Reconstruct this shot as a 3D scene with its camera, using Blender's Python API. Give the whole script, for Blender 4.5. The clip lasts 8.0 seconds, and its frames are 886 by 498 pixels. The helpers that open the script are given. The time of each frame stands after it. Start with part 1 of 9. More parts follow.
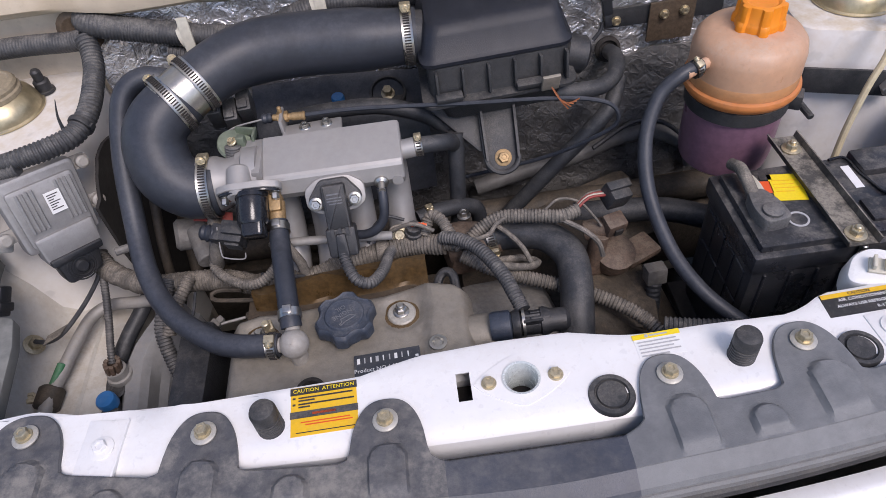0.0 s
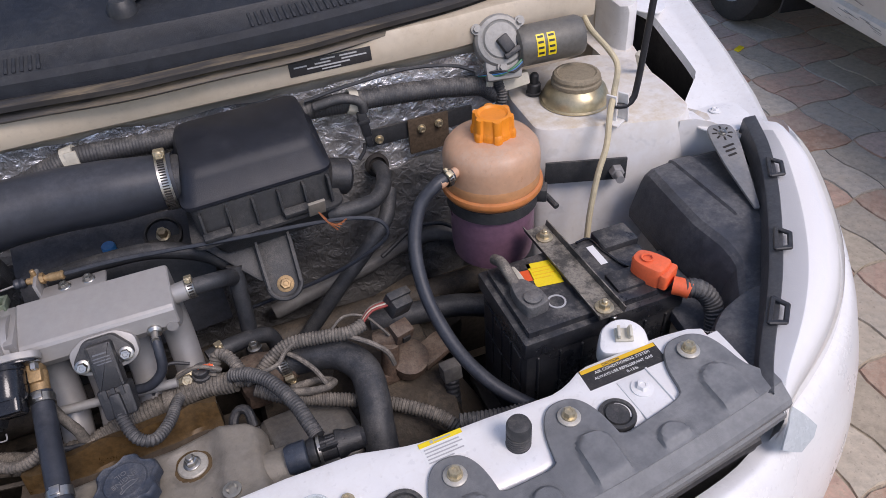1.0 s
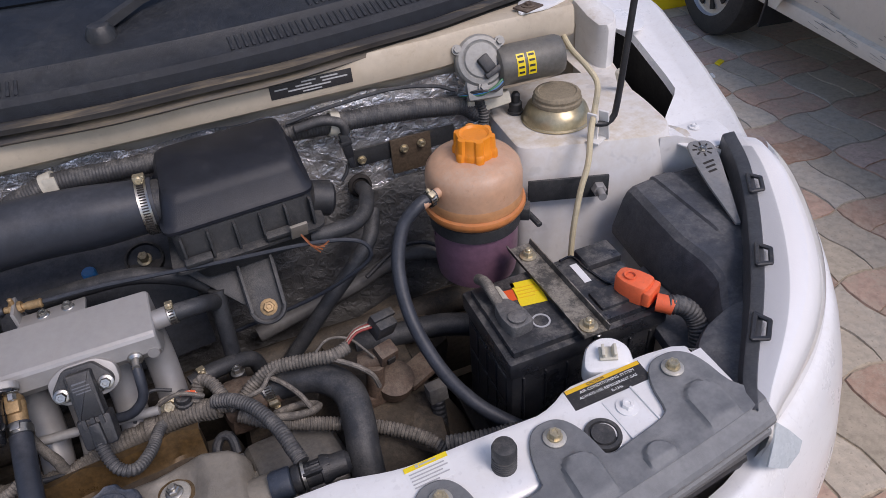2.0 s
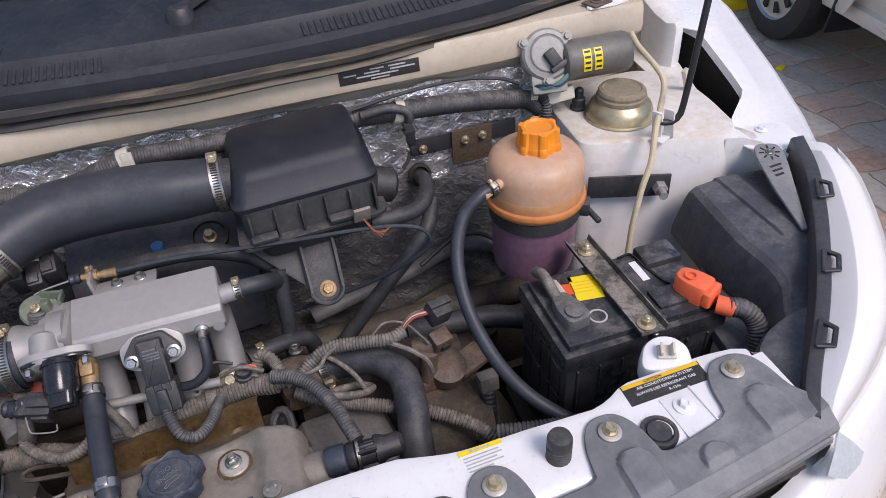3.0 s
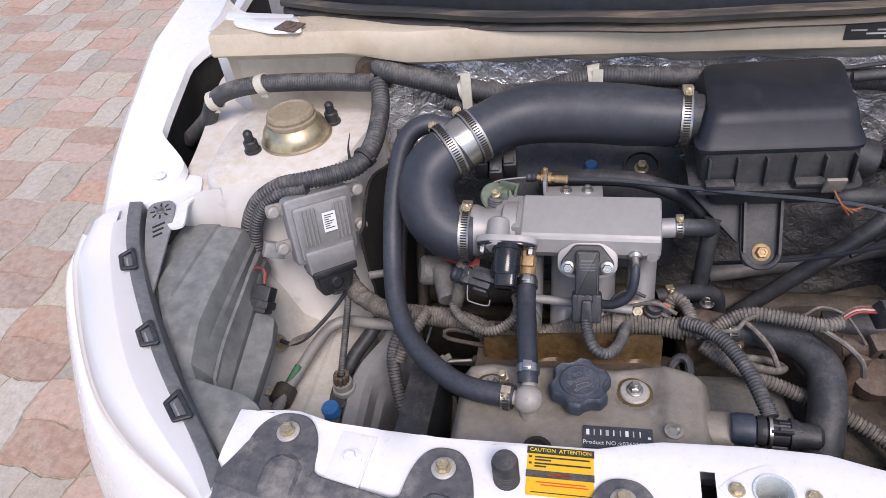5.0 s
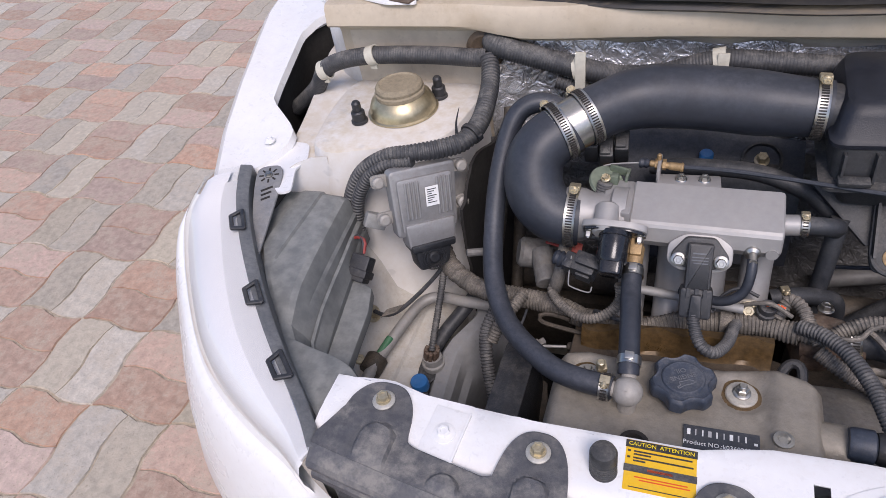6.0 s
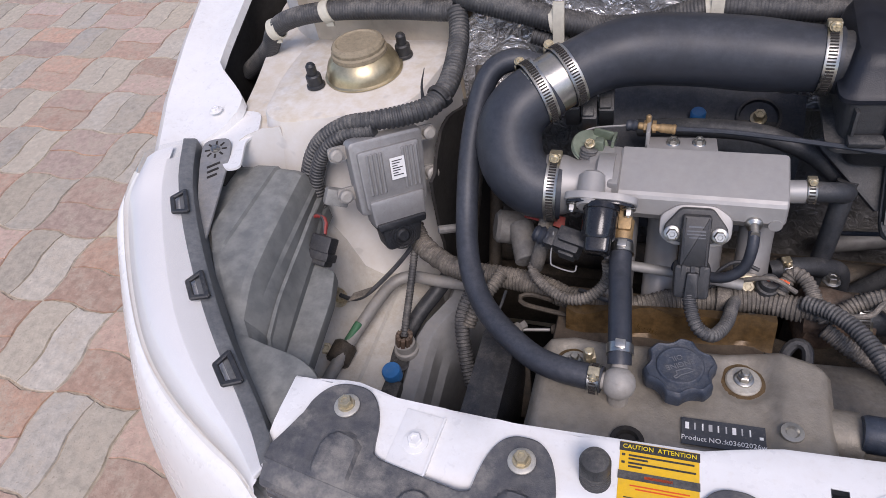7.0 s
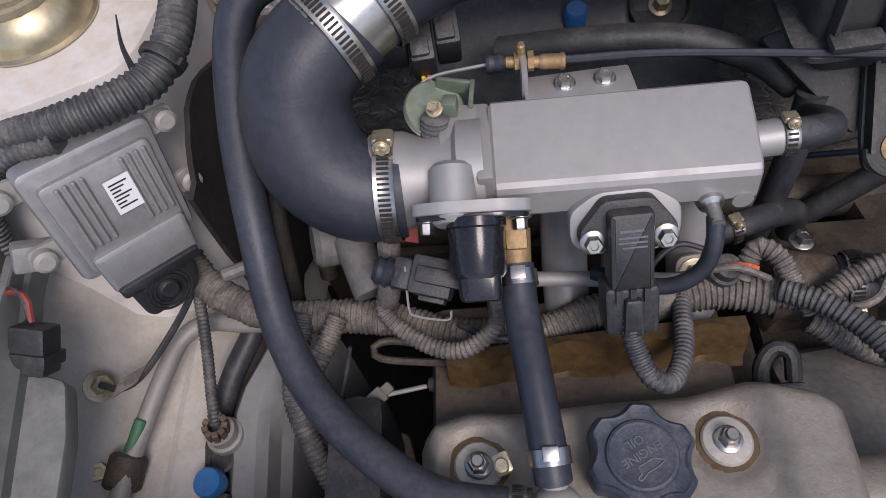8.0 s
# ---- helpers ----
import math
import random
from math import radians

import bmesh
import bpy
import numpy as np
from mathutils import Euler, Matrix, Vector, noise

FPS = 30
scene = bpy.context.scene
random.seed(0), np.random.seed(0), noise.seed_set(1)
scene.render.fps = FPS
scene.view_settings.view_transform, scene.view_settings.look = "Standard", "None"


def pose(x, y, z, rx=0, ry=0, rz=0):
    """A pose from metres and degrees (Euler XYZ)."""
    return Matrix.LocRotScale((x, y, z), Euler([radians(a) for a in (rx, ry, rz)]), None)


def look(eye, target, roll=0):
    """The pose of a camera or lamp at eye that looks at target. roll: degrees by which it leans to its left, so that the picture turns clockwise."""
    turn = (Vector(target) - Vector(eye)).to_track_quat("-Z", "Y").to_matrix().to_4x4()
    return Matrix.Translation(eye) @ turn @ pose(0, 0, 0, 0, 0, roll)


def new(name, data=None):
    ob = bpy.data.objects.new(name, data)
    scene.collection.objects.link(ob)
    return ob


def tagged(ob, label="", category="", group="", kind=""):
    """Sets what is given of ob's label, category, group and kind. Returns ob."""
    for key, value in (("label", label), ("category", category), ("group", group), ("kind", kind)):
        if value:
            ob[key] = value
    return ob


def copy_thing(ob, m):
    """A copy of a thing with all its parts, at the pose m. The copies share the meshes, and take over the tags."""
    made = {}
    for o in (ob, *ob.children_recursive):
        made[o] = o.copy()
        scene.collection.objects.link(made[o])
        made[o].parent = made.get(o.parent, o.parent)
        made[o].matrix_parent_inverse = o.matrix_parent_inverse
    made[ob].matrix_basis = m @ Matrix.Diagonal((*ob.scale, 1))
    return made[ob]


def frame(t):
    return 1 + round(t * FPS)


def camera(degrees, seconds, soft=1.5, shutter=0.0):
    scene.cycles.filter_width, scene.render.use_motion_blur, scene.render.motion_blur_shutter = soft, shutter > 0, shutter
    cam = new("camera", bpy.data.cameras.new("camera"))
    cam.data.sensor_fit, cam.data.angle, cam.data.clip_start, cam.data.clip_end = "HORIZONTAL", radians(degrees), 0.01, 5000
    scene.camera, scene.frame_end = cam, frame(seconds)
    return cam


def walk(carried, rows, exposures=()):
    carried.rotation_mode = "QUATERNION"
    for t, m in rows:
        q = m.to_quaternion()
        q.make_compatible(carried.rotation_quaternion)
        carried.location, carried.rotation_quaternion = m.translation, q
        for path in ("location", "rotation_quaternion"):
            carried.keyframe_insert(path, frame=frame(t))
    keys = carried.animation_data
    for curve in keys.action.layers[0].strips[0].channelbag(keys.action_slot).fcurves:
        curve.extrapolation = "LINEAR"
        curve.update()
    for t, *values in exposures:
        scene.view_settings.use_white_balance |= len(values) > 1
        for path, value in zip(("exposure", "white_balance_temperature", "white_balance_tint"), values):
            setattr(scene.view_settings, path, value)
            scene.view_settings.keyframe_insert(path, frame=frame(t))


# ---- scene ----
cam = camera(66.2, 8.0, soft=0.65)
PATH = [
    (0, (-0.032, 0.193, 1.348), (-0.028, 1.555, -0.116), -7.9),
    (0.2, (-0.01, 0.185, 1.354), (0.08, 1.565, -0.091), -7.3),
    (0.5, (0.016, 0.183, 1.359), (0.242, 1.592, -0.042), -6.4),
    (0.7, (0.032, 0.181, 1.365), (0.362, 1.604, -0.001), -5.7),
    (1, (0.047, 0.181, 1.372), (0.526, 1.627, 0.075), -4.6),
    (1.2, (0.056, 0.183, 1.377), (0.553, 1.637, 0.096), -4.8),
    (2.3, (0.053, 0.184, 1.376), (0.584, 1.642, 0.114), -4.4),
    (2.5, (0.049, 0.184, 1.376), (0.579, 1.646, 0.118), -4.1),
    (3, (0.029, 0.182, 1.376), (0.441, 1.673, 0.109), -4.5),
    (3.5, (0.009, 0.184, 1.377), (0.271, 1.704, 0.104), -5.1),
    (4, (-0.015, 0.182, 1.374), (0.058, 1.703, 0.078), -6.1),
    (4.2, (-0.033, 0.19, 1.382), (-0.029, 1.697, 0.067), -6.4),
    (4.5, (-0.065, 0.191, 1.384), (-0.205, 1.695, 0.074), -7.3),
    (4.7, (-0.098, 0.189, 1.38), (-0.35, 1.686, 0.079), -7.6),
    (5, (-0.127, 0.187, 1.377), (-0.567, 1.635, 0.069), -9.1),
    (5.2, (-0.138, 0.189, 1.378), (-0.643, 1.606, 0.061), -9.6),
    (6.3, (-0.155, 0.183, 1.366), (-0.833, 1.533, 0.056), -11.1),
    (6.5, (-0.155, 0.186, 1.364), (-0.835, 1.532, 0.05), -11.2),
    (7, (-0.17, 0.253, 1.33), (-0.761, 1.547, -0.075), -11.8),
    (7.2, (-0.176, 0.32, 1.303), (-0.675, 1.58, -0.168), -11.9),
    (7.5, (-0.192, 0.412, 1.256), (-0.574, 1.59, -0.315), -12.7),
    (7.7, (-0.205, 0.47, 1.232), (-0.473, 1.574, -0.414), -11.7),
    (8, (-0.208, 0.521, 1.202), (-0.378, 1.581, -0.486), -11.9),
]
# the clip's camera darkens towards the right-hand side and has a faint magenta cast
EXPOSURES = [(t, stops, 6700, 20) for t, stops in ((0, 0.25), (0.5, 0.22), (1, 0.12), (2.5, -0.05), (3, 0.26), (3.5, 0.66), (4, 0.95), (4.5, 0.66), (5, 0.45), (6.5, 0.22), (7, 0.2), (8, 0.1))]
walk(cam, [(t, look(eye, target, roll)) for t, eye, target, roll in PATH], EXPOSURES)

# ---- world, sun, exposure ----
world = bpy.data.worlds.new("sky")
scene.world = world
world.use_nodes = True
wn = world.node_tree.nodes
sky = wn.new("ShaderNodeTexSky")
sky.sky_type = "NISHITA"
sky.sun_disc = False
SUN_UP, SUN_ROUND = radians(52), radians(155)
sky.sun_elevation, sky.sun_rotation = SUN_UP, SUN_ROUND
sky.air_density, sky.dust_density = 1.0, 1.0
wn["Background"].inputs["Strength"].default_value = 0.15
world.node_tree.links.new(sky.outputs[0], wn["Background"].inputs["Color"])
sun_data = bpy.data.lights.new("sun", "SUN")
sun_data.energy, sun_data.angle, sun_data.color = 1.9, radians(24), (1.0, 0.97, 0.95)
sun = new("sun", sun_data)
toward = Vector((math.sin(SUN_ROUND) * math.cos(SUN_UP), math.cos(SUN_ROUND) * math.cos(SUN_UP), math.sin(SUN_UP)))
sun.matrix_world = look(toward * 20, (0, 0, 0))


# ---- materials ----
def mat(name, base, rough=0.5, metal=0.0, dust=0.0, dust_col=(0.34, 0.30, 0.24), var=0.2, scale=25.0, bump=0.1,
        bump_scale=250.0, spec=0.5, coat=0.0, stain=0.0, stain_col=(0.2, 0.13, 0.06), by_object=0.0, by_island=0.0, speck=0.12, cover=0.15, hard=0.5, stretch=(1, 1, 1)):
    m = bpy.data.materials.new(name)
    m.use_nodes = True
    nt = m.node_tree
    n, ln = nt.nodes, nt.links.new
    b = n["Principled BSDF"]
    b.inputs["Metallic"].default_value = metal
    b.inputs["Specular IOR Level"].default_value = spec
    b.inputs["Coat Weight"].default_value = coat
    tc = n.new("ShaderNodeTexCoord")
    mp = n.new("ShaderNodeMapping")
    mp.inputs["Scale"].default_value = stretch
    ln(tc.outputs["Object"], mp.inputs["Vector"])

    def tex(sc, detail=4.0, roughness=0.6):
        t = n.new("ShaderNodeTexNoise")
        t.inputs["Scale"].default_value = sc
        t.inputs["Detail"].default_value = detail
        t.inputs["Roughness"].default_value = roughness
        ln(mp.outputs["Vector"], t.inputs["Vector"])
        return t.outputs["Fac"]

    def ramp(v, lo, hi, a=0.0, z=1.0):
        r = n.new("ShaderNodeMapRange")
        r.inputs["From Min"].default_value, r.inputs["From Max"].default_value = lo, hi
        r.inputs["To Min"].default_value, r.inputs["To Max"].default_value = a, z
        ln(v, r.inputs["Value"])
        return r.outputs["Result"]

    def mix(f, a, c):
        x = n.new("ShaderNodeMix")
        x.data_type = "RGBA"
        for v, k in ((f, 0), (a, 6), (c, 7)):
            if isinstance(v, (int, float)):
                x.inputs[k].default_value = v
            elif isinstance(v, tuple):
                x.inputs[k].default_value = (*v, 1)
            else:
                ln(v, x.inputs[k])
        return x.outputs[2]

    def mul(a, c):
        x = n.new("ShaderNodeMath")
        x.operation = "MULTIPLY"
        for v, k in ((a, 0), (c, 1)):
            if isinstance(v, (int, float)):
                x.inputs[k].default_value = v
            else:
                ln(v, x.inputs[k])
        return x.outputs[0]

    fine = tex(scale * 6)
    wide = tex(scale)
    lo = tuple(c * (1 - var) for c in base)
    hi = tuple(min(1, c * (1 + var)) for c in base)
    col = mix(ramp(fine, 0.3, 0.7), lo, hi)
    if by_object or by_island:
        if by_object:
            rnd, k = n.new("ShaderNodeObjectInfo").outputs["Random"], by_object
        else:
            rnd, k = n.new("ShaderNodeNewGeometry").outputs["Random Per Island"], by_island
        hsv = n.new("ShaderNodeHueSaturation")
        ln(ramp(rnd, 0, 1, 1 - k, 1 + k), hsv.inputs["Value"])
        sat = n.new("ShaderNodeMath")
        sat.operation = "FRACT"
        ln(mul(rnd, 7.31), sat.inputs[0])
        ln(ramp(sat.outputs[0], 0, 1, 0.75, 1.25), hsv.inputs["Saturation"])
        ln(col, hsv.inputs["Color"])
        col = hsv.outputs["Color"]
    rough_v = ramp(wide, 0.3, 0.7, max(0.02, rough - 0.08), min(1, rough + 0.08))
    if stain:
        col = mix(mul(ramp(wide, 0.52, 0.72), stain), col, stain_col)
    if dust:
        geo = n.new("ShaderNodeNewGeometry")
        sep = n.new("ShaderNodeSeparateXYZ")
        ln(geo.outputs["Normal"], sep.inputs[0])
        up = ramp(sep.outputs["Z"], -0.1, 0.9, 0.10, 1.0)
        soft = ramp(tex(scale * 0.6, 6.0, 0.7), 0.32, 0.68, cover, 1.0)
        if hard:
            # dried smears with crisp borders over the soft film
            smear = ramp(tex(scale * 1.3 + 1.7, 9.0, 0.72), 0.47, 0.56, cover * 0.5, 1.25)
            blend = n.new("ShaderNodeMix")
            blend.inputs[0].default_value = hard
            ln(soft, blend.inputs[2])
            ln(smear, blend.inputs[3])
            blotch = blend.outputs[0]
        else:
            blotch = soft
        grains = ramp(tex(scale * 17, 3.0, 0.7), 0.35, 0.65, 0.45, 1.25)
        f = mul(mul(mul(up, blotch), grains), dust)
        col = mix(f, col, dust_col)
        if speck:
            # loose crumbs of dirt and small dark pits
            col = mix(mul(mul(ramp(tex(scale * 15, 4.0), 0.58, 0.70), up), speck), col, tuple(min(1, c * 1.12) for c in dust_col))
            col = mix(mul(ramp(tex(scale * 14 + 3, 2.0), 0.62, 0.70), speck), col, tuple(c * 0.35 for c in base))
        rr = n.new("ShaderNodeMix")
        ln(f, rr.inputs[0])
        ln(rough_v, rr.inputs[2])
        rr.inputs[3].default_value = 0.9
        rough_v = rr.outputs[0]
    ln(col, b.inputs["Base Color"])
    ln(rough_v, b.inputs["Roughness"])
    if bump:
        bp = n.new("ShaderNodeBump")
        bp.inputs["Strength"].default_value = bump
        bp.inputs["Distance"].default_value = 0.002
        ln(tex(bump_scale, 3.0), bp.inputs["Height"])
        ln(bp.outputs["Normal"], b.inputs["Normal"])
    return m


PAINT = mat("white_paint", (0.84, 0.835, 0.82), 0.28, coat=0.4, dust=0.14, dust_col=(0.55, 0.49, 0.40), var=0.02, scale=9, bump=0.02, speck=0.12)
TOWER_PAINT = mat("stained_tower_paint", (0.78, 0.775, 0.765), 0.34, dust=0.75, dust_col=(0.52, 0.42, 0.27), cover=0.32, hard=0.0, var=0.03, scale=2.6, bump=0.05, stain=0.2, stain_col=(0.48, 0.40, 0.30), speck=0.2)
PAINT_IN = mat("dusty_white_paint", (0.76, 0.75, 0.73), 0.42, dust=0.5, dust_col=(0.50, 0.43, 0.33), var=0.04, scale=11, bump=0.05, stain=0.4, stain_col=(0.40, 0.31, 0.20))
LID = mat("smooth_black_lid", (0.011, 0.013, 0.019), 0.42, spec=0.35, dust=0.16, dust_col=(0.08, 0.08, 0.085), var=0.2, scale=9, bump=0.12, bump_scale=900, speck=0.04)
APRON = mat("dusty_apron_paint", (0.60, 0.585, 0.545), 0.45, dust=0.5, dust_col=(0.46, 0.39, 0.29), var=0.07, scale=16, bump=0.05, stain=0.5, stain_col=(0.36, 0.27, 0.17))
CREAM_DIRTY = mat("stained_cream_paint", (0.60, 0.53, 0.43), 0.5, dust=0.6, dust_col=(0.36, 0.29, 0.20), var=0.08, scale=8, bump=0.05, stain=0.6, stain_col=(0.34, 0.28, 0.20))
UNION = mat("dull_cast_union", (0.36, 0.34, 0.31), 0.6, metal=0.2, dust=0.3, var=0.1, scale=40, bump=0.15)
CREAM = mat("cream_dusty_paint", (0.55, 0.475, 0.365), 0.5, dust=0.5, dust_col=(0.37, 0.285, 0.18), stain=0.35, stain_col=(0.36, 0.27, 0.16), var=0.06, scale=10, bump=0.04)
# Pale film on upward faces: part dust, part painted highlight.
RUBBER = mat("black_rubber", (0.020, 0.024, 0.033), 0.44, dust=0.2, dust_col=(0.17, 0.175, 0.19), cover=0.2, hard=0.35, var=0.2, scale=10, bump=0.08, bump_scale=500, speck=0.0)
RUBBER_DUSTY = mat("dust_streaked_rubber", (0.024, 0.028, 0.037), 0.42, dust=0.3, dust_col=(0.16, 0.165, 0.18), cover=0.15, hard=0.15, var=0.2, scale=13, bump=0.12, bump_scale=500, speck=0.06)
HOSE = mat("dusty_rubber_hose", (0.026, 0.029, 0.034), 0.5, dust=0.32, dust_col=(0.21, 0.20, 0.185), cover=0.05, var=0.25, scale=30, bump=0.15, bump_scale=400)
PLASTIC = mat("black_plastic", (0.018, 0.020, 0.024), 0.40, dust=0.22, cover=0.05, dust_col=(0.22, 0.20, 0.17), var=0.25, scale=20, bump=0.25, bump_scale=900)
PLASTIC_DUSTY = mat("dusty_black_plastic", (0.027, 0.029, 0.032), 0.5, dust=0.36, dust_col=(0.24, 0.22, 0.19), var=0.25, scale=24, bump=0.25, bump_scale=800)
COVER = mat("grey_black_cover_plastic", (0.12, 0.126, 0.132), 0.42, dust=0.7, dust_col=(0.31, 0.312, 0.305), hard=0.1, cover=0.25, var=0.10, scale=3.2, bump=0.25, bump_scale=900, stain=0.3, stain_col=(0.10, 0.082, 0.065), speck=0.14)
COVER_SMEARED = mat("smeared_cover_plastic", (0.050, 0.054, 0.066), 0.40, dust=0.9, dust_col=(0.235, 0.222, 0.20), hard=0.55, cover=0.18, var=0.18, scale=6, bump=0.25, bump_scale=900, stain=0.35, stain_col=(0.12, 0.10, 0.08), speck=0.2)
COVER_CLEAN = mat("wiped_cover_plastic", (0.042, 0.050, 0.070), 0.34, dust=0.5, dust_col=(0.20, 0.19, 0.175), hard=0.4, cover=0.1, var=0.15, scale=5, bump=0.2, bump_scale=900, speck=0.15)
GRIME = mat("oily_grime", (0.045, 0.038, 0.030), 0.6, dust=0.5, dust_col=(0.17, 0.13, 0.09), var=0.4, scale=30, bump=0.4, bump_scale=200)
RUST = mat("rusty_casting", (0.095, 0.062, 0.044), 0.65, dust=0.55, dust_col=(0.22, 0.18, 0.135), var=0.4, scale=40, bump=0.4, bump_scale=250)
ALU = mat("cast_aluminium", (0.37, 0.36, 0.35), 0.5, metal=0.45, dust=0.22, dust_col=(0.42, 0.38, 0.33), var=0.05, scale=20, bump=0.05, bump_scale=1100, stain=0.15, stain_col=(0.30, 0.28, 0.26), speck=0.03)
HEAD = mat("dusty_cast_cover", (0.255, 0.232, 0.198), 0.42, metal=0.3, dust=0.5, dust_col=(0.36, 0.32, 0.25), cover=0.1, hard=0.35, var=0.15, scale=18, bump=0.25, bump_scale=420, stain=0.45, stain_col=(0.13, 0.105, 0.075))
WASHER = mat("dusty_washer", (0.50, 0.48, 0.43), 0.45, metal=0.5, dust=0.5, dust_col=(0.5, 0.46, 0.38), var=0.15, scale=60, bump=0.1)
GREASE = mat("greased_ring", (0.70, 0.74, 0.72), 0.25, metal=0.3, dust=0.1, var=0.15, scale=90, bump=0.15)
STEEL = mat("zinc_steel", (0.46, 0.45, 0.42), 0.32, metal=1.0, dust=0.12, var=0.1, scale=60, bump=0.05)
ZINC = mat("yellow_zinc", (0.58, 0.50, 0.34), 0.38, metal=0.8, dust=0.3, dust_col=(0.5, 0.45, 0.36), var=0.2, scale=60, bump=0.1)
BRASS = mat("brass", (0.38, 0.25, 0.12), 0.5, metal=0.5, dust=0.4, dust_col=(0.32, 0.25, 0.16), var=0.25, scale=60, bump=0.1)
GOLD_CUP = mat("passivated_steel_cup", (0.55, 0.47, 0.30), 0.32, metal=0.85, dust=0.25, dust_col=(0.5, 0.42, 0.3), var=0.15, scale=20, bump=0.05)
TAPE = mat("dusty_loom_tape", (0.085, 0.078, 0.068), 0.75, dust=0.85, dust_col=(0.33, 0.29, 0.24), var=0.3, scale=60, bump=0.4, bump_scale=500)
LOOM = mat("corrugated_loom", (0.034, 0.036, 0.040), 0.5, dust=0.62, dust_col=(0.26, 0.245, 0.22), var=0.25, scale=40, bump=0.1)
CAP_BLUE = mat("oil_cap_plastic", (0.028, 0.040, 0.062), 0.42, dust=0.3, dust_col=(0.24, 0.23, 0.22), var=0.2, scale=30, bump=0.2, bump_scale=900)
BLUE = mat("blue_plastic", (0.02, 0.16, 0.42), 0.4, dust=0.1, var=0.1, bump=0.05)
GREEN = mat("green_plastic", (0.02, 0.16, 0.07), 0.5, dust=0.2, var=0.1, bump=0.05)
ORANGE = mat("orange_plastic", (0.85, 0.27, 0.015), 0.38, dust=0.06, dust_col=(0.6, 0.4, 0.2), var=0.06, scale=12, bump=0.08)
RED = mat("red_plastic", (0.90, 0.15, 0.05), 0.42, dust=0.1, dust_col=(0.5, 0.3, 0.22), var=0.08, bump=0.05)
BATTERY = mat("battery_case", (0.020, 0.022, 0.027), 0.3, dust=0.36, dust_col=(0.28, 0.26, 0.23), cover=0.03, hard=0.75, var=0.3, scale=16, bump=0.1, bump_scale=800)
STRAP = mat("dusty_steel_strap", (0.040, 0.039, 0.037), 0.5, metal=0.2, dust=0.9, dust_col=(0.30, 0.275, 0.23), hard=0.8, var=0.3, scale=14, bump=0.1)
LEAD = mat("grey_terminal", (0.12, 0.12, 0.12), 0.5, metal=0.4, dust=0.6, dust_col=(0.32, 0.30, 0.27), var=0.3, scale=60, bump=0.2)
GLOSS = mat("glossy_black_plastic", (0.010, 0.011, 0.014), 0.16, dust=0.05, dust_col=(0.2, 0.19, 0.18), var=0.2, scale=30, bump=0.02)
WHITE_PL = mat("white_plastic", (0.78, 0.77, 0.74), 0.4, dust=0.12, dust_col=(0.6, 0.53, 0.42), var=0.03, bump=0.05)
CLIP = mat("ivory_clip_plastic", (0.60, 0.57, 0.47), 0.5, dust=0.3, dust_col=(0.4, 0.35, 0.27), var=0.08, bump=0.05)
YELLOW = mat("yellow_sticker", (0.86, 0.50, 0.01), 0.4, var=0.05, scale=60, bump=0.02, dust=0.1)
LEMON = mat("lemon_sticker", (0.90, 0.68, 0.01), 0.4, var=0.04, scale=60, bump=0.02, dust=0.06)
BLACK_INK = mat("black_ink", (0.02, 0.02, 0.022), 0.5, var=0.1, bump=0.0, dust=0.1)
WHITE_INK = mat("white_ink", (0.82, 0.82, 0.80), 0.5, var=0.02, bump=0.0)
GREY_INK = mat("grey_ink", (0.45, 0.45, 0.45), 0.5, var=0.05, bump=0.0)
RED_INK = mat("red_ink", (0.75, 0.10, 0.02), 0.5, var=0.05, bump=0.0)
PLATE = mat("blue_black_plate", (0.035, 0.042, 0.055), 0.35, dust=0.12, var=0.1, bump=0.03)
PAD = mat("black_floor_pad", (0.04, 0.045, 0.055), 0.42, dust=0.5, dust_col=(0.15, 0.15, 0.155), var=0.3, scale=20, bump=0.3, bump_scale=120)
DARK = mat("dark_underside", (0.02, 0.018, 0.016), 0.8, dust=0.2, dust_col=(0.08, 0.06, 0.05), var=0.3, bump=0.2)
SEAL = mat("rubber_weather_seal", (0.026, 0.026, 0.028), 0.42, dust=0.5, dust_col=(0.27, 0.21, 0.13), cover=0.05, var=0.3, scale=14, bump=0.15, stretch=(0.12, 1, 1), hard=0.7)
COWL = mat("cowl_plastic", (0.016, 0.019, 0.025), 0.48, spec=0.4, dust=0.2, dust_col=(0.13, 0.13, 0.125), cover=0.05, hard=0.3, var=0.25, scale=10, bump=0.3, bump_scale=700)
MOTOR_GREY = mat("die_cast_grey", (0.30, 0.30, 0.285), 0.5, metal=0.3, dust=0.3, dust_col=(0.4, 0.35, 0.28), var=0.12, scale=30, bump=0.15)
PURPLE = mat("coolant_filled_plastic", (0.21, 0.11, 0.155), 0.32, dust=0.35, dust_col=(0.24, 0.17, 0.18), hard=0.15, var=0.15, scale=20, bump=0.05)
TANK = mat("aged_translucent_tank", (0.56, 0.325, 0.20), 0.3, dust=0.5, dust_col=(0.53, 0.42, 0.33), var=0.08, scale=16, bump=0.05)
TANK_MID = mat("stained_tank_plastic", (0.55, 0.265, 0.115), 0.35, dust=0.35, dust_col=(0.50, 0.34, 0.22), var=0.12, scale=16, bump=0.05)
TANK_LOW = mat("amber_tank_base", (0.56, 0.20, 0.06), 0.42, dust=0.2, dust_col=(0.42, 0.26, 0.16), var=0.1, scale=16, bump=0.05)
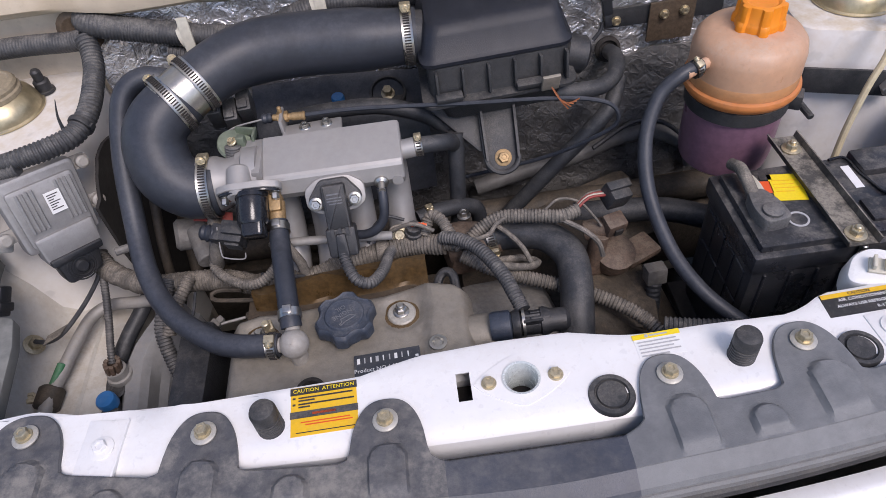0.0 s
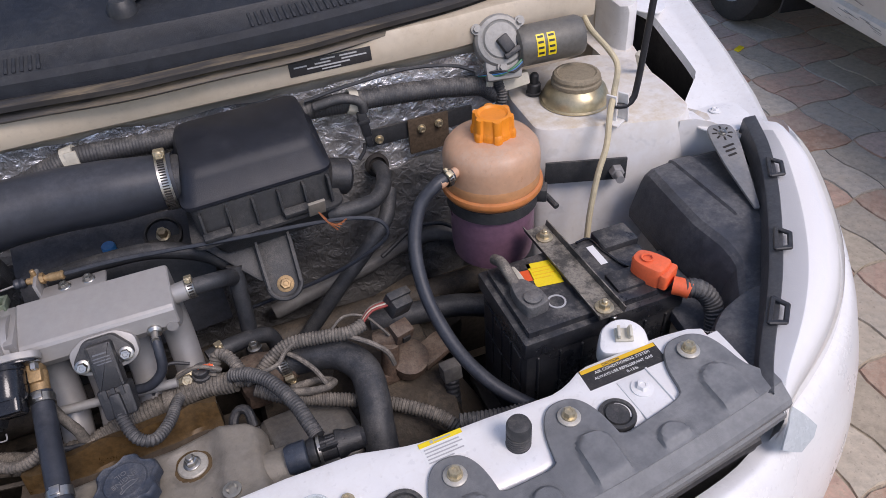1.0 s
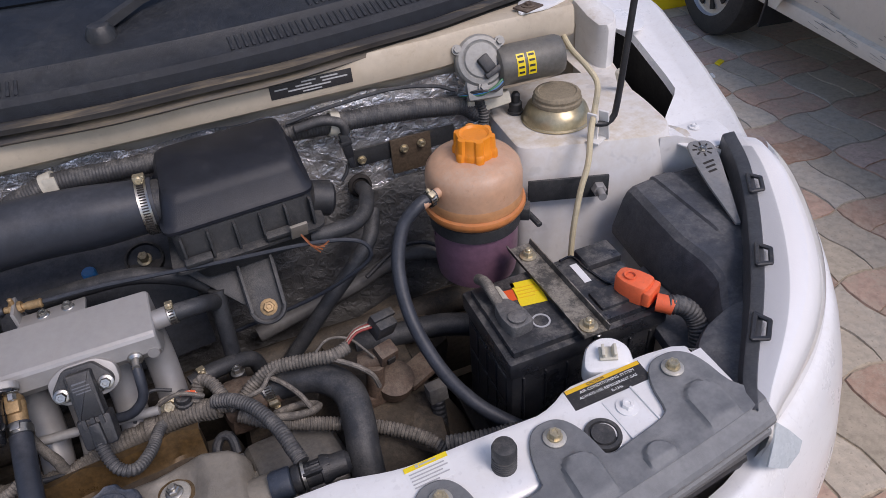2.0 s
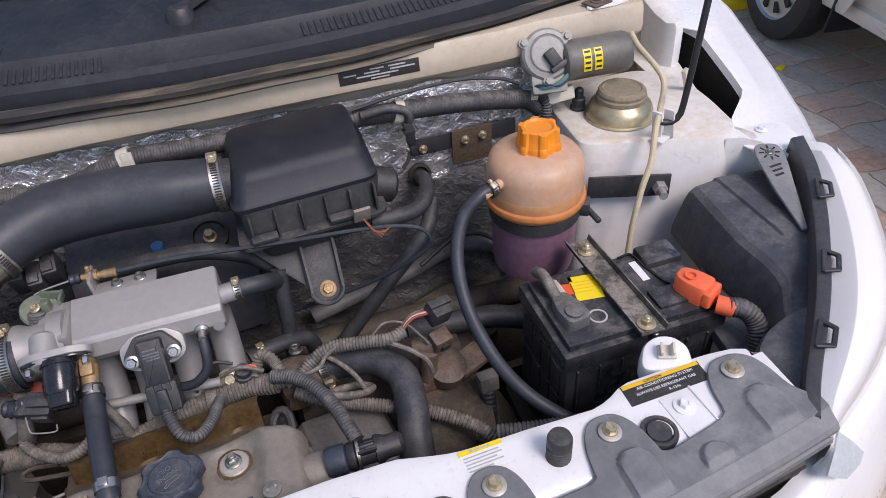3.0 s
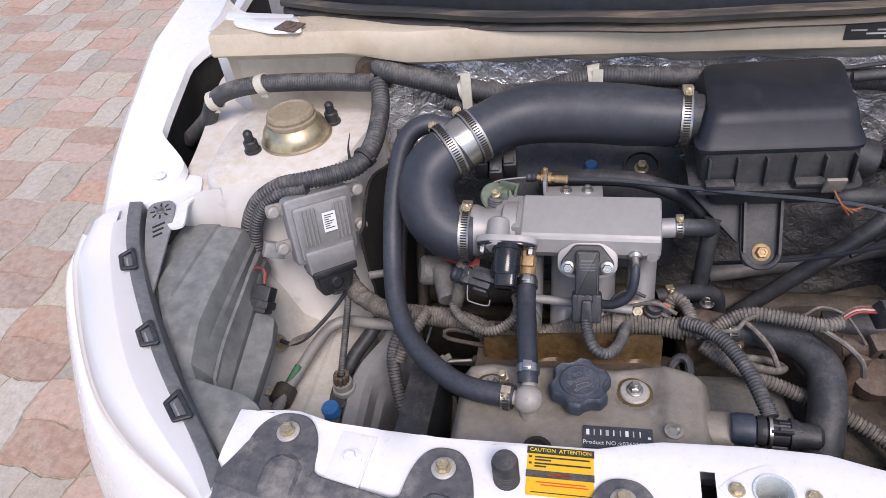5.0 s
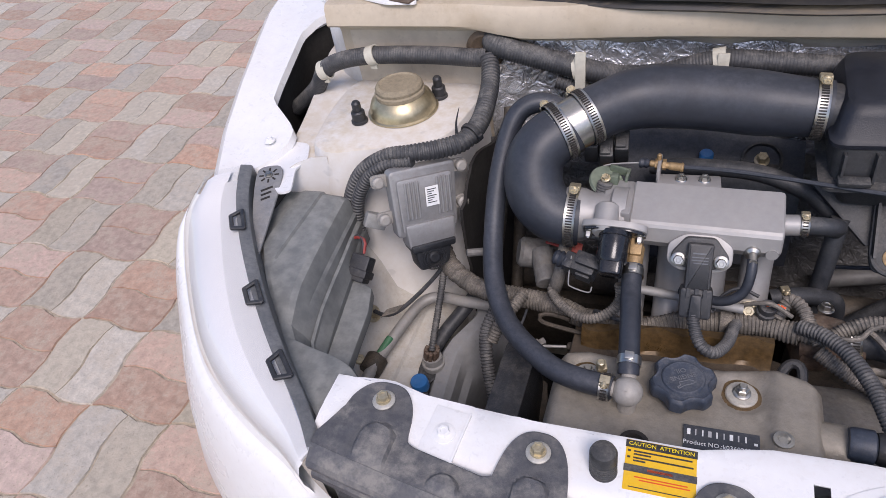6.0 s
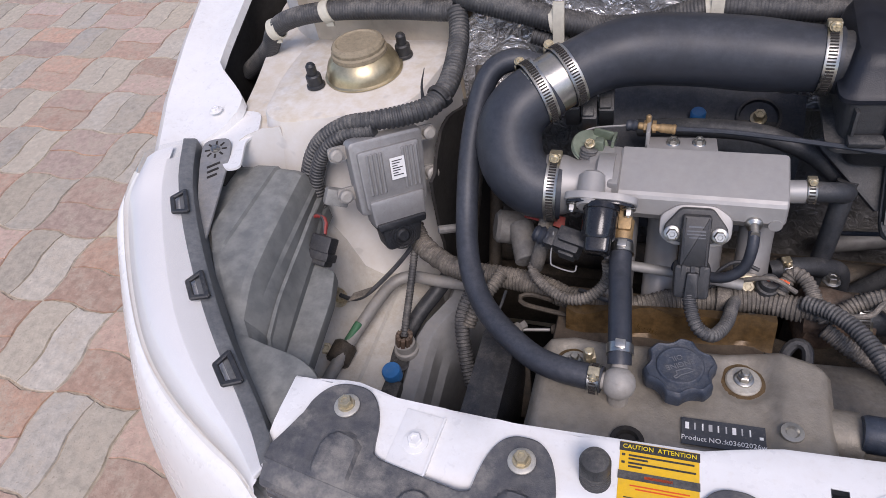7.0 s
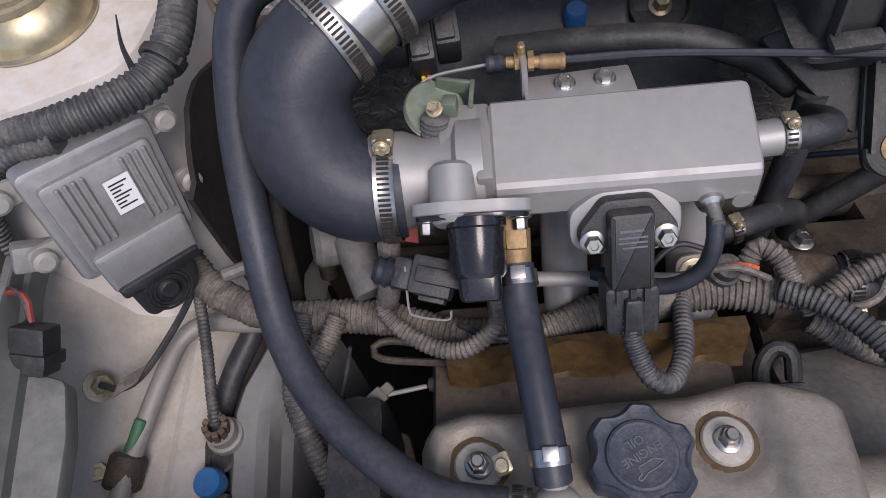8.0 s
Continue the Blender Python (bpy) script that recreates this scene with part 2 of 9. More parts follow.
PAVER_RED = mat("red_paver", (0.49, 0.325, 0.25), 0.85, dust=0.75, dust_col=(0.50, 0.41, 0.31), var=0.24, scale=7, bump=0.6, bump_scale=150, speck=0.35, by_object=0.22)
PAVER_GREY = mat("grey_paver", (0.48, 0.42, 0.335), 0.85, dust=0.75, dust_col=(0.51, 0.425, 0.325), var=0.24, scale=7, bump=0.6, bump_scale=150, speck=0.35, by_object=0.22)
FAR_RED = mat("red_paver_far", (0.49, 0.325, 0.25), 0.85, dust=0.75, dust_col=(0.50, 0.41, 0.31), var=0.24, scale=7, bump=0.6, bump_scale=150, speck=0.35, by_island=0.22)
FAR_GREY = mat("grey_paver_far", (0.48, 0.42, 0.335), 0.85, dust=0.75, dust_col=(0.51, 0.425, 0.325), var=0.24, scale=7, bump=0.6, bump_scale=150, speck=0.35, by_island=0.22)
SAND = mat("joint_sand", (0.42, 0.35, 0.26), 0.95, var=0.3, scale=12, bump=0.6, bump_scale=200)
SILVER_CAR = mat("parked_car_paint", (0.66, 0.63, 0.57), 0.35, coat=0.3, dust=0.6, dust_col=(0.46, 0.40, 0.31), var=0.03, scale=5, bump=0.02)
TYRE = mat("tyre_rubber", (0.028, 0.027, 0.026), 0.8, dust=0.4, dust_col=(0.16, 0.14, 0.12), var=0.3, scale=20, bump=0.3)
RIM = mat("alloy_rim", (0.45, 0.45, 0.46), 0.4, metal=0.7, dust=0.3, var=0.1, bump=0.05)
REFLECT = mat("lamp_reflector", (0.82, 0.82, 0.84), 0.22, metal=0.85, var=0.03, bump=0.0)
PIPE = mat("aluminium_pipe", (0.34, 0.335, 0.325), 0.55, metal=0.35, dust=0.5, dust_col=(0.40, 0.36, 0.30), var=0.1, bump=0.1)
MOTORCAN = mat("motor_can_steel", (0.15, 0.145, 0.13), 0.45, metal=0.3, dust=0.35, dust_col=(0.26, 0.24, 0.2), var=0.15, bump=0.08)
COPPER = mat("copper_wire", (0.45, 0.16, 0.07), 0.4, metal=0.6, var=0.3, bump=0.1)
WINDOW = mat("dark_windscreen", (0.006, 0.008, 0.010), 0.08, var=0.2, bump=0.0, coat=0.5)


def foil_material(name, base, rough, metal, dust):
    m = mat(name, base, rough, metal=metal, dust=dust, dust_col=(0.26, 0.245, 0.22), var=0.12, scale=9, bump=0.0)
    n, ln = m.node_tree.nodes, m.node_tree.links.new
    tc = n.new("ShaderNodeTexCoord")
    v = n.new("ShaderNodeTexVoronoi")
    v.inputs["Scale"].default_value = 48
    w = n.new("ShaderNodeTexNoise")
    w.inputs["Scale"].default_value, w.inputs["Detail"].default_value, w.inputs["Distortion"].default_value = 70, 6, 2.0
    add = n.new("ShaderNodeMath")
    b = n.new("ShaderNodeBump")
    b.inputs["Strength"].default_value, b.inputs["Distance"].default_value = 0.9, 0.005
    ln(tc.outputs["Object"], v.inputs["Vector"])
    ln(tc.outputs["Object"], w.inputs["Vector"])
    ln(v.outputs["Distance"], add.inputs[0])
    ln(w.outputs["Fac"], add.inputs[1])
    ln(add.outputs[0], b.inputs["Height"])
    ln(b.outputs["Normal"], n["Principled BSDF"].inputs["Normal"])
    return m


FOIL = foil_material("crinkled_foil", (0.88, 0.87, 0.86), 0.22, 0.7, 0.10)
DULL_FOIL = foil_material("dull_dusty_foil", (0.13, 0.128, 0.125), 0.5, 0.3, 0.45)


def clear_material():
    m = bpy.data.materials.new("clear_lens")
    m.use_nodes = True
    n, ln = m.node_tree.nodes, m.node_tree.links.new
    n.remove(n["Principled BSDF"])
    tr, gl, mx, fr = n.new("ShaderNodeBsdfTransparent"), n.new("ShaderNodeBsdfGlossy"), n.new("ShaderNodeMixShader"), n.new("ShaderNodeFresnel")
    tr.inputs[0].default_value = (0.97, 0.98, 0.985, 1)
    gl.inputs["Roughness"].default_value = 0.05
    fr.inputs["IOR"].default_value = 1.5
    ln(fr.outputs[0], mx.inputs[0])
    ln(tr.outputs[0], mx.inputs[1])
    ln(gl.outputs[0], mx.inputs[2])
    ln(mx.outputs[0], n["Material Output"].inputs[0])
    return m


CLEAR = clear_material()


# ---- building kit ----
def join(bm, other):
    me = bpy.data.meshes.new("t")
    other.to_mesh(me)
    other.free()
    bm.from_mesh(me)
    bpy.data.meshes.remove(me)
    return bm


def thing(name, at, label="", category="", group="", kind=""):
    ob = new(name)
    ob.empty_display_size = 0.02
    ob.location = at
    ob["base"] = list(at)
    return tagged(ob, label, category, group, kind)


def part(name, bm, material, parent=None, label="", flat=False, sharp=0.6):
    """Links bm, built in world metres, as one mesh under parent."""
    bmesh.ops.remove_doubles(bm, verts=bm.verts, dist=1e-6)
    bmesh.ops.recalc_face_normals(bm, faces=bm.faces)
    if not flat:
        for f in bm.faces:
            f.smooth = True
        for e in bm.edges:
            if len(e.link_faces) == 2 and e.calc_face_angle(0) > sharp:
                e.smooth = False
    me = bpy.data.meshes.new(name)
    bm.to_mesh(me)
    bm.free()
    me.materials.append(material)
    ob = new(name, me)
    if parent is not None:
        ob.parent = parent
        if "base" in parent:
            ob.matrix_parent_inverse = Matrix.Translation(-Vector(parent["base"]))
    return tagged(ob, label)


def turn_to(axis):
    return Vector(axis).to_track_quat("Z", "Y").to_matrix().to_4x4()


def at_axis(c, axis=(0, 0, 1)):
    return Matrix.Translation(c) @ turn_to(axis)


def cuboid(bm, c, size, rot=None, bevel=0.002, seg=2):
    o = bmesh.new()
    bmesh.ops.create_cube(o, size=1.0)
    for v in o.verts:
        v.co = Vector((v.co.x * size[0], v.co.y * size[1], v.co.z * size[2]))
    if bevel:
        bmesh.ops.bevel(o, geom=o.edges[:], offset=min(bevel, min(size) * 0.45), segments=seg, affect="EDGES", profile=0.6)
    m = Matrix.Translation(c) @ (rot if rot is not None else Matrix())
    bmesh.ops.transform(o, matrix=m, verts=o.verts)
    return join(bm, o)


def lathe(bm, profile, m, seg=24, wave=None):
    """Turns (radius, height) points round the z axis of m. wave(angle, radius) may change a radius."""
    rings = []
    for r, h in profile:
        if r < 1e-6:
            rings.append([bm.verts.new(m @ Vector((0, 0, h)))])
        else:
            ring = []
            for i in range(seg):
                a = 2 * math.pi * i / seg
                q = wave(a, r) if wave else r
                ring.append(bm.verts.new(m @ Vector((q * math.cos(a), q * math.sin(a), h))))
            rings.append(ring)
    for p, q in zip(rings, rings[1:]):
        if len(p) == 1 and len(q) == 1:
            continue
        for i in range(seg):
            j = (i + 1) % seg
            if len(p) == 1:
                bm.faces.new((p[0], q[j], q[i]))
            elif len(q) == 1:
                bm.faces.new((p[i], p[j], q[0]))
            else:
                bm.faces.new((p[i], p[j], q[j], q[i]))
    return bm


def rod(bm, a, c, r, seg=16, bevel=0.001):
    a, c = Vector(a), Vector(c)
    h = (c - a).length
    b = min(bevel, r * 0.4, h * 0.4)
    return lathe(bm, [(0, 0), (r - b, 0), (r, b), (r, h - b), (r - b, h), (0, h)], at_axis(a, c - a), seg)


def spline(points, step):
    """Points about a step apart on a smooth line through the given ones."""
    p = [Vector(q) for q in points]
    p = [p[0] * 2 - p[1]] + p + [p[-1] * 2 - p[-2]]
    fine = []
    for i in range(1, len(p) - 2):
        for k in range(24):
            t = k / 24
            a, b, c, d = p[i - 1], p[i], p[i + 1], p[i + 2]
            fine.append(0.5 * (2 * b + (c - a) * t + (2 * a - 5 * b + 4 * c - d) * t * t + (3 * b - a - 3 * c + d) * t ** 3))
    fine.append(p[-2])
    run = [0.0]
    for a, b in zip(fine, fine[1:]):
        run.append(run[-1] + (b - a).length)
    count = max(3, int(run[-1] / step) + 1)
    out, j = [], 0
    for i in range(count):
        s = run[-1] * i / (count - 1)
        while j < len(run) - 2 and run[j + 1] < s:
            j += 1
        f = (s - run[j]) / max(1e-9, run[j + 1] - run[j])
        out.append(fine[j].lerp(fine[j + 1], f))
    return out, run[-1]


def tube(bm, points, r, seg=14, step=0.006, ridge=0.0, pitch=0.004, rough=0.0, caps=True, hollow=False):
    """A hose or loom on a smooth line. r: a radius, or a function of the share of its length. ridge: height of rings."""
    if ridge:
        step = pitch / 4
    line, length = spline(points, step)
    side, rings = None, []
    for i, c in enumerate(line):
        way = (line[min(i + 1, len(line) - 1)] - line[max(i - 1, 0)]).normalized()
        if side is None:
            side = way.orthogonal().normalized()
        side = (side - way * side.dot(way)).normalized()
        up = way.cross(side)
        f = i / (len(line) - 1)
        q = r(f) if callable(r) else r
        if ridge:
            q += (0, ridge, ridge, 0)[i % 4]
        ring = []
        for k in range(seg):
            a = 2 * math.pi * k / seg
            w = q
            if rough:
                w += rough * noise.noise(c * 130 + Vector((math.cos(a), math.sin(a), 0)) * 1.5)
            ring.append(bm.verts.new(c + (side * math.cos(a) + up * math.sin(a)) * w))
        rings.append(ring)
    for p, q in zip(rings, rings[1:]):
        for k in range(seg):
            j = (k + 1) % seg
            bm.faces.new((p[k], p[j], q[j], q[k]))
    if caps:
        bm.faces.new(rings[0])
        bm.faces.new(rings[-1])
    return bm


def rounded(points, r, n=4):
    """The outline with its corners rounded; r: one radius or one for each corner."""
    out, k = [], len(points)
    for i in range(k):
        a, b, c = (Vector(points[j % k]).to_2d() for j in (i - 1, i, i + 1))
        q = r[i] if isinstance(r, (list, tuple)) else r
        u, v = a - b, c - b
        d = min(q, u.length * 0.45, v.length * 0.45)
        p0, p1 = b + u.normalized() * d, b + v.normalized() * d
        for s in range(n + 1):
            t = s / n
            out.append(tuple(p0 * (1 - t) ** 2 + b * 2 * t * (1 - t) + p1 * t * t))
    return out


def prism(bm, outline, lo, hi, m=None, bevel=0.0):
    """An outline in the xy plane of m, from height lo to hi, its upper rim bevelled."""
    m = m if m is not None else Matrix()
    n = len(outline)
    c = sum((Vector(p) for p in outline), Vector((0, 0))) / n
    levels = [(lo, 0.0), (hi - bevel, 0.0)] + ([(hi - bevel * 0.3, bevel * 0.3), (hi, bevel)] if bevel else [])
    rings = []
    area = sum(outline[i][0] * outline[(i + 1) % n][1] - outline[(i + 1) % n][0] * outline[i][1] for i in range(n))
    sign = 1 if area > 0 else -1
    for h, inset in levels:
        ring = []
        for i in range(n):
            a, b, d = Vector(outline[i - 1]), Vector(outline[i]), Vector(outline[(i + 1) % n])
            tangent = d - a
            normal = Vector((-tangent.y, tangent.x)).normalized() * sign
            q = b + normal * inset
            ring.append(bm.verts.new(m @ Vector((q.x, q.y, h))))
        rings.append(ring)
    for p, q in zip(rings, rings[1:]):
        for i in range(n):
            j = (i + 1) % n
            bm.faces.new((p[i], p[j], q[j], q[i]))
    bm.faces.new(rings[-1])
    bm.faces.new(rings[0])
    return bm


def loft(bm, rows, close=False, caps=False):
    """Joins rows of points of one length; close: each row is a ring."""
    made = [[bm.verts.new(Vector(p)) for p in row] for row in rows]
    n = len(made[0])
    for p, q in zip(made, made[1:]):
        for i in range(n if close else n - 1):
            j = (i + 1) % n
            bm.faces.new((p[i], p[j], q[j], q[i]))
    if caps:
        bm.faces.new(made[0])
        bm.faces.new(made[-1])
    return bm


def thick(bm, depth):
    """Gives an open sheet a second side, depth behind its face, and closes the rim."""
    bmesh.ops.recalc_face_normals(bm, faces=bm.faces)
    bm.normal_update()
    verts, faces = bm.verts[:], bm.faces[:]
    rim = [e for e in bm.edges if len(e.link_faces) == 1]
    twin = {v: bm.verts.new(v.co - v.normal * depth) for v in verts}
    for f in faces:
        bm.faces.new([twin[v] for v in reversed(f.verts)])
    for e in rim:
        p, q = e.verts
        bm.faces.new((p, q, twin[q], twin[p]))
    return bm


def between(x, table):
    """The value at x on the straight lines through the table's (x, value) pairs."""
    if x <= table[0][0]:
        return table[0][1]
    for (a, p), (b, q) in zip(table, table[1:]):
        if x <= b:
            return p + (q - p) * (x - a) / (b - a)
    return table[-1][1]


def ease(a, b, x):
    t = max(0.0, min(1.0, (x - a) / (b - a)))
    return t * t * (3 - 2 * t)


def hex_bolt(bm, c, axis=(0, 0, 1), s=0.0055, h=0.006, flange=1.75):
    m = at_axis(c, axis)
    lathe(bm, [(0, 0), (s * flange, 0), (s * flange, 0.0012), (s * 1.2, 0.002), (0, 0.002)], m, 18)
    lathe(bm, [(s, 0.001), (s, h - 0.001), (s * 0.88, h), (s * 0.5, h), (s * 0.42, h - 0.0008), (0, h - 0.0008)], m, 6)
    return bm


def clamp(parent, c, axis, r, width=0.011, screw=0.0, name="hose_clamp"):
    """A worm-drive clamp round a hose, its screw housing turned by screw degrees."""
    m = at_axis(c, axis) @ pose(0, 0, 0, 0, 0, screw)
    w = width / 2
    bm = bmesh.new()
    lathe(bm, [(r, -w), (r + 0.0012, -w), (r + 0.0006, -w * 0.7), (r + 0.0006, w * 0.7), (r + 0.0012, w), (r, w), (r, -w)], m, 36)
    slots = bmesh.new()
    for i in range(int(r * 2200)):
        a = 0.3 + i * 0.0030 / r
        if a > 5.95:
            break
        q = m @ pose(0, 0, 0, 0, 0, math.degrees(a)) @ Matrix.Translation((r + 0.0009, 0, 0))
        cuboid(slots, (0, 0, 0), (0.0012, 0.0014, width * 0.58), q, 0)
    band = part(name, bm, STEEL, parent, "worm-drive steel hose clamp")
    tagged(part("worm_thread", slots, DARK, band, "dark worm slots"), kind="stuff")
    bm = bmesh.new()
    k = min(1.0, 0.45 + r * 22)
    q = m @ Matrix.Translation((r + 0.0035 * k, 0, 0))
    cuboid(bm, (0, 0, 0), (0.006 * k, 0.012 * k, width * 1.02), q, 0.0018 * k, 3)
    o = bmesh.new()
    rod(o, (0, 0.004 * k, 0), (0, 0.0125 * k, 0), 0.0042 * k, 14)
    lathe(o, [(0.0030 * k, 0), (0.0052 * k, 0), (0.0052 * k, 0.002 * k), (0.0030 * k, 0.002 * k)], at_axis((0, 0.0085 * k, 0), (0, 1, 0)), 14)
    cuboid(o, (0, 0.0127 * k, 0), (0.006 * k, 0.0012, 0.0012), None, 0)
    cuboid(o, (0, 0.0127 * k, 0), (0.0012, 0.0012, 0.006 * k), None, 0)
    bmesh.ops.transform(o, matrix=q, verts=o.verts)
    join(bm, o)
    part("screw", bm, ZINC, band, "zinc clamp screw")
    return band


def tie(parent, c, axis, r, material, width=0.006, name="cable_tie"):
    bm = bmesh.new()
    w = width / 2
    m = at_axis(c, axis)
    lathe(bm, [(r * 0.9, -w), (r + 0.0012, -w), (r + 0.0018, 0), (r + 0.0012, w), (r * 0.9, w)], m, 18)
    cuboid(bm, (0, 0, 0), (0.005, 0.007, width), m @ Matrix.Translation((r + 0.002, 0, 0)), 0.001)
    return part(name, bm, material, parent)


def words(parent, text, m, size, material, name="lettering", depth=0.0002, align="CENTER"):
    """Lettering as flat mesh, its middle at m."""
    cu = bpy.data.curves.new("t", "FONT")
    cu.body, cu.size, cu.extrude, cu.align_x, cu.align_y = text, size, depth, align, "CENTER"
    cu.resolution_u = 2
    ob = bpy.data.objects.new("t", cu)
    scene.collection.objects.link(ob)
    me = bpy.data.meshes.new_from_object(ob.evaluated_get(bpy.context.evaluated_depsgraph_get()))
    bpy.data.objects.remove(ob)
    bpy.data.curves.remove(cu)
    bm = bmesh.new()
    bm.from_mesh(me)
    bpy.data.meshes.remove(me)
    bmesh.ops.transform(bm, matrix=m, verts=bm.verts)
    return part(name, bm, material, parent, flat=True)


def bars(bm, m, rows):
    """Plain bars (x0, x1, y, height) lying on m."""
    for x0, x1, y, h in rows:
        cuboid(bm, (0, 0, 0), (x1 - x0, h, 0.0003), m @ Matrix.Translation(((x0 + x1) / 2, y, 0)), 0)
    return bm


def basis(o, u, v):
    """A pose with x along u and y near v."""
    u = Vector(u).normalized()
    w = u.cross(Vector(v)).normalized()
    v = w.cross(u)
    return Matrix(((u.x, v.x, w.x, o[0]), (u.y, v.y, w.y, o[1]), (u.z, v.z, w.z, o[2]), (0, 0, 0, 1)))


# ---- ground ----
UNIT = 0.132


def wave(s):
    """The zigzag of a paver's edge, along its run."""
    return 0.009 * between((s / (2 * UNIT)) % 1.0, [(0, 0), (0.11, 1), (0.39, 1), (0.61, -1), (0.89, -1), (1, 0)])


def paver_outline(x0, y0, x1, y1):
    """A block between the grid lines, its four edges following the zigzag."""
    def run(a, b):
        k = max(3, int(round(abs(b - a) / UNIT * 4.0)))
        return [a + (b - a) * i / k for i in range(k)]
    pts = [(x, y0 + wave(x)) for x in run(x0, x1)]
    pts += [(x1 + wave(y), y) for y in run(y0, y1)]
    pts += [(x, y1 + wave(x)) for x in run(x1, x0)]
    pts += [(x0 + wave(y), y) for y in run(y1, y0)]
    return pts


def paver_bm(bm, outline, dx=0.0, dy=0.0, dz=0.0):
    c = sum((Vector(p) for p in outline), Vector((0, 0))) / len(outline)
    rings = []
    for h, inset in ((-0.009, 0.0022), (0.0, 0.0058)):
        ring = []
        for p in outline:
            d = Vector(p) - c
            chip = 0.0035 * noise.noise(Vector((p[0] * 31, p[1] * 31, 0.5))) if h == 0.0 else 0.0
            q = c + d * (1 - (inset + chip) / d.length)
            ring.append(bm.verts.new((q.x + dx, q.y + dy, h + dz)))
        rings.append(ring)
    n = len(outline)
    for p, q in zip(rings, rings[1:]):
        for i in range(n):
            bm.faces.new((p[i], p[(i + 1) % n], q[(i + 1) % n], q[i]))
    bm.faces.new(rings[-1])
    return bm


bm = bmesh.new()
loft(bm, [[(-200, -200, -0.005), (200, -200, -0.005)], [(-200, 200, -0.005), (200, 200, -0.005)]])
tagged(part("ground", bm, SAND, None, "sandy earth under the paving, reaching far off"), category="ground", kind="structure")

# ---- car body ----
car = thing("car_body", (0, 0.9, 0.4), "white painted car front with its bonnet open, dusty inside", "car body")


def panel_top(x):
    return 0.836 + 0.12 * x * x


PANEL_BACK = [(-0.452, 0.49), (-0.446, 0.512), (-0.44, 0.521), (-0.40, 0.528), (-0.357, 0.520), (-0.26, 0.521), (-0.18, 0.526), (-0.12, 0.529), (-0.095, 0.536), (-0.065, 0.543), (0.005, 0.547), (0.068, 0.546),
              (0.11, 0.535), (0.13, 0.532), (0.19, 0.531), (0.263, 0.527), (0.28, 0.533), (0.297, 0.542), (0.385, 0.541), (0.415, 0.536), (0.430, 0.528), (0.434, 0.510), (0.438, 0.49)]


def front_panel():
    xs = sorted(set([round(-0.452 + i * 0.0111, 4) for i in range(81)] + [-0.0355, -0.0235, 0.004, 0.036]))
    bm = bmesh.new()
    rows = []
    for x in xs:
        z, b = panel_top(x), between(x, PANEL_BACK)
        prof = [(0.452, z - 0.075), (0.456, z - 0.02), (0.459, z - 0.008), (0.466, z - 0.002), (0.476, z), (0.487, z), (0.490, z), (0.518, z), (0.520, z),
                (b - 0.004, z), (b - 0.001, z - 0.001), (b, z - 0.004), (b, z - 0.03), (b - 0.012, z - 0.036), (b - 0.03, z - 0.12)]
        rows.append([(x, y, h) for y, h in prof])
    loft(bm, rows)
    gone = []
    for f in bm.faces:
        c = f.calc_center_median()
        if c.z > 0.82 and 0.490 < c.y < 0.518 and -0.0355 < c.x < -0.0235:
            gone.append(f)
        if c.z > 0.82 and 0.487 < c.y < 0.520 and 0.004 < c.x < 0.036:
            gone.append(f)
    bmesh.ops.delete(bm, geom=gone, context="FACES")
    return part("front_panel", thick(bm, -0.0012), PAINT, car, "white front cross panel with a lock opening")


front_panel()


def lock_plate():
    bm = bmesh.new()
    z = panel_top(0.02)
    n = 40
    outer, inner = [], []
    for i in range(n):
        a = 2 * math.pi * i / n
        w, h = abs(math.cos(a)), abs(math.sin(a))
        r = 1 / ((w / 0.042) ** 1.25 + (h / 0.026) ** 1.25) ** 0.8
        outer.append((0.0205 + r * math.cos(a), 0.5035 + r * math.sin(a)))
        inner.append((0.0205 + 0.0155 * math.cos(a), 0.5035 + 0.0155 * math.sin(a)))
    rows = [[(*p, z + 0.0002) for p in outer], [(*p, z + 0.0022) for p in outer], [(*p, z + 0.003) for p in inner], [(*p, z + 0.0005) for p in inner]]
    loft(bm, rows, close=True)
    plate = part("lock_plate", bm, PAINT, car, "white lock plate round the striker hole")
    bm = bmesh.new()
    tube(bm, [(*p, z + 0.0004) for p in outer + outer[:1]], 0.0007, 6, 0.002, caps=False)
    part("plate_seam", bm, GRIME, plate, "thin dark line round the plate")
    bm = bmesh.new()
    lathe(bm, [(0.0155, 0.003), (0.0165, 0.0045), (0.0145, 0.004), (0.0125, -0.004), (0.0125, -0.03)], at_axis((0.0205, 0.5035, z)), 28)
    part("striker_ring", bm, GREASE, plate, "greased steel striker ring")
    bm = bmesh.new()
    cuboid(bm, (0.0235, 0.4995, z - 0.024), (0.02, 0.006, 0.012), pose(0, 0, 0, 0, 25, 30), 0.002)
    cuboid(bm, (0.0205, 0.5035, z - 0.034), (0.03, 0.03, 0.004), None, 0.002)
    part("latch", bm, STEEL, plate, "lock claw down in the hole")
    bm = bmesh.new()
    hex_bolt(bm, (-0.008, 0.503, z + 0.002), (0, 0, 1), 0.0052, 0.006, 1.3)
    part("bolt", bm, ZINC, plate)
    bm = bmesh.new()
    hex_bolt(bm, (0.050, 0.503, z + 0.002), (0, 0, 1), 0.0052, 0.006, 1.3)
    part("bolt", bm, ZINC, plate)


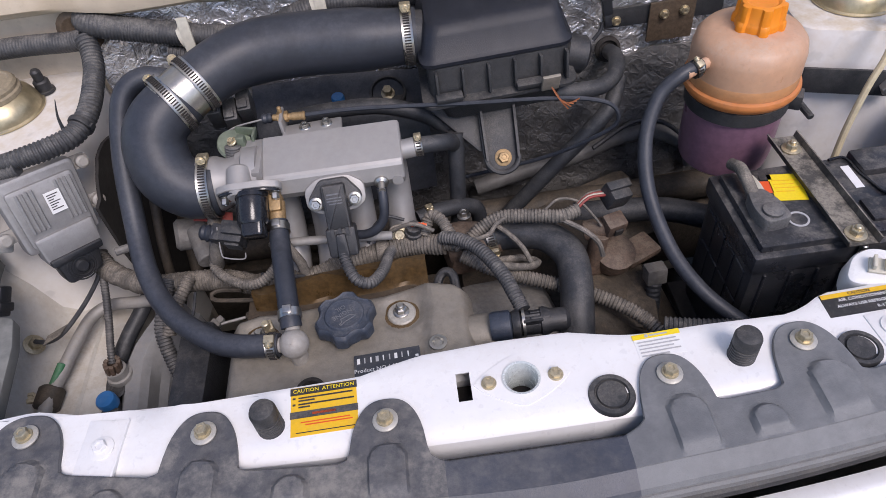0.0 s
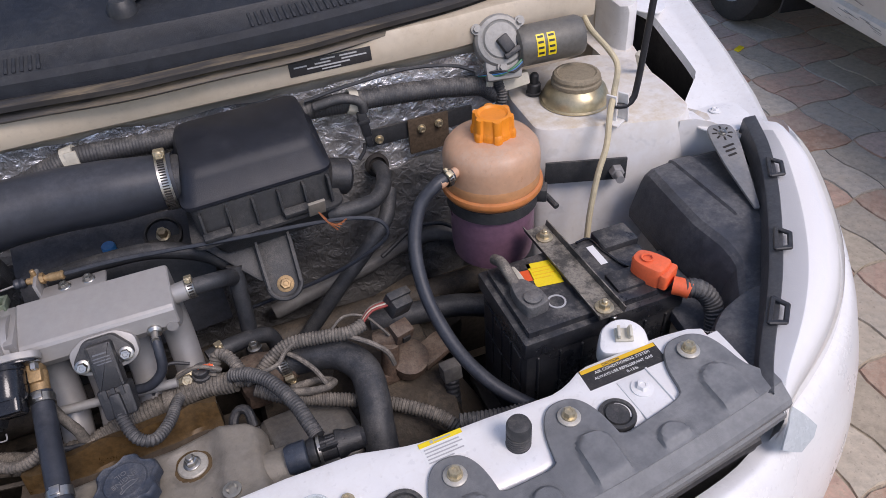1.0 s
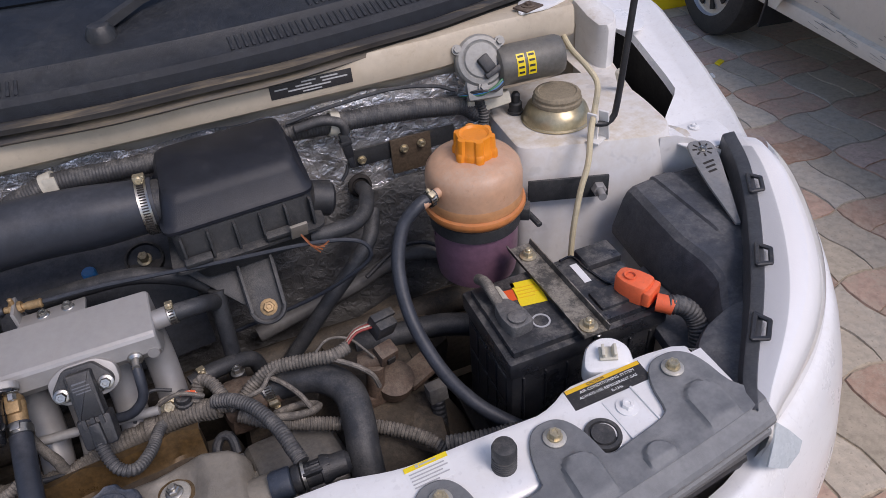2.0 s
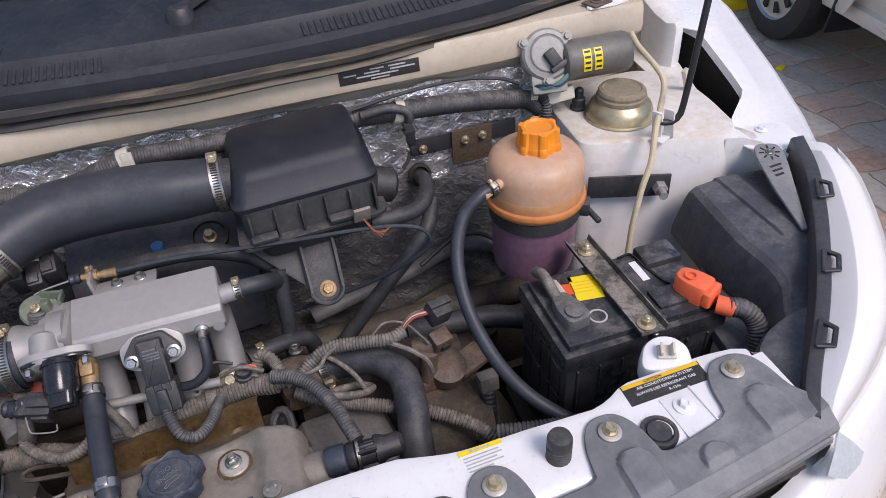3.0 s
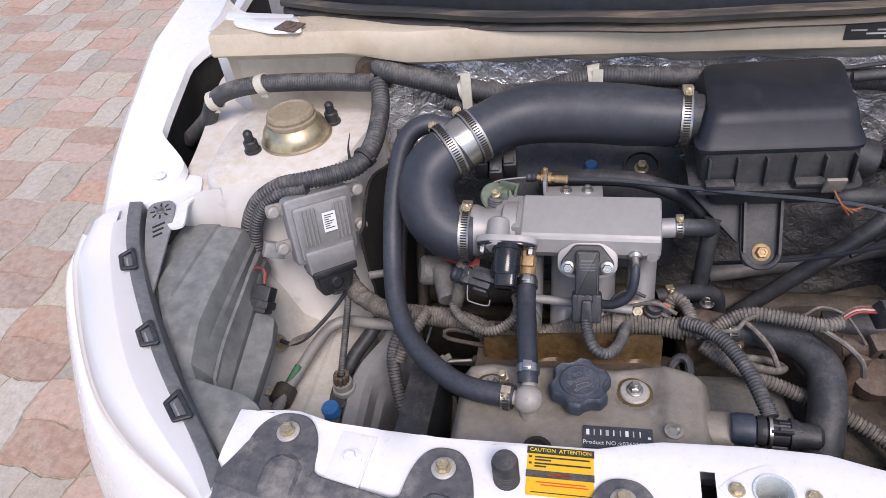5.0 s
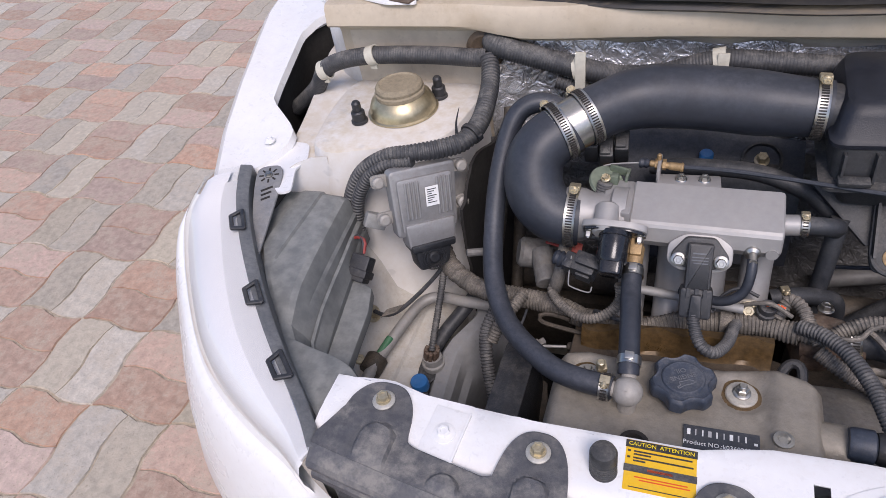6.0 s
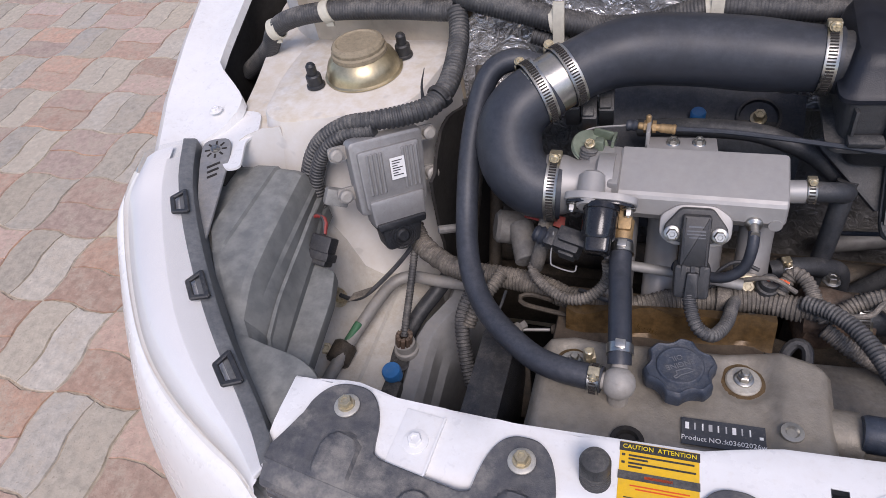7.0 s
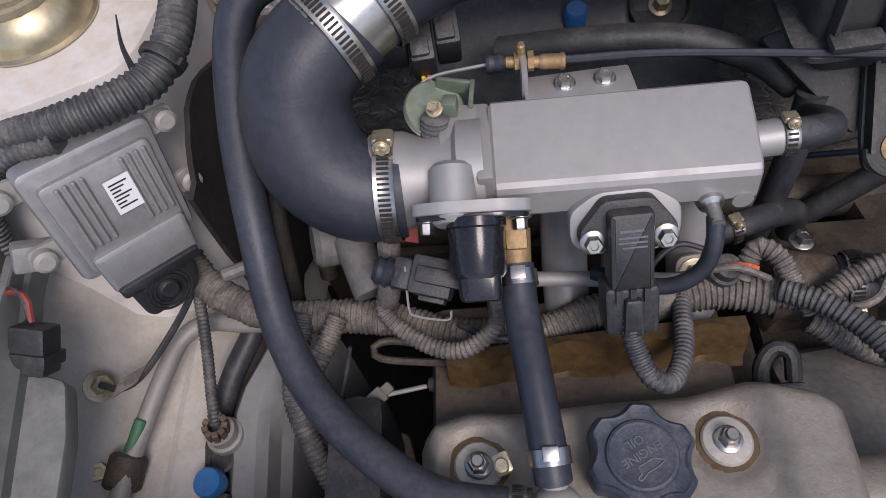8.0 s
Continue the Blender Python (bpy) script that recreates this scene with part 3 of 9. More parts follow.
lock_plate()
# Dark block added under the panel so its openings read as shaded.
bm = bmesh.new()
cuboid(bm, (0.0, 0.500, 0.785), (0.16, 0.05, 0.04), None, 0.003)
part("lock_carrier", bm, DARK, car, "dark block added to shade the panel openings")


def cross_beam():
    bm = bmesh.new()
    rows = []
    for i in range(41):
        x = -0.645 + i * 1.205 / 40
        back = 0.008 * ease(0.365, 0.395, x)
        lift = ease(-0.36, -0.46, x)
        prof = [(1.03, 1.031), (0.985, 1.033), (0.979, 1.032), (0.975, 1.027), (0.972, 1.004), (0.974, 0.995), (0.982, 0.989), (1.0, 0.985), (1.006, 0.97), (1.006, 0.94)]
        up = 0.006 * ease(-0.40, -0.15, x)
        rows.append([(x, y + back, z - 0.006 + up + lift * (0.005 + 0.014 * ease(1.012, 0.985, z))) for y, z in prof])
    loft(bm, rows)
    return part("cowl_beam", thick(bm, -0.0015), CREAM, car, "cream dusty cross beam under the windscreen")


cross_beam()
bm = bmesh.new()
rows = []
for i in range(35):
    x = -0.63 + i * 1.06 / 34
    rows.append([(x, 1.006, 0.985), (x, 1.008, 0.9), (x, 1.0, 0.72), (x, 0.985, 0.60), (x, 1.03, 0.48), (x, 1.05, 0.28)])
loft(bm, rows)
part("firewall", thick(bm, 0.003), CREAM_DIRTY, car, "cream dusty firewall behind the engine")
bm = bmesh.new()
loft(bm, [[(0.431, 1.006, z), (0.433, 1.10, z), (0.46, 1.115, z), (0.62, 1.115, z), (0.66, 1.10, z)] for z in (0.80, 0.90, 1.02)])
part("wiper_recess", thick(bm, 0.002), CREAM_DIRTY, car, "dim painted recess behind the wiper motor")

TOWER = [(0.425, 0.985), (0.418, 0.878), (0.43, 0.866), (0.52, 0.838), (0.60, 0.814), (0.632, 0.835), (0.645, 0.92), (0.645, 1.0), (0.60, 1.04), (0.46, 1.04)]


def strut_tower(s, label):
    bm = bmesh.new()
    plan = TOWER if s > 0 else [(0.432, 0.985), (0.447, 0.885), (0.458, 0.866)] + TOWER[3:]
    top = rounded(plan, [0.02, 0.012, 0.012, 0.05, 0.02, 0.02, 0.03, 0.03, 0.02, 0.02], 3)
    c = Vector((0.53, 0.93))
    rows = []
    for h, grow, fwd in ((0.50, 1.22, 0.05), (0.62, 1.14, 0.035), (0.80, 1.05, 0.012), (0.885, 1.015, 0.003), (0.899, 1.0, 0.0), (0.9035, 0.985, 0.0), (0.905, 0.96, 0.0)):
        rows.append([(s * (c.x + (p[0] - c.x) * grow), c.y + (p[1] - c.y) * grow - fwd * (p[1] < 0.95), h) for p in top])
    loft(bm, rows, close=True, caps=True)
    return part("strut_tower", bm, TOWER_PAINT, car, label)


strut_tower(-1, "white strut tower stained with brown dust")
strut_tower(1, "white strut tower stained with brown dust")


def apron(s):
    bm = bmesh.new()
    rows = []
    for i in range(25):
        y = 0.50 + i * 0.46 / 24
        k = 0.004 * math.sin(y * 40)
        b = 0.03 * ease(0.75, 0.9, y)
        prof = [(0.585, 0.79), (0.57, 0.77 + k * 0.4), (0.552, 0.735), (0.535, 0.69), (0.515, 0.672), (0.49, 0.668), (0.487, 0.664), (0.46, 0.662), (0.425, 0.658), (0.412, 0.65), (0.405, 0.62), (0.40, 0.52), (0.42, 0.40)]
        if s < 0:
            prof = prof[:7] + [(0.466, 0.662), (0.452, 0.655), (0.447, 0.640), (0.445, 0.61), (0.443, 0.52), (0.443, 0.40)]
        w = between(y, [(0.46, 0.47), (0.55, 0.52), (0.64, 0.56), (0.72, 0.60)])
        rows.append([(s * min(x, w - 0.002 * i), y, z) for i, (x, z) in enumerate(prof)])
    loft(bm, rows)
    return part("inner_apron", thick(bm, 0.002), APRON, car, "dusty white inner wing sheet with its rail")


apron(-1)
apron(1)

CREST = [(0.60, 0.655, 0.875), (0.69, 0.70, 0.892), (0.755, 0.735, 0.902), (0.84, 0.768, 0.917), (0.935, 0.79, 0.94), (1.10, 0.826, 0.972), (1.4, 0.845, 1.01), (1.8, 0.85, 1.02)]
LIP = [(0.735, 0.725), (0.765, 0.715), (0.785, 0.688), (0.808, 0.672), (0.84, 0.664), (0.86, 0.668), (0.88, 0.69), (0.91, 0.725), (0.95, 0.732), (1.06, 0.748), (1.10, 0.735), (1.14, 0.70), (1.2, 0.72), (1.8, 0.75)]

SHELF = [(0.815, 0.652), (0.867, 0.680), (0.95, 0.698), (1.09, 0.728), (1.2, 0.73)]


def fender(s):
    # the right wing sits a little lower and further in
    in_, low_ = (0.030, 0.018) if s > 0 else (0.0, 0.0)
    bm = bmesh.new()
    rows = []
    n = 70
    for i in range(n + 1):
        y = 0.735 + (1.75 - 0.735) * (i / n) ** 1.5
        c = between(y, [(p[0], p[1]) for p in CREST])
        z = between(y, [(p[0], p[2]) for p in CREST])
        a = min(between(y, LIP), c - 0.012)
        low = ease(0.74, 0.95, y)
        prof = [(a, z - 0.024), (a + 0.002, z - 0.012), (a + (c - a) * 0.45, z - 0.012), (c - 0.030, z - 0.0105), (c - 0.014, z - 0.0045), (c - 0.004, z - 0.001), (c + 0.006, z - 0.008), (c + 0.018, z - 0.04),
                (c + 0.03, z - 0.05 - 0.07 * low), (c + 0.034 * low, z - 0.06 - 0.19 * low), (c + 0.028 * low, z - 0.07 - 0.43 * low)]
        rows.append([(s * (x - in_), y, h - low_) for x, h in prof])
    loft(bm, rows)
    wing = part("fender", thick(bm, 0.0015), PAINT, car, "white front wing with a folded inner flange")
    bm = bmesh.new()
    hex_bolt(bm, (s * (0.692 - in_ * 0.77), 0.830, 0.9075 - low_), (0, 0, 1), 0.005, 0.005, 1.6)
    part("bolt", bm, PAINT, wing, "white painted flange bolt")
    bm = bmesh.new()
    hex_bolt(bm, (s * (0.745 - in_), 1.15, 0.968 - low_), (0, 0, 1), 0.005, 0.005, 1.6)
    part("bolt", bm, PAINT, wing, "white painted flange bolt")
    if s > 0:
        bm = bmesh.new()
        prism(bm, rounded([(0.640, 0.862), (0.628, 0.838), (0.622, 0.808), (0.634, 0.784), (0.672, 0.776), (0.705, 0.80), (0.712, 0.86), (0.70, 0.90)], [0.02, 0.02, 0.018, 0.018, 0.02, 0.01, 0.01, 0.01], 5), 0.8865, 0.8885, None, 0.0006)
        part("flange_lobe", bm, PAINT, wing, "rounded lobe of the wing flange")
        bm = bmesh.new()
        prism(bm, rounded([(0.690, 1.06), (0.688, 1.12), (0.715, 1.17), (0.745, 1.17), (0.745, 1.06), (0.715, 1.035)], 0.018, 4), 0.944, 0.946, None, 0.0006)
        hex_bolt(bm, (0.714, 1.117, 0.946), (0, 0, 1), 0.0055, 0.006, 1.8)
        part("flange_lobe", bm, PAINT, wing, "rounded lobe of the wing flange")
    # black sheet that paints the deep shade in the gap beside the tower
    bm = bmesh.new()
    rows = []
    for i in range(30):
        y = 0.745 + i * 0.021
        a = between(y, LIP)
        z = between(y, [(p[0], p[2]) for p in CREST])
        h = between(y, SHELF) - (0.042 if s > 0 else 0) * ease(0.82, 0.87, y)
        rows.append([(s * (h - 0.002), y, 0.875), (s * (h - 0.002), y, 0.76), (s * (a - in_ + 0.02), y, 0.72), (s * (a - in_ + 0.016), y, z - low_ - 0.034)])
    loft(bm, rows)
    part("wing_liner", thick(bm, 0.003), DARK, car, "black sheet painting the deep shade under the wing")
    # painted shelf between tower and gap, and the sheet that runs from the tower to the bracket
    bm = bmesh.new()
    rows = []
    for i in range(30):
        y = 0.815 + i * 0.012
        h = between(y, SHELF) - (0.042 if s > 0 else 0) * ease(0.82, 0.87, y)
        z = 0.891 + 0.02 * ease(0.9, 1.15, y)
        rows.append([(s * 0.615, y, z - 0.004), (s * 0.642, y, z - 0.003), (s * (h - 0.003), y, z), (s * h, y, z - 0.003), (s * h, y, z - 0.05)])
    loft(bm, rows)
    part("wing_shelf", thick(bm, 0.0015), TOWER_PAINT, car, "white inner wing shelf beside the tower")
    bm = bmesh.new()
    rows = []
    for x, y, z in ((0.600, 0.816, 0.900), (0.622, 0.812, 0.899), (0.640, 0.802, 0.895), (0.656, 0.785, 0.889), (0.672, 0.765, 0.884)):
        rows.append([(s * x, y, z), (s * (x - 0.002), y - 0.004, z - 0.05), (s * (x - 0.004), y - 0.010, z - 0.16)])
    loft(bm, rows)
    part("wing_sheet", thick(bm, 0.0015), TOWER_PAINT, car, "white inner wing sheet in front of the tower")
    # bracket that joins the wing to the tower
    bm = bmesh.new()
    prism(bm, rounded([(s * 0.645, 0.852), (s * 0.630, 0.812), (s * 0.638, 0.795), (s * 0.620, 0.748), (s * 0.636, 0.741), (s * 0.668, 0.778), (s * (0.705 - in_), 0.79), (s * (0.705 - in_), 0.855)], 0.012, 3), 0.8895 - low_ * 0.6, 0.8925 - low_ * 0.6)
    part("wing_bracket", bm, PAINT, car, "white bracket between wing and tower")
    return wing


fender(-1)
fender(1)


def hinge_corner(s):
    """Painted sheet that closes the corner between beam, wing and windscreen."""
    plan = [(0.640, 1.10), (0.642, 1.06), (0.648, 1.035), (0.662, 1.030), (0.680, 1.048), (0.695, 1.085), (0.705, 1.16)] if s > 0 else [(0.60, 1.012), (0.625, 1.012), (0.65, 1.018), (0.675, 1.035), (0.70, 1.065), (0.715, 1.10), (0.725, 1.16)]
    plan = [p for p in spline([(x, y, 0) for x, y in plan], 0.012)[0]]
    bm = bmesh.new()
    rows = []
    for i, p in enumerate(plan):
        f = i / (len(plan) - 1)
        top = 0.985 + 0.014 * math.sin(f * math.pi) - (0.028 if s > 0 else 0)
        rows.append([(s * p.x, p.y, 0.84), (s * p.x, p.y, 0.92), (s * p.x, p.y + 0.001, top - 0.008), (s * (p.x - 0.002), p.y + 0.004, top), (s * (p.x - 0.006), p.y + 0.030, top + 0.006), (s * (p.x - 0.01), p.y + 0.07, top + 0.022)])
    loft(bm, rows)
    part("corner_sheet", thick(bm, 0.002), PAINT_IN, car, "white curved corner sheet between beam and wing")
    bm = bmesh.new()
    px, py = (0.497, 0.998) if s > 0 else (0.527, 0.983)
    prism(bm, rounded([(s * (px - 0.022), py - 0.013), (s * (px + 0.023), py - 0.013), (s * (px + 0.088), py + 0.015), (s * (px + 0.10), py + 0.04), (s * px, py + 0.03)], 0.010, 3), 1.0345, 1.0375, None, 0.001)
    o = rounded([(s * 0.545, 1.005), (s * 0.60, 1.02), (s * 0.645, 1.03), (s * 0.65, 1.055), (s * 0.60, 1.045), (s * 0.54, 1.035)], 0.006, 3)
    prism(bm, o, 1.030, 1.0335, None, 0.001)
    plate = part("hinge_plate", bm, PAINT, car, "white bonnet hinge plate")
    bm = bmesh.new()
    cuboid(bm, (s * px, py, 1.0385), (0.034, 0.026, 0.0025), pose(0, 0, 0, 0, 0, 20 * s), 0.001)
    part("rusty_pad", bm, RUST, plate, "rusty bolt pad")
    bm = bmesh.new()
    hex_bolt(bm, (s * px, py, 1.0397), (0, 0, 1), 0.0055, 0.005, 1.7)
    part("bolt", bm, RUST, plate, "rusty hinge bolt")


hinge_corner(-1)
hinge_corner(1)


LAMP_OUT = [(0.742, 0.735, 0.885), (0.748, 0.70, 0.865), (0.738, 0.662, 0.835), (0.682, 0.585, 0.816), (0.635, 0.533, 0.806), (0.586, 0.497, 0.80), (0.532, 0.468, 0.797), (0.485, 0.447, 0.795), (0.452, 0.428, 0.792)]
LAMP_IN = [(0.690, 0.775, 0.905), (0.662, 0.715, 0.900), (0.618, 0.648, 0.893), (0.560, 0.575, 0.886), (0.515, 0.525, 0.880), (0.460, 0.470, 0.870), (0.434, 0.438, 0.862)]


def side_scale(s, y=0.5):
    return 1.018 if s < 0 else 0.988 - 0.030 * ease(0.60, 0.72, y)


def bumper():
    bm = bmesh.new()
    half = [(x, y, z - 0.002) for x, y, z in LAMP_OUT] + [(0.40, 0.410, 0.785), (0.3, 0.396, 0.782), (0.15, 0.384, 0.780)]
    top = [(-x * side_scale(-1), y, z) for x, y, z in half] + [(0, 0.380, 0.780)] + [(x * side_scale(1, y), y, z) for x, y, z in reversed(half)]
    top, _ = spline(top, 0.02)
    rows = []
    for out, drop in ((-0.012, 0.004), (0.0, 0.0), (0.006, 0.0015), (0.014, 0.010), (0.028, 0.04), (0.045, 0.09), (0.06, 0.16), (0.066, 0.26), (0.06, 0.38), (0.03, 0.48), (0.0, 0.52)):
        row = []
        for p in top:
            ax = min(1.0, abs(p.x) / 0.75)
            d = Vector((math.copysign(ax ** 1.5, p.x) * 0.9, -(1 - ax * ax * 0.75), 0)).normalized()
            row.append((p.x + d.x * out, p.y + d.y * out, p.z - drop))
        rows.append(row)
    loft(bm, rows)
    part("bumper", thick(bm, 0.003), PAINT, car, "white painted front bumper skin")


bumper()

bm = bmesh.new()
rows = []
for i in range(13):
    x = -0.68 + i * 1.36 / 12
    k = 0.03 * (x / 0.68) ** 2
    rows.append([(x, 1.13 + k, 1.215), (x, 1.02 + k, 1.43), (x, 0.89 + k, 1.68), (x, 0.80 + k * 2, 1.84)])
loft(bm, rows)
part("bonnet", thick(bm, 0.02), PAINT, car, "white bonnet propped open above the bay")
for s in (-1, 1):
    bm = bmesh.new()
    lathe(bm, [(0.17, -0.08), (0.25, -0.085), (0.28, -0.06), (0.28, 0.06), (0.25, 0.085), (0.17, 0.08), (0, 0.06), (0, -0.06), (0.17, -0.08)], at_axis((s * 0.70, 1.16, 0.28), (1, 0, 0)), 32)
    part("wheel", bm, TYRE, car, "black front tyre under the wing")

# ---- plastic cover over the front panel ----
LOBES = [(-0.396, 0.521, 0.033), (-0.250, 0.508, 0.031), (-0.097, 0.500, 0.032), (0.141, 0.505, 0.030), (0.258, 0.515, 0.031), (0.396, 0.529, 0.033)]


def cover_back(x):
    y = between(x, [(-0.443, 0.455), (-0.43, 0.482), (-0.36, 0.464), (-0.29, 0.454), (-0.2, 0.450), (-0.15, 0.447), (-0.07, 0.445), (-0.05, 0.437), (0.09, 0.437), (0.11, 0.446), (0.18, 0.455), (0.3, 0.460), (0.345, 0.468), (0.42, 0.486), (0.445, 0.455)])
    for c, top, w in LOBES:
        d = abs(x - c) / w
        if d < 1.35:
            r = (1 - min(1, d) ** 2.6) ** 0.5 if d < 1 else 0.0
            y = max(y, y + (top - y) * r) + (0.004 * (1 - (d - 1) / 0.35) ** 2 if d >= 1 else 0)
    return y


BOSSES = [(-0.388, 0.032, 0.477), (-0.318, 0.028, 0.446), (-0.248, 0.030, 0.463), (-0.175, 0.028, 0.441), (-0.098, 0.032, 0.458), (0.145, 0.032, 0.463),
          (0.203, 0.028, 0.444), (0.264, 0.034, 0.474), (0.330, 0.030, 0.452), (0.400, 0.036, 0.487)]


def grille_cover():
    rows = []
    n = 435
    for i in range(n + 1):
        x = -0.443 + 0.888 * i / n
        zt = panel_top(x) + 0.006
        b = cover_back(x)
        fold = 0.411 + 0.17 * x * x - 0.003 * ease(0.13, 0.0, abs(x - 0.02))
        b = max(b, fold + 0.006)
        row = [(x, b, zt - 0.005), (x, b, zt - 0.001), (x, b - 0.0015, zt)]
        for k in range(1, 27):
            y = b - 0.0015 + (fold - b) * k / 26
            h = 0
            for cx, w, top in BOSSES:
                # tongues: round at the back, running out at the fold, one flank steeper
                half = w * 0.5
                d = abs(x - cx) if y < top - half else math.hypot(x - cx, y - (top - half))
                h = max(h, ease(half + 0.0015, half - 0.0025, d) * 0.0048)
            row.append((x, y, zt + h * ease(fold - 0.001, fold + 0.008, y)))
        row += [(x, fold - 0.002, zt - 0.001), (x, fold - 0.005, zt - 0.003), (x, fold - 0.016, zt - 0.008), (x, fold - 0.019, zt - 0.012), (x, fold - 0.0185, zt - 0.018), (x, fold - 0.013, zt - 0.019), (x, fold - 0.013, zt - 0.025),
                (x, fold - 0.018, zt - 0.028), (x, fold - 0.019, zt - 0.033), (x, fold - 0.013, zt - 0.039), (x, fold - 0.012, zt - 0.05)]
        rows.append(row)
    t = thing("grille_top_cover", (0, 0.45, 0.83), "dark grey dusty plastic cover bolted along the front panel", "engine bay trim")
    for a, c, material, look_ in ((-0.444, -0.052, COVER_SMEARED, "blue-black plastic with dried grey and brown smears"), (-0.052, 0.0925, COVER_CLEAN, "wiped blue-black centre section"), (0.0925, 0.446, COVER, "grey dusty plastic")):
        bm = bmesh.new()
        some = [row for row in rows if a - 0.0021 < row[0][0] < c]
        loft(bm, some)
        part("cover_section", bm, material, t, look_, sharp=0.5)
    for k in range(2):
        bm = bmesh.new()
        tube(bm, [(x, 0.398 + 0.17 * x * x + 0.006 * k, panel_top(x) - 0.046 - 0.014 * k) for x in (-0.42, -0.2, 0, 0.2, 0.42)], 0.006, 8, 0.03)
        part("slat", bm, PLASTIC, t, "black grille slat")
    bm = bmesh.new()
    cuboid(bm, (0, 0.440, 0.74), (0.86, 0.02, 0.16), None, 0.004)
    part("grille_back", bm, PLASTIC, t, "black grille back")
    return t


grille_cover()


def panel_bolt(c, lean=0):
    t = thing("bolt", c, "yellow zinc flange bolt with a washer on the plastic cover", "bolt", "bolts of the front cover")
    bm = bmesh.new()
    m = at_axis(c)
    lathe(bm, [(0, 0), (0.0108, 0), (0.0108, 0.0012), (0.0085, 0.0025), (0, 0.0025)], m, 24)
    part("washer", bm, WASHER, t)
    bm = bmesh.new()
    hex_bolt(bm, (c[0], c[1], c[2] + 0.002), (0, 0, 1), 0.0058, 0.0075, 1.25)
    part("bolt_head", bm, ZINC, t)
    return t


first = None
for x, y in ((-0.396, 0.5), (-0.249, 0.487), (-0.098, 0.479), (0.142, 0.4845), (0.258, 0.495), (0.395, 0.51)):
    z = panel_top(x) + 0.0065
    if first is None:
        first = panel_bolt((x, y, z))
    else:
        copy_thing(first, pose(x, y, z, 0, 0, 137 * x * 100 % 60))


def stop_rubber(x, y):
    z = panel_top(x)
    t = thing("bonnet_stop", (x, y, z), "black ribbed rubber bonnet stop screwed on the panel", "rubber stop", "bonnet stops")
    bm = bmesh.new()
    prof = [(0, -0.002), (0.0125, -0.002)]
    for i in range(5):
        h = 0.002 + i * 0.0032
        prof += [(0.0115, h), (0.0115, h + 0.0016), (0.0105, h + 0.002), (0.0105, h + 0.003)]
    prof += [(0.0114, 0.019), (0.0114, 0.027), (0.0100, 0.0305), (0.006, 0.032), (0, 0.032)]
    lathe(bm, prof, at_axis((x, y, z)), 24)
    part("stop", bm, PLASTIC_DUSTY, t)


stop_rubber(-0.195, 0.489)
stop_rubber(0.207, 0.494)


def plug(x, y, r):
    z = panel_top(x)
    t = thing("rubber_plug", (x, y, z), "round dark grey rubber plug pressed into the panel", "rubber plug", "panel plugs")
    bm = bmesh.new()
    lathe(bm, [(0, 0.0035), (r * 0.62, 0.0035), (r * 0.66, 0.0015), (r * 0.72, 0.0015), (r * 0.76, 0.0038), (r * 0.95, 0.0038), (r, 0.0015), (r, -0.001), (0, -0.001)], at_axis((x, y, z)), 36)
    part("plug", bm, PLASTIC_DUSTY, t)


plug(0.0915, 0.476, 0.0195)
plug(0.300, 0.481, 0.0175)


def square_plate(x, y, turn, long=0.06):
    z = panel_top(x)
    m = pose(x, y, z, 0, -math.degrees(math.atan(0.24 * x)), turn)
    t = thing("panel_bracket", (x, y, z), "white painted steel tongue with one flange bolt", "bracket", "painted tongues")
    bm = bmesh.new()
    cuboid(bm, (0, 0, 0), (0.034, long, 0.003), m @ Matrix.Translation((0, (0.026 if long > 0.055 else 0.0165) - long / 2, 0.001)), 0.0012)
    cuboid(bm, (0, 0, 0), (0.002, long, 0.005), m @ Matrix.Translation((0.016, (0.026 if long > 0.055 else 0.0165) - long / 2, 0.002)), 0.0008)
    part("tongue", bm, PAINT, t)
    bm = bmesh.new()
    hex_bolt(bm, m @ Vector((0, 0.0, 0.002)), (0, 0, 1), 0.006, 0.006, 1.8)
    part("bolt", bm, PAINT, t, "white painted flange bolt")


square_plate(-0.334, 0.4855, -4)
square_plate(0.3355, 0.4955, 4, 0.05)


# ---- stickers on the panel ----
def sticker(name, cx, cy, w, h, turn, base, label):
    z = panel_top(cx) + 0.0012
    m = pose(cx, cy, z, 0, -math.degrees(math.atan(0.24 * cx)), turn)
    t = thing(name, (cx, cy, z), label, "sticker")
    bm = bmesh.new()
    cuboid(bm, (0, 0, 0), (w, h, 0.0004), m @ Matrix.Translation((0, 0, 0.0002)), 0)
    part("paper", bm, base, t)
    return t, m @ Matrix.Translation((0, 0, 0.0006))


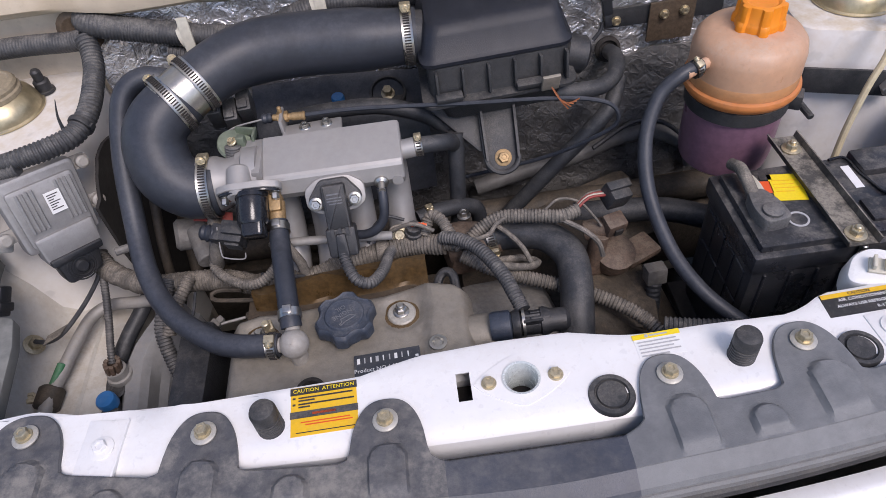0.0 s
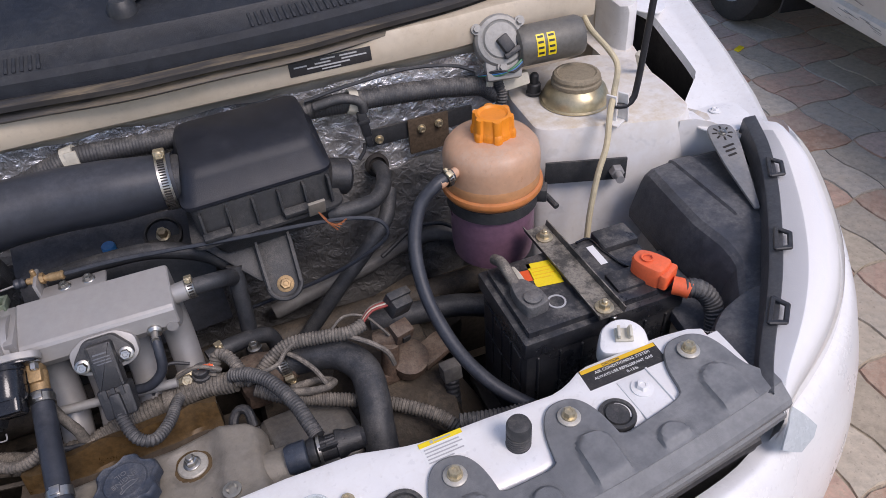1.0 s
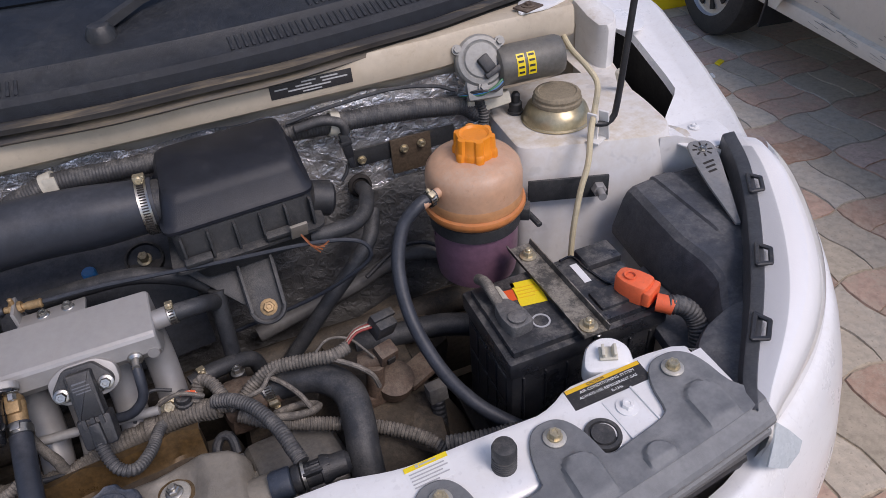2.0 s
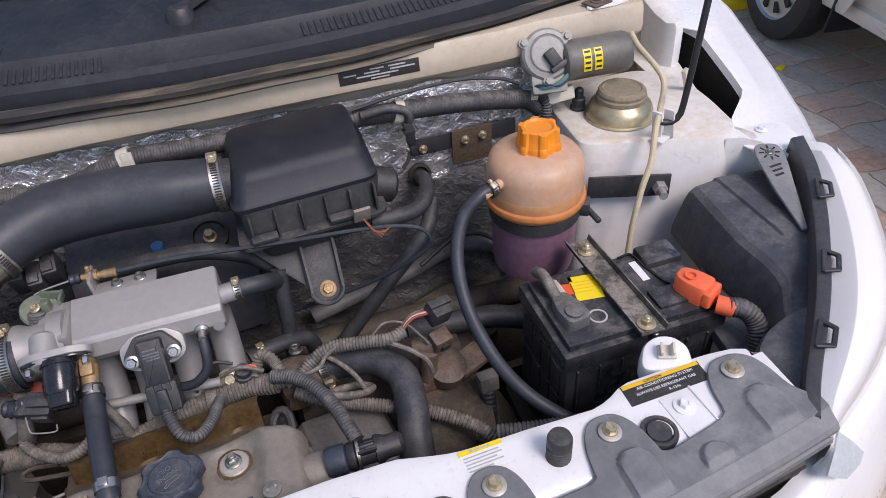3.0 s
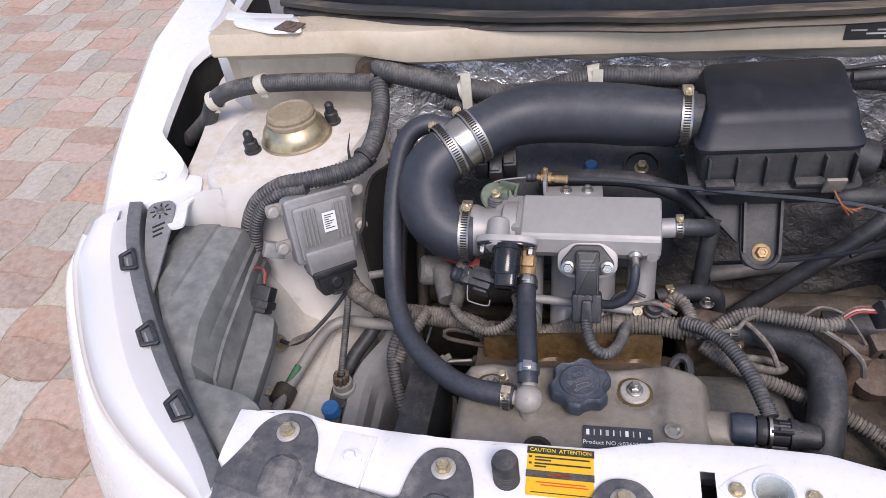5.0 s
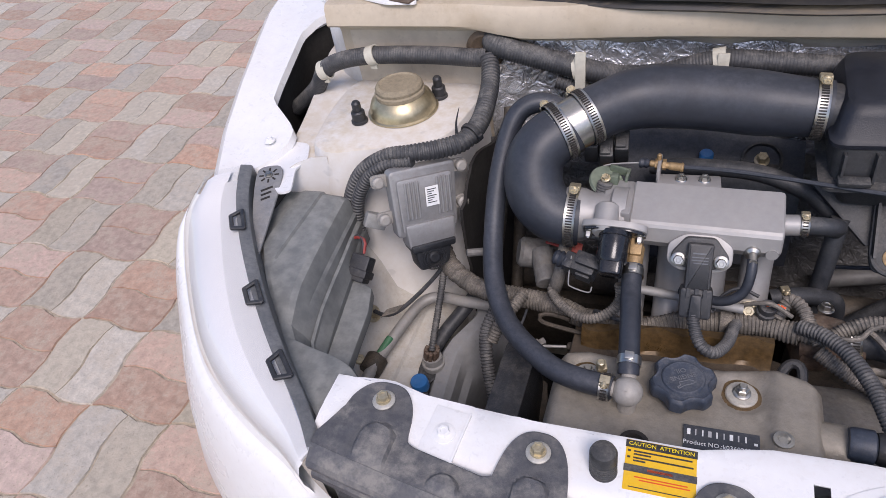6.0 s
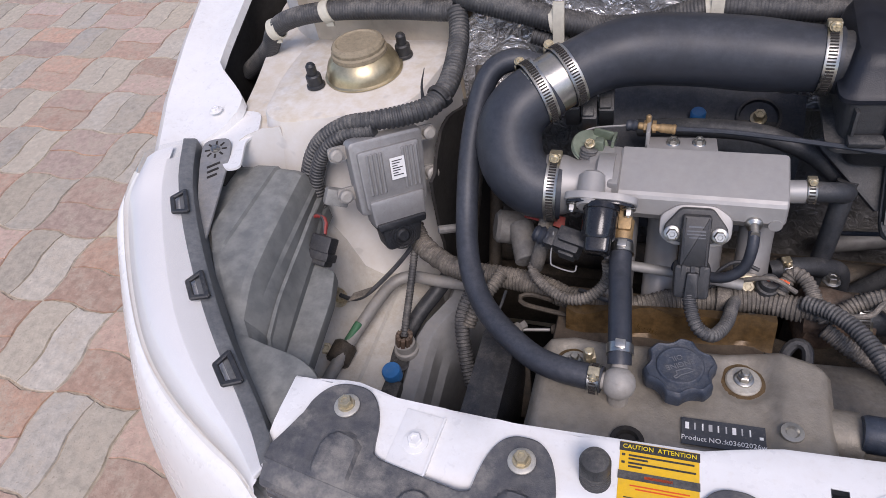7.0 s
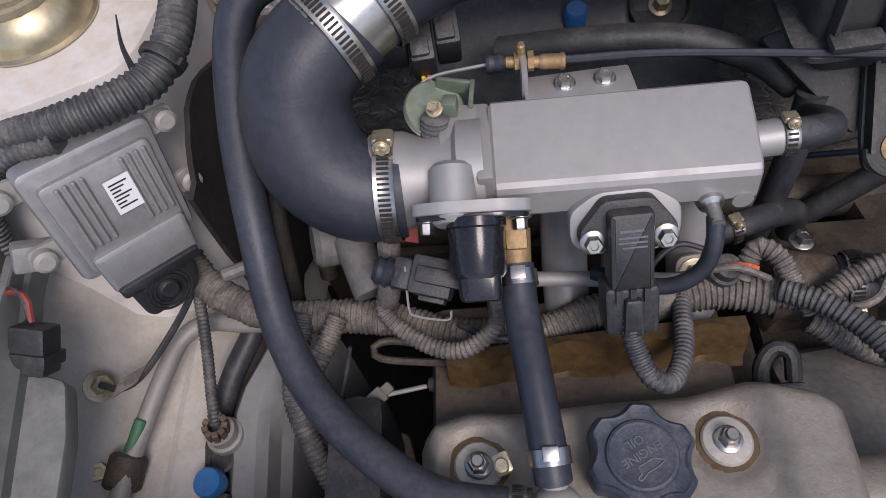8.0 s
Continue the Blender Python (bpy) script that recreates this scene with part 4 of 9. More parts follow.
t, m = sticker("caution_sticker", -0.1505, 0.501, 0.057, 0.047, 2, YELLOW, "yellow caution sticker with worn black bands")
bm = bmesh.new()
bars(bm, m, [(-0.029, 0.029, 0.0195, 0.007)])
part("black_band", bm, BLACK_INK, t)
bm = bmesh.new()
bars(bm, m, [(-0.029, 0.029, -0.0035, 0.0065)])
part("worn_band", bm, PLASTIC_DUSTY, t, "half worn-off black band")
words(t, "CAUTION  ATTENTION", m @ pose(0, 0.0195, 0.0004), 0.0050, LEMON)
bm = bmesh.new()
bars(bm, m, [(-0.027, -0.0245, 0.0128, 0.0018), (-0.022, 0.025, 0.0128, 0.0014), (-0.022, -0.008, 0.0100, 0.0014), (-0.027, -0.0245, 0.0066, 0.0018), (-0.022, 0.026, 0.0066, 0.0014), (-0.022, -0.012, 0.0038, 0.0014), (-0.024, 0.026, -0.0205, 0.0007)])
part("print", bm, BLACK_INK, t)
bm = bmesh.new()
bars(bm, m, [(-0.01, 0.01, -0.0035, 0.0022), (-0.02, 0.022, -0.011, 0.001), (-0.016, 0.024, -0.0135, 0.001)])
part("print", bm, RED_INK, t, "faded red print lines")

t, m = sticker("warning_sticker", 0.1445, 0.517, 0.041, 0.023, 1, WHITE_INK, "small white warning sticker with a yellow head")
bm = bmesh.new()
bars(bm, m @ pose(0, 0, 0.0002), [(-0.021, 0.021, 0.0105, 0.005)])
part("yellow_band", bm, LEMON, t)
bm = bmesh.new()
bars(bm, m @ pose(0, 0, 0.0005), [(-0.006, 0.01, 0.0105, 0.0016), (-0.010, -0.007, 0.0105, 0.003)] + [(-0.018, w, 0.0045 - i * 0.0035, 0.0012) for i, w in enumerate((0.016, 0.018, 0.012, 0.017, 0.006))])
part("print", bm, GREY_INK, t)

t, m = sticker("air_conditioning_sticker", 0.3335, 0.5255, 0.083, 0.024, -1, BLACK_INK, "black and yellow refrigerant caution sticker")
bm = bmesh.new()
bars(bm, m @ pose(0, 0, 0.0002), [(-0.0405, 0.0405, 0.0095, 0.0045)])
part("yellow_band", bm, YELLOW, t)
words(t, "CAUTION", m @ pose(-0.008, 0.0093, 0.0006), 0.0042, BLACK_INK)
words(t, "AIR CONDITIONING SYSTEM", m @ pose(0.002, 0.0040, 0.0004), 0.0046, WHITE_INK)
words(t, "ALWAYS USE REFRIGERANT GAS", m @ pose(0.0, -0.0022, 0.0004), 0.0043, WHITE_INK)
words(t, "R-134a", m @ pose(0.006, -0.0078, 0.0004), 0.0042, WHITE_INK)


# ---- headlamps ----
def headlamp(s):
    A = [spline([(x * side_scale(s, y if line is LAMP_OUT else 0.5), y, z) for x, y, z in line], 0.004)[0] for line in (LAMP_IN, LAMP_OUT)]
    n = 60

    def pick(line, f):
        q = max(0.0, min(1.0, f)) * (len(line) - 1)
        i = min(int(q), len(line) - 2)
        return line[i].lerp(line[i + 1], q - i)

    def at(f, g, depth=0.0):
        p, q = pick(A[0], f), pick(A[1], f)
        v = p.lerp(q, g) + Vector((0.012, -0.014, 0.022)) * math.sin(g * math.pi) * (0.6 + 0.4 * math.sin(f * math.pi))
        v = v - Vector((0.25, -0.3, 0.9)) * depth
        return (s * v.x, v.y, v.z)

    t = thing("headlamp", (s * 0.6, 0.58, 0.7), "clear headlamp with a sky-white painted bezel and dark plastic frame", "headlamp", "headlamps")
    bm = bmesh.new()
    loft(bm, [[at(i / n, g / 12) for g in range(13)] for i in range(n + 1)])
    lens = part("lens", bm, CLEAR, t, "clear plastic lens")
    lens.visible_shadow = False
    bm = bmesh.new()
    loft(bm, [[at(i / n, 0.19 + 0.10 * ease(0.2, 1.0, i / n), 0.007)] + [at(i / n, g, d) for g, d in ((0.42, 0.006), (0.6, 0.006), (0.78, 0.007), (0.80, 0.012), (0.9, 0.016), (0.97, 0.012))] for i in range(n + 1)])
    part("bezel", bm, BEZEL, t, "bezel behind the lens, painted white for the sky it mirrors")
    bm = bmesh.new()
    rows = []
    for i in range(301):
        f = 0.06 + 0.94 * i / 300
        w = 0.19 + 0.10 * ease(0.2, 1.0, f)
        rows.append([at(f, 0.03 + (w - 0.03) * g / 4, 0.003 + (0.0050 if i % 2 else 0)) for g in range(5)])
    loft(bm, rows)
    part("ribbed_strip", bm, RIBS, t, "finely ribbed silver strip", flat=True)
    bm = bmesh.new()
    tube(bm, [at(f, 0.015, 0.002) for f in (0.05, 0.2, 0.4, 0.6, 0.8, 0.98)], 0.0022, 8, 0.01)
    part("bright_edge", bm, REFLECT, t, "thin bright edge")
    if s > 0:
        bm = bmesh.new()
        loft(bm, [[(0.459, 0.434, 0.832), (0.474, 0.428, 0.818), (0.489, 0.422, 0.800)], [(0.450, 0.424, 0.824), (0.465, 0.419, 0.809), (0.482, 0.416, 0.793)], [(0.436, 0.411, 0.806), (0.450, 0.409, 0.797), (0.464, 0.410, 0.787)]])
        part("corner_lens", thick(bm, 0.002), CORNER, t, "milky grey translucent corner of the lamp")
    # black frame with three spring loops
    bm = bmesh.new()
    rows = []
    for i in range(n + 1):
        f = i / n
        p = pick(A[0], f)
        way = (pick(A[0], f + 0.02) - pick(A[0], f - 0.02)).normalized()
        side = way.cross(Vector((0, 0, 1))).normalized()
        side = -side if side.x > 0 else side
        w = 0.010 * (1 - 0.35 * f)
        rows.append([(s * v.x, v.y, v.z) for v in (p - side * 0.003 + Vector((0, 0, -0.004)), p - side * 0.003 + Vector((0, 0, 0.001)), p - side * 0.002 + Vector((0, 0, 0.002)), p + side * w + Vector((0, 0, -0.001)), p + side * (w + 0.002) + Vector((0, 0, -0.003)), p + side * (w + 0.004) - Vector((0, 0, 0.03)))])
    loft(bm, rows)
    rim = part("lamp_frame", bm, FRAME if s > 0 else FRAME_DUSTY, t, "black plastic lamp frame" if s > 0 else "dust-greyed plastic lamp frame")
    for f in (0.26, 0.55, 0.79):
        p = pick(A[0], f)
        way = (pick(A[0], f + 0.03) - pick(A[0], f - 0.03)).normalized()
        side = way.cross(Vector((0, 0, 1))).normalized()
        side = side if side.x > 0 else -side
        bm = bmesh.new()
        q = [p - side * 0.005 + way * 0.016, p + side * 0.009 + way * 0.011, p + side * 0.009 - way * 0.011, p - side * 0.005 - way * 0.016]
        q = [(s * v.x, v.y, v.z + 0.004) for v in q]
        for a0, b0 in zip(q, q[1:] + q[:1]):
            way2 = (Vector(b0) - Vector(a0)).normalized() * 0.0015
            cuboid(bm, (Vector(a0) + Vector(b0)) / 2, ((Vector(b0) - Vector(a0)).length + 0.003, 0.0050, 0.0040), basis((0, 0, 0), way2, (0, 0, 1)) @ pose(0, 0, 0, 90, 0, 0), 0.001, 1)
        part("spring_loop", bm, PLASTIC, rim, "black plastic loop")


# Flat white in place of chrome: the sky's reflection is in the colour.
BEZEL = mat("sky_white_bezel", (0.84, 0.84, 0.85), 0.35, metal=0.0, var=0.02, bump=0.0, coat=0.3)
CORNER = mat("milky_lamp_corner", (0.50, 0.54, 0.55), 0.22, var=0.08, scale=30, bump=0.02, dust=0.15, dust_col=(0.5, 0.48, 0.44))
RIBS = mat("lamp_ribs", (0.80, 0.81, 0.83), 0.35, metal=0.1, var=0.02, bump=0.0)
FRAME = mat("lamp_frame_plastic", (0.052, 0.055, 0.062), 0.45, dust=0.4, dust_col=(0.17, 0.17, 0.165), hard=0.2, var=0.2, scale=14, bump=0.2)
FRAME_DUSTY = mat("dust_greyed_frame_plastic", (0.085, 0.092, 0.10), 0.42, dust=0.7, dust_col=(0.24, 0.245, 0.24), hard=0.1, var=0.15, scale=10, bump=0.15)
headlamp(-1)
headlamp(1)


SHIELDS = {-1: mat("very_dusty_shield_plastic", (0.105, 0.112, 0.112), 0.40, dust=0.8, dust_col=(0.30, 0.305, 0.285), cover=0.45, hard=0.0, var=0.08, scale=3.0, bump=0.12, bump_scale=700, stain=0.35, stain_col=(0.11, 0.10, 0.075), speck=0.12),
           1: mat("shield_plastic", (0.042, 0.046, 0.056), 0.42, dust=0.6, dust_col=(0.18, 0.178, 0.175), var=0.3, scale=12, bump=0.25, bump_scale=700, stain=0.4, stain_col=(0.02, 0.02, 0.024))}


STRAP_GREY = mat("grey_strap_plastic", (0.20, 0.205, 0.21), 0.5, dust=0.5, dust_col=(0.33, 0.31, 0.28), var=0.15, scale=30, bump=0.1)


# ---- black shields between lamp and tower ----
def shield(s):
    t = thing("lamp_back_shield", (s * 0.55, 0.65, 0.75), "black dusty moulded plastic shield behind the headlamp", "plastic shield", "lamp shields")
    k = 1.0
    dx = 0.0 if s < 0 else -0.031
    bm = bmesh.new()
    rows = []
    for i in range(29):
        y = 0.555 + 0.230 * i / 28
        out = between(y, [(0.555, 0.548), (0.60, 0.578), (0.648, 0.612), (0.715, 0.655), (0.785, 0.680)]) - dx * 0.65 + 0.005
        ins = between(y, [(0.555, 0.528), (0.598, 0.553), (0.67, 0.548), (0.74, 0.555), (0.785, 0.560)])
        e = 0.004 * ease(0.780, 0.785, y) + 0.022 * ease(0.63, 0.555, y)
        b = min(0.627, out - 0.008)
        c = min(0.599, b - 0.004)
        h = 0.0034 * ease(0.645, 0.66, y)
        prof = [(out + 0.004, 0.76), (out, 0.857 - e), (out - 0.003, 0.862 - e), (b + 0.002, 0.865 - e), (b, 0.865 + h - e), (c, 0.866 + h - e), (c - 0.002, 0.866 - e),
                (min(ins + 0.012, c - 0.003), 0.863 - e), (ins + 0.004, 0.857 - e), (ins - 0.001, 0.847 - e), (ins - 0.013, 0.803), (ins - 0.012, 0.790)]
        if s < 0:
            # short upright wall, then a ledge with one raised rib that slopes to the lower step
            ins = between(y, [(0.555, 0.522), (0.58, 0.541), (0.67, 0.553), (0.74, 0.560), (0.785, 0.564)])
            edge = between(y, [(0.555, 0.508), (0.70, 0.534), (0.785, 0.554)])
            foot, f = ins - 0.007, 0.5 * e
            low = min(edge, foot - 0.006)
            mid = foot + (low - foot) * 0.42
            r = 0.0022 * ease(0.572, 0.580, y) * ease(0.755, 0.745, y)
            prof = prof[:7] + [(min(ins + 0.010, c - 0.003), 0.8645 - e), (ins + 0.003, 0.861 - e), (ins, 0.856 - e), (foot + 0.002, 0.842 - f), (foot - 0.001, 0.838 - f), (mid + 0.0025, 0.828 - f),
                               (mid + 0.0015, 0.828 + r - f), (mid - 0.0015, 0.826 + r - f), (mid - 0.0025, 0.8245 - f), (low + 0.002, 0.811 - 0.5 * f), (low, 0.807 - 0.5 * f), (low - 0.001, 0.790)]
        rows.append([(s * (x + dx), y, z) for x, z in prof])
    loft(bm, rows, close=True, caps=True)
    part("shield", bm, SHIELDS[s], t, sharp=0.25)
    bm = bmesh.new()
    back = rounded([(s * (x + dx), y) for x, y in ((0.598, 0.795), (0.567, 0.772), (0.552, 0.73), (0.545, 0.690), (0.60, 0.690))], 0.004, 3)
    prism(bm, back, 0.787, 0.8005, None, 0.002)
    front = rounded([(s * (x + dx), y) for x, y in ((0.60, 0.704), (0.543, 0.704), (0.505, 0.692), (0.493, 0.653), (0.481, 0.563), (0.508, 0.560), (0.58, 0.575))], 0.005, 3)
    prism(bm, front, 0.785, 0.799, None, 0.003)
    part("step", bm, SHIELDS[s], t, "lower step of the shield")
    bm = bmesh.new()
    o = rounded([(s * x, y) for x, y in ((0.550, 0.566), (0.51, 0.566), (0.468, 0.552), (0.438, 0.53), (0.440, 0.455), (0.462, 0.448))], 0.012, 3)
    if s < 0:
        o = rounded([(-x, y) for x, y in ((0.556, 0.562), (0.530, 0.562), (0.508, 0.556), (0.472, 0.549), (0.450, 0.540), (0.432, 0.524), (0.438, 0.455), (0.462, 0.448))], 0.010, 3)
    prism(bm, o, 0.70, 0.850, None, 0.007 if s < 0 else 0.010)
    part("lower_shield", bm, SHIELDS[s], t, "lower black shield against the panel")
    # slotted strap from the wing bracket down to the lamp
    u = thing("slotted_strap", (s * 0.66, 0.74, 0.89), "grey slotted steel strap bolted under the wing bracket", "bracket", "lamp straps")
    bm = bmesh.new()
    k = 1.022 if s < 0 else 0.975
    c, tip = Vector((s * k * 0.648, 0.770, 0.896)), Vector((s * k * 0.607, 0.650, 0.872))
    m = basis(c, tip - c, Vector((0, 0, 1)).cross(tip - c))
    prism(bm, rounded([(-0.017, -0.017), (0.016, -0.0175), (0.06, -0.014), (0.13, -0.003), (0.13, 0.003), (0.06, 0.012), (0.016, 0.0175), (-0.017, 0.017)], [0.013, 0.01, 0.01, 0.002, 0.002, 0.01, 0.01, 0.013], 4), -0.002, 0.001, m, 0.0005)
    strap = part("strap", bm, STRAP_GREY, u)
    bm = bmesh.new()
    for k in range(8):
        q = m @ pose(0, 0, 0.0012, 0, 0, 45 * k) @ Matrix.Translation((0.010, 0, 0))
        cuboid(bm, (0, 0, 0), (0.006, 0.0022, 0.0006), q, 0)
    for k in range(3):
        cuboid(bm, (0, 0, 0), (0.003, 0.016 - 0.002 * k, 0.0006), m @ pose(0.024 + 0.008 * k, 0, 0.0012, 0, 0, 20), 0)
    part("slots", bm, DARK, strap, "stamped slots")
    bm = bmesh.new()
    hex_bolt(bm, m @ Vector((0, 0, 0.001)), m.to_3x3() @ Vector((0, 0, 1)), 0.004, 0.005, 1.3)
    part("bolt", bm, STEEL, u)


shield(-1)
shield(1)


# ---- cowl, seal, windscreen ----
def cowl_front(x):
    return 0.955 + 0.30 * x * x


def cowl():
    t = thing("cowl_panel", (0, 1.111, 1.041), "black dusty plastic cowl with slotted vents under the windscreen", "cowl")
    bm = bmesh.new()
    rows = []
    for i in range(61):
        x = -0.65 + i * 1.25 / 60
        f = cowl_front(x)
        prof = [(f + 0.026, 1.037), (f + 0.028, 1.057), (f + 0.036, 1.062), (f + 0.046, 1.057), (f + 0.052, 1.058), (f + 0.075, 1.069), (f + 0.08, 1.075), (f + 0.13, 1.083), (f + 0.20, 1.099), (f + 0.26, 1.109), (f + 0.27, 1.101)]
        rows.append([(x, y, z) for y, z in prof])
    loft(bm, rows)
    part("cowl_plate", thick(bm, -0.002), COWL, t)
    shared = None
    for lo, hi, dy in ((-0.54, -0.13, 0.062), (-0.54, -0.24, 0.098), (0.10, 0.54, 0.062), (0.21, 0.54, 0.098)):
        k = int((hi - lo) / 0.0085)
        z = between(dy, [(0.052, 1.058), (0.075, 1.069), (0.08, 1.075), (0.13, 1.083)])
        slope = 24 if dy < 0.08 else 9
        dark = bmesh.new()
        rows = []
        for i in range(k + 1):
            x = lo + i * (hi - lo) / k
            f = cowl_front(x) + dy
            c, u = math.cos(radians(slope)), math.sin(radians(slope))
            rows.append([(x, f - 0.0105 * c, z - 0.0105 * u + 0.0016), (x, f + 0.0105 * c, z + 0.0105 * u + 0.0016)])
        loft(dark, rows)
        row = part("vent_bed", dark, DARK, t, "dark vent opening")
        for i in range(k):
            x = lo + (i + 0.5) * (hi - lo) / k
            m = pose(x, cowl_front(x) + dy, z, slope, 0, 34 * x)
            if shared is None:
                bm = bmesh.new()
                cuboid(bm, (0, 0, 0.0018), (0.0040, 0.022, 0.0036), None, 0.0008, 1)
                bar = part("louvre", bm, COWL, t)
                shared = bar.data
            else:
                bar = new("louvre", shared)
                bar.parent = t
                bar.matrix_parent_inverse = Matrix.Translation(-Vector(t["base"]))
            bar.matrix_basis = m
    # seal on the front edge
    u = thing("bonnet_seal", (0, 0.97, 1.031), "black rubber bonnet seal with brown dust along it", "rubber seal")
    bm = bmesh.new()
    rows, low = [], []
    for i in range(61):
        x = -0.565 + i * 1.12 / 60
        f = cowl_front(x) + 0.002 * math.sin(x * 31)
        rows.append([(x, y, z) for y, z in [(f + 0.024, 1.0365), (f + 0.024, 1.041), (f + 0.014, 1.047), (f + 0.004, 1.049), (f - 0.004, 1.046), (f - 0.004, 1.04), (f + 0.004, 1.0385), (f + 0.0065, 1.0365)]])
        low.append([(x, y, z) for y, z in [(f + 0.020, 1.0362), (f + 0.0065, 1.0362), (f + 0.002, 1.0345), (f - 0.002, 1.029), (f + 0.004, 1.0245), (f + 0.018, 1.024)]])
    loft(bm, rows, close=True, caps=True)
    part("sealing_lip", bm, SEAL, u)
    bm = bmesh.new()
    loft(bm, low, close=True, caps=True)
    part("clamping_strip", bm, SEAL, u, "brown dusty lower strip of the seal")
    w = thing("windscreen", (0, 1.3, 1.101), "dark windscreen glass above the cowl", "windscreen")
    bm = bmesh.new()
    rows = []
    for i in range(31):
        x = -0.62 + i * 1.24 / 30
        f = cowl_front(x) + 0.215
        rows.append([(x, f, 1.109), (x, f + 0.3, 1.291), (x, f + 0.62, 1.471)])
    loft(bm, rows)
    part("glass", thick(bm, 0.004), WINDOW, w)
    # wiper arm
    p = thing("windscreen_wiper", (-0.02, 1.071, 1.081), "black wiper arm with its pivot cap", "wiper")
    bm = bmesh.new()
    lathe(bm, [(0.0, 0.024), (0.012, 0.023), (0.017, 0.016), (0.019, 0.0), (0.019, -0.015)], at_axis((-0.035, 1.076, 1.075)), 20)
    part("pivot_cap", bm, PLASTIC, p)
    bm = bmesh.new()
    loft(bm, [[(-0.045, 1.066, 1.094), (-0.045, 1.089, 1.094), (-0.04, 1.089, 1.085), (-0.04, 1.066, 1.085)], [(0.02, 1.111, 1.111), (0.02, 1.129, 1.111), (0.02, 1.129, 1.101), (0.02, 1.111, 1.101)],
              [(0.12, 1.146, 1.129), (0.12, 1.159, 1.129), (0.12, 1.159, 1.119), (0.12, 1.146, 1.119)], [(0.42, 1.20, 1.161), (0.42, 1.21, 1.161), (0.42, 1.21, 1.154), (0.42, 1.20, 1.154)]], close=True, caps=True)
    part("arm", bm, PLASTIC, p)


cowl()


# ---- engine ----
def engine():
    t = thing("engine", (-0.14, 0.64, 0.35), "dusty aluminium engine with a cast valve cover", "engine")
    bm = bmesh.new()
    cuboid(bm, (-0.145, 0.655, 0.53), (0.25, 0.20, 0.36), None, 0.02)
    part("engine_block", bm, GRIME, t, "oily dark engine block")
    bm = bmesh.new()
    cuboid(bm, (-0.160, 0.695, 0.728), (0.205, 0.115, 0.052), None, 0.010)
    part("cylinder_head", bm, HEAD_SIDE, t, "oily brown cylinder head")
    bm = bmesh.new()
    cuboid(bm, (0.10, 0.74, 0.58), (0.24, 0.22, 0.24), None, 0.04)
    lathe(bm, [(0, 0.0), (0.10, 0.0), (0.12, 0.03), (0.11, 0.07), (0.05, 0.10), (0, 0.1)], at_axis((0.14, 0.72, 0.60), (0.5, 0.2, 0.6)), 20)
    cuboid(bm, (0.19, 0.86, 0.62), (0.16, 0.12, 0.10), pose(0, 0, 0, 12, 0, 20), 0.02)
    part("gearbox", bm, GRIME, t, "dark grimy gearbox casting")
    bm = bmesh.new()
    cuboid(bm, (0.035, 0.668, 0.694), (0.105, 0.105, 0.062), pose(0, 0, 0, -8, 6, 8), 0.016, 3)
    cuboid(bm, (0.020, 0.640, 0.722), (0.055, 0.020, 0.016), pose(0, 0, 0, -8, 6, 8), 0.005)
    part("bell_housing", bm, DULL_CAST, t, "dusty grey bell housing")
    # valve cover
    bm = bmesh.new()
    o = [(-0.268, 0.545), (-0.014, 0.545), (-0.010, 0.60), (-0.012, 0.662), (-0.060, 0.682), (-0.10, 0.674), (-0.15, 0.676), (-0.20, 0.668), (-0.235, 0.673), (-0.262, 0.661)]
    o = rounded(o, [0.012, 0.012, 0.01, 0.02, 0.02, 0.03, 0.03, 0.03, 0.02, 0.016], 4)
    c = Vector((-0.139, 0.603))
    rows = []
    for h, g in ((0.735, 1.03), (0.742, 1.045), (0.746, 1.045), (0.748, 1.0)):
        rows.append([(c.x + (p[0] - c.x) * g, c.y + (p[1] - c.y) * g, h) for p in o])
    loft(bm, rows, close=True, caps=True)
    # crown: a plain field on the left, a higher land on the right, dished round the two bolts
    bolts = ((-0.083, 0.6355), (-0.231, 0.627))
    back = [(-0.268, 0.644), (-0.258, 0.660), (-0.235, 0.666), (-0.205, 0.664), (-0.15, 0.668), (-0.10, 0.669), (-0.062, 0.677), (-0.026, 0.667), (-0.008, 0.652)]
    rows = []
    for i in range(73):
        x = -0.268 + 0.260 * i / 72
        yb, yf = between(x, back), 0.545
        side = min(1.0, math.sqrt(max(0.0, min(x + 0.2681, -0.0079 - x)) / 0.012))
        land = 0.0075 * ease(-0.066, -0.050, x)
        row = [(x, yf - 0.002, 0.744)]
        for k in range(31):
            f = k / 30
            y = yf + (yb - yf) * f
            rim = min(1.0, math.sqrt(max(0.0, min(y - yf, yb - y)) / 0.010))
            h = 0.7855 + land + 0.0015 * ease(0.59, 0.56, y) * ease(-0.19, -0.17, x)
            for bx, by in bolts:
                d = math.hypot(x - bx, y - by)
                h -= 0.0045 * ease(0.026, 0.017, d) + land * 0.6 * ease(0.04, 0.02, d)
            row.append((x, y, 0.752 + (h - 0.752) * (0.35 + 0.65 * min(side, rim)) if min(side, rim) < 1 else h))
        row.append((x, yb + 0.002, 0.744))
        rows.append(row)
    loft(bm, rows)
    cover = part("valve_cover", bm, HEAD, t, "dusty grey-brown cast valve cover", sharp=0.9)
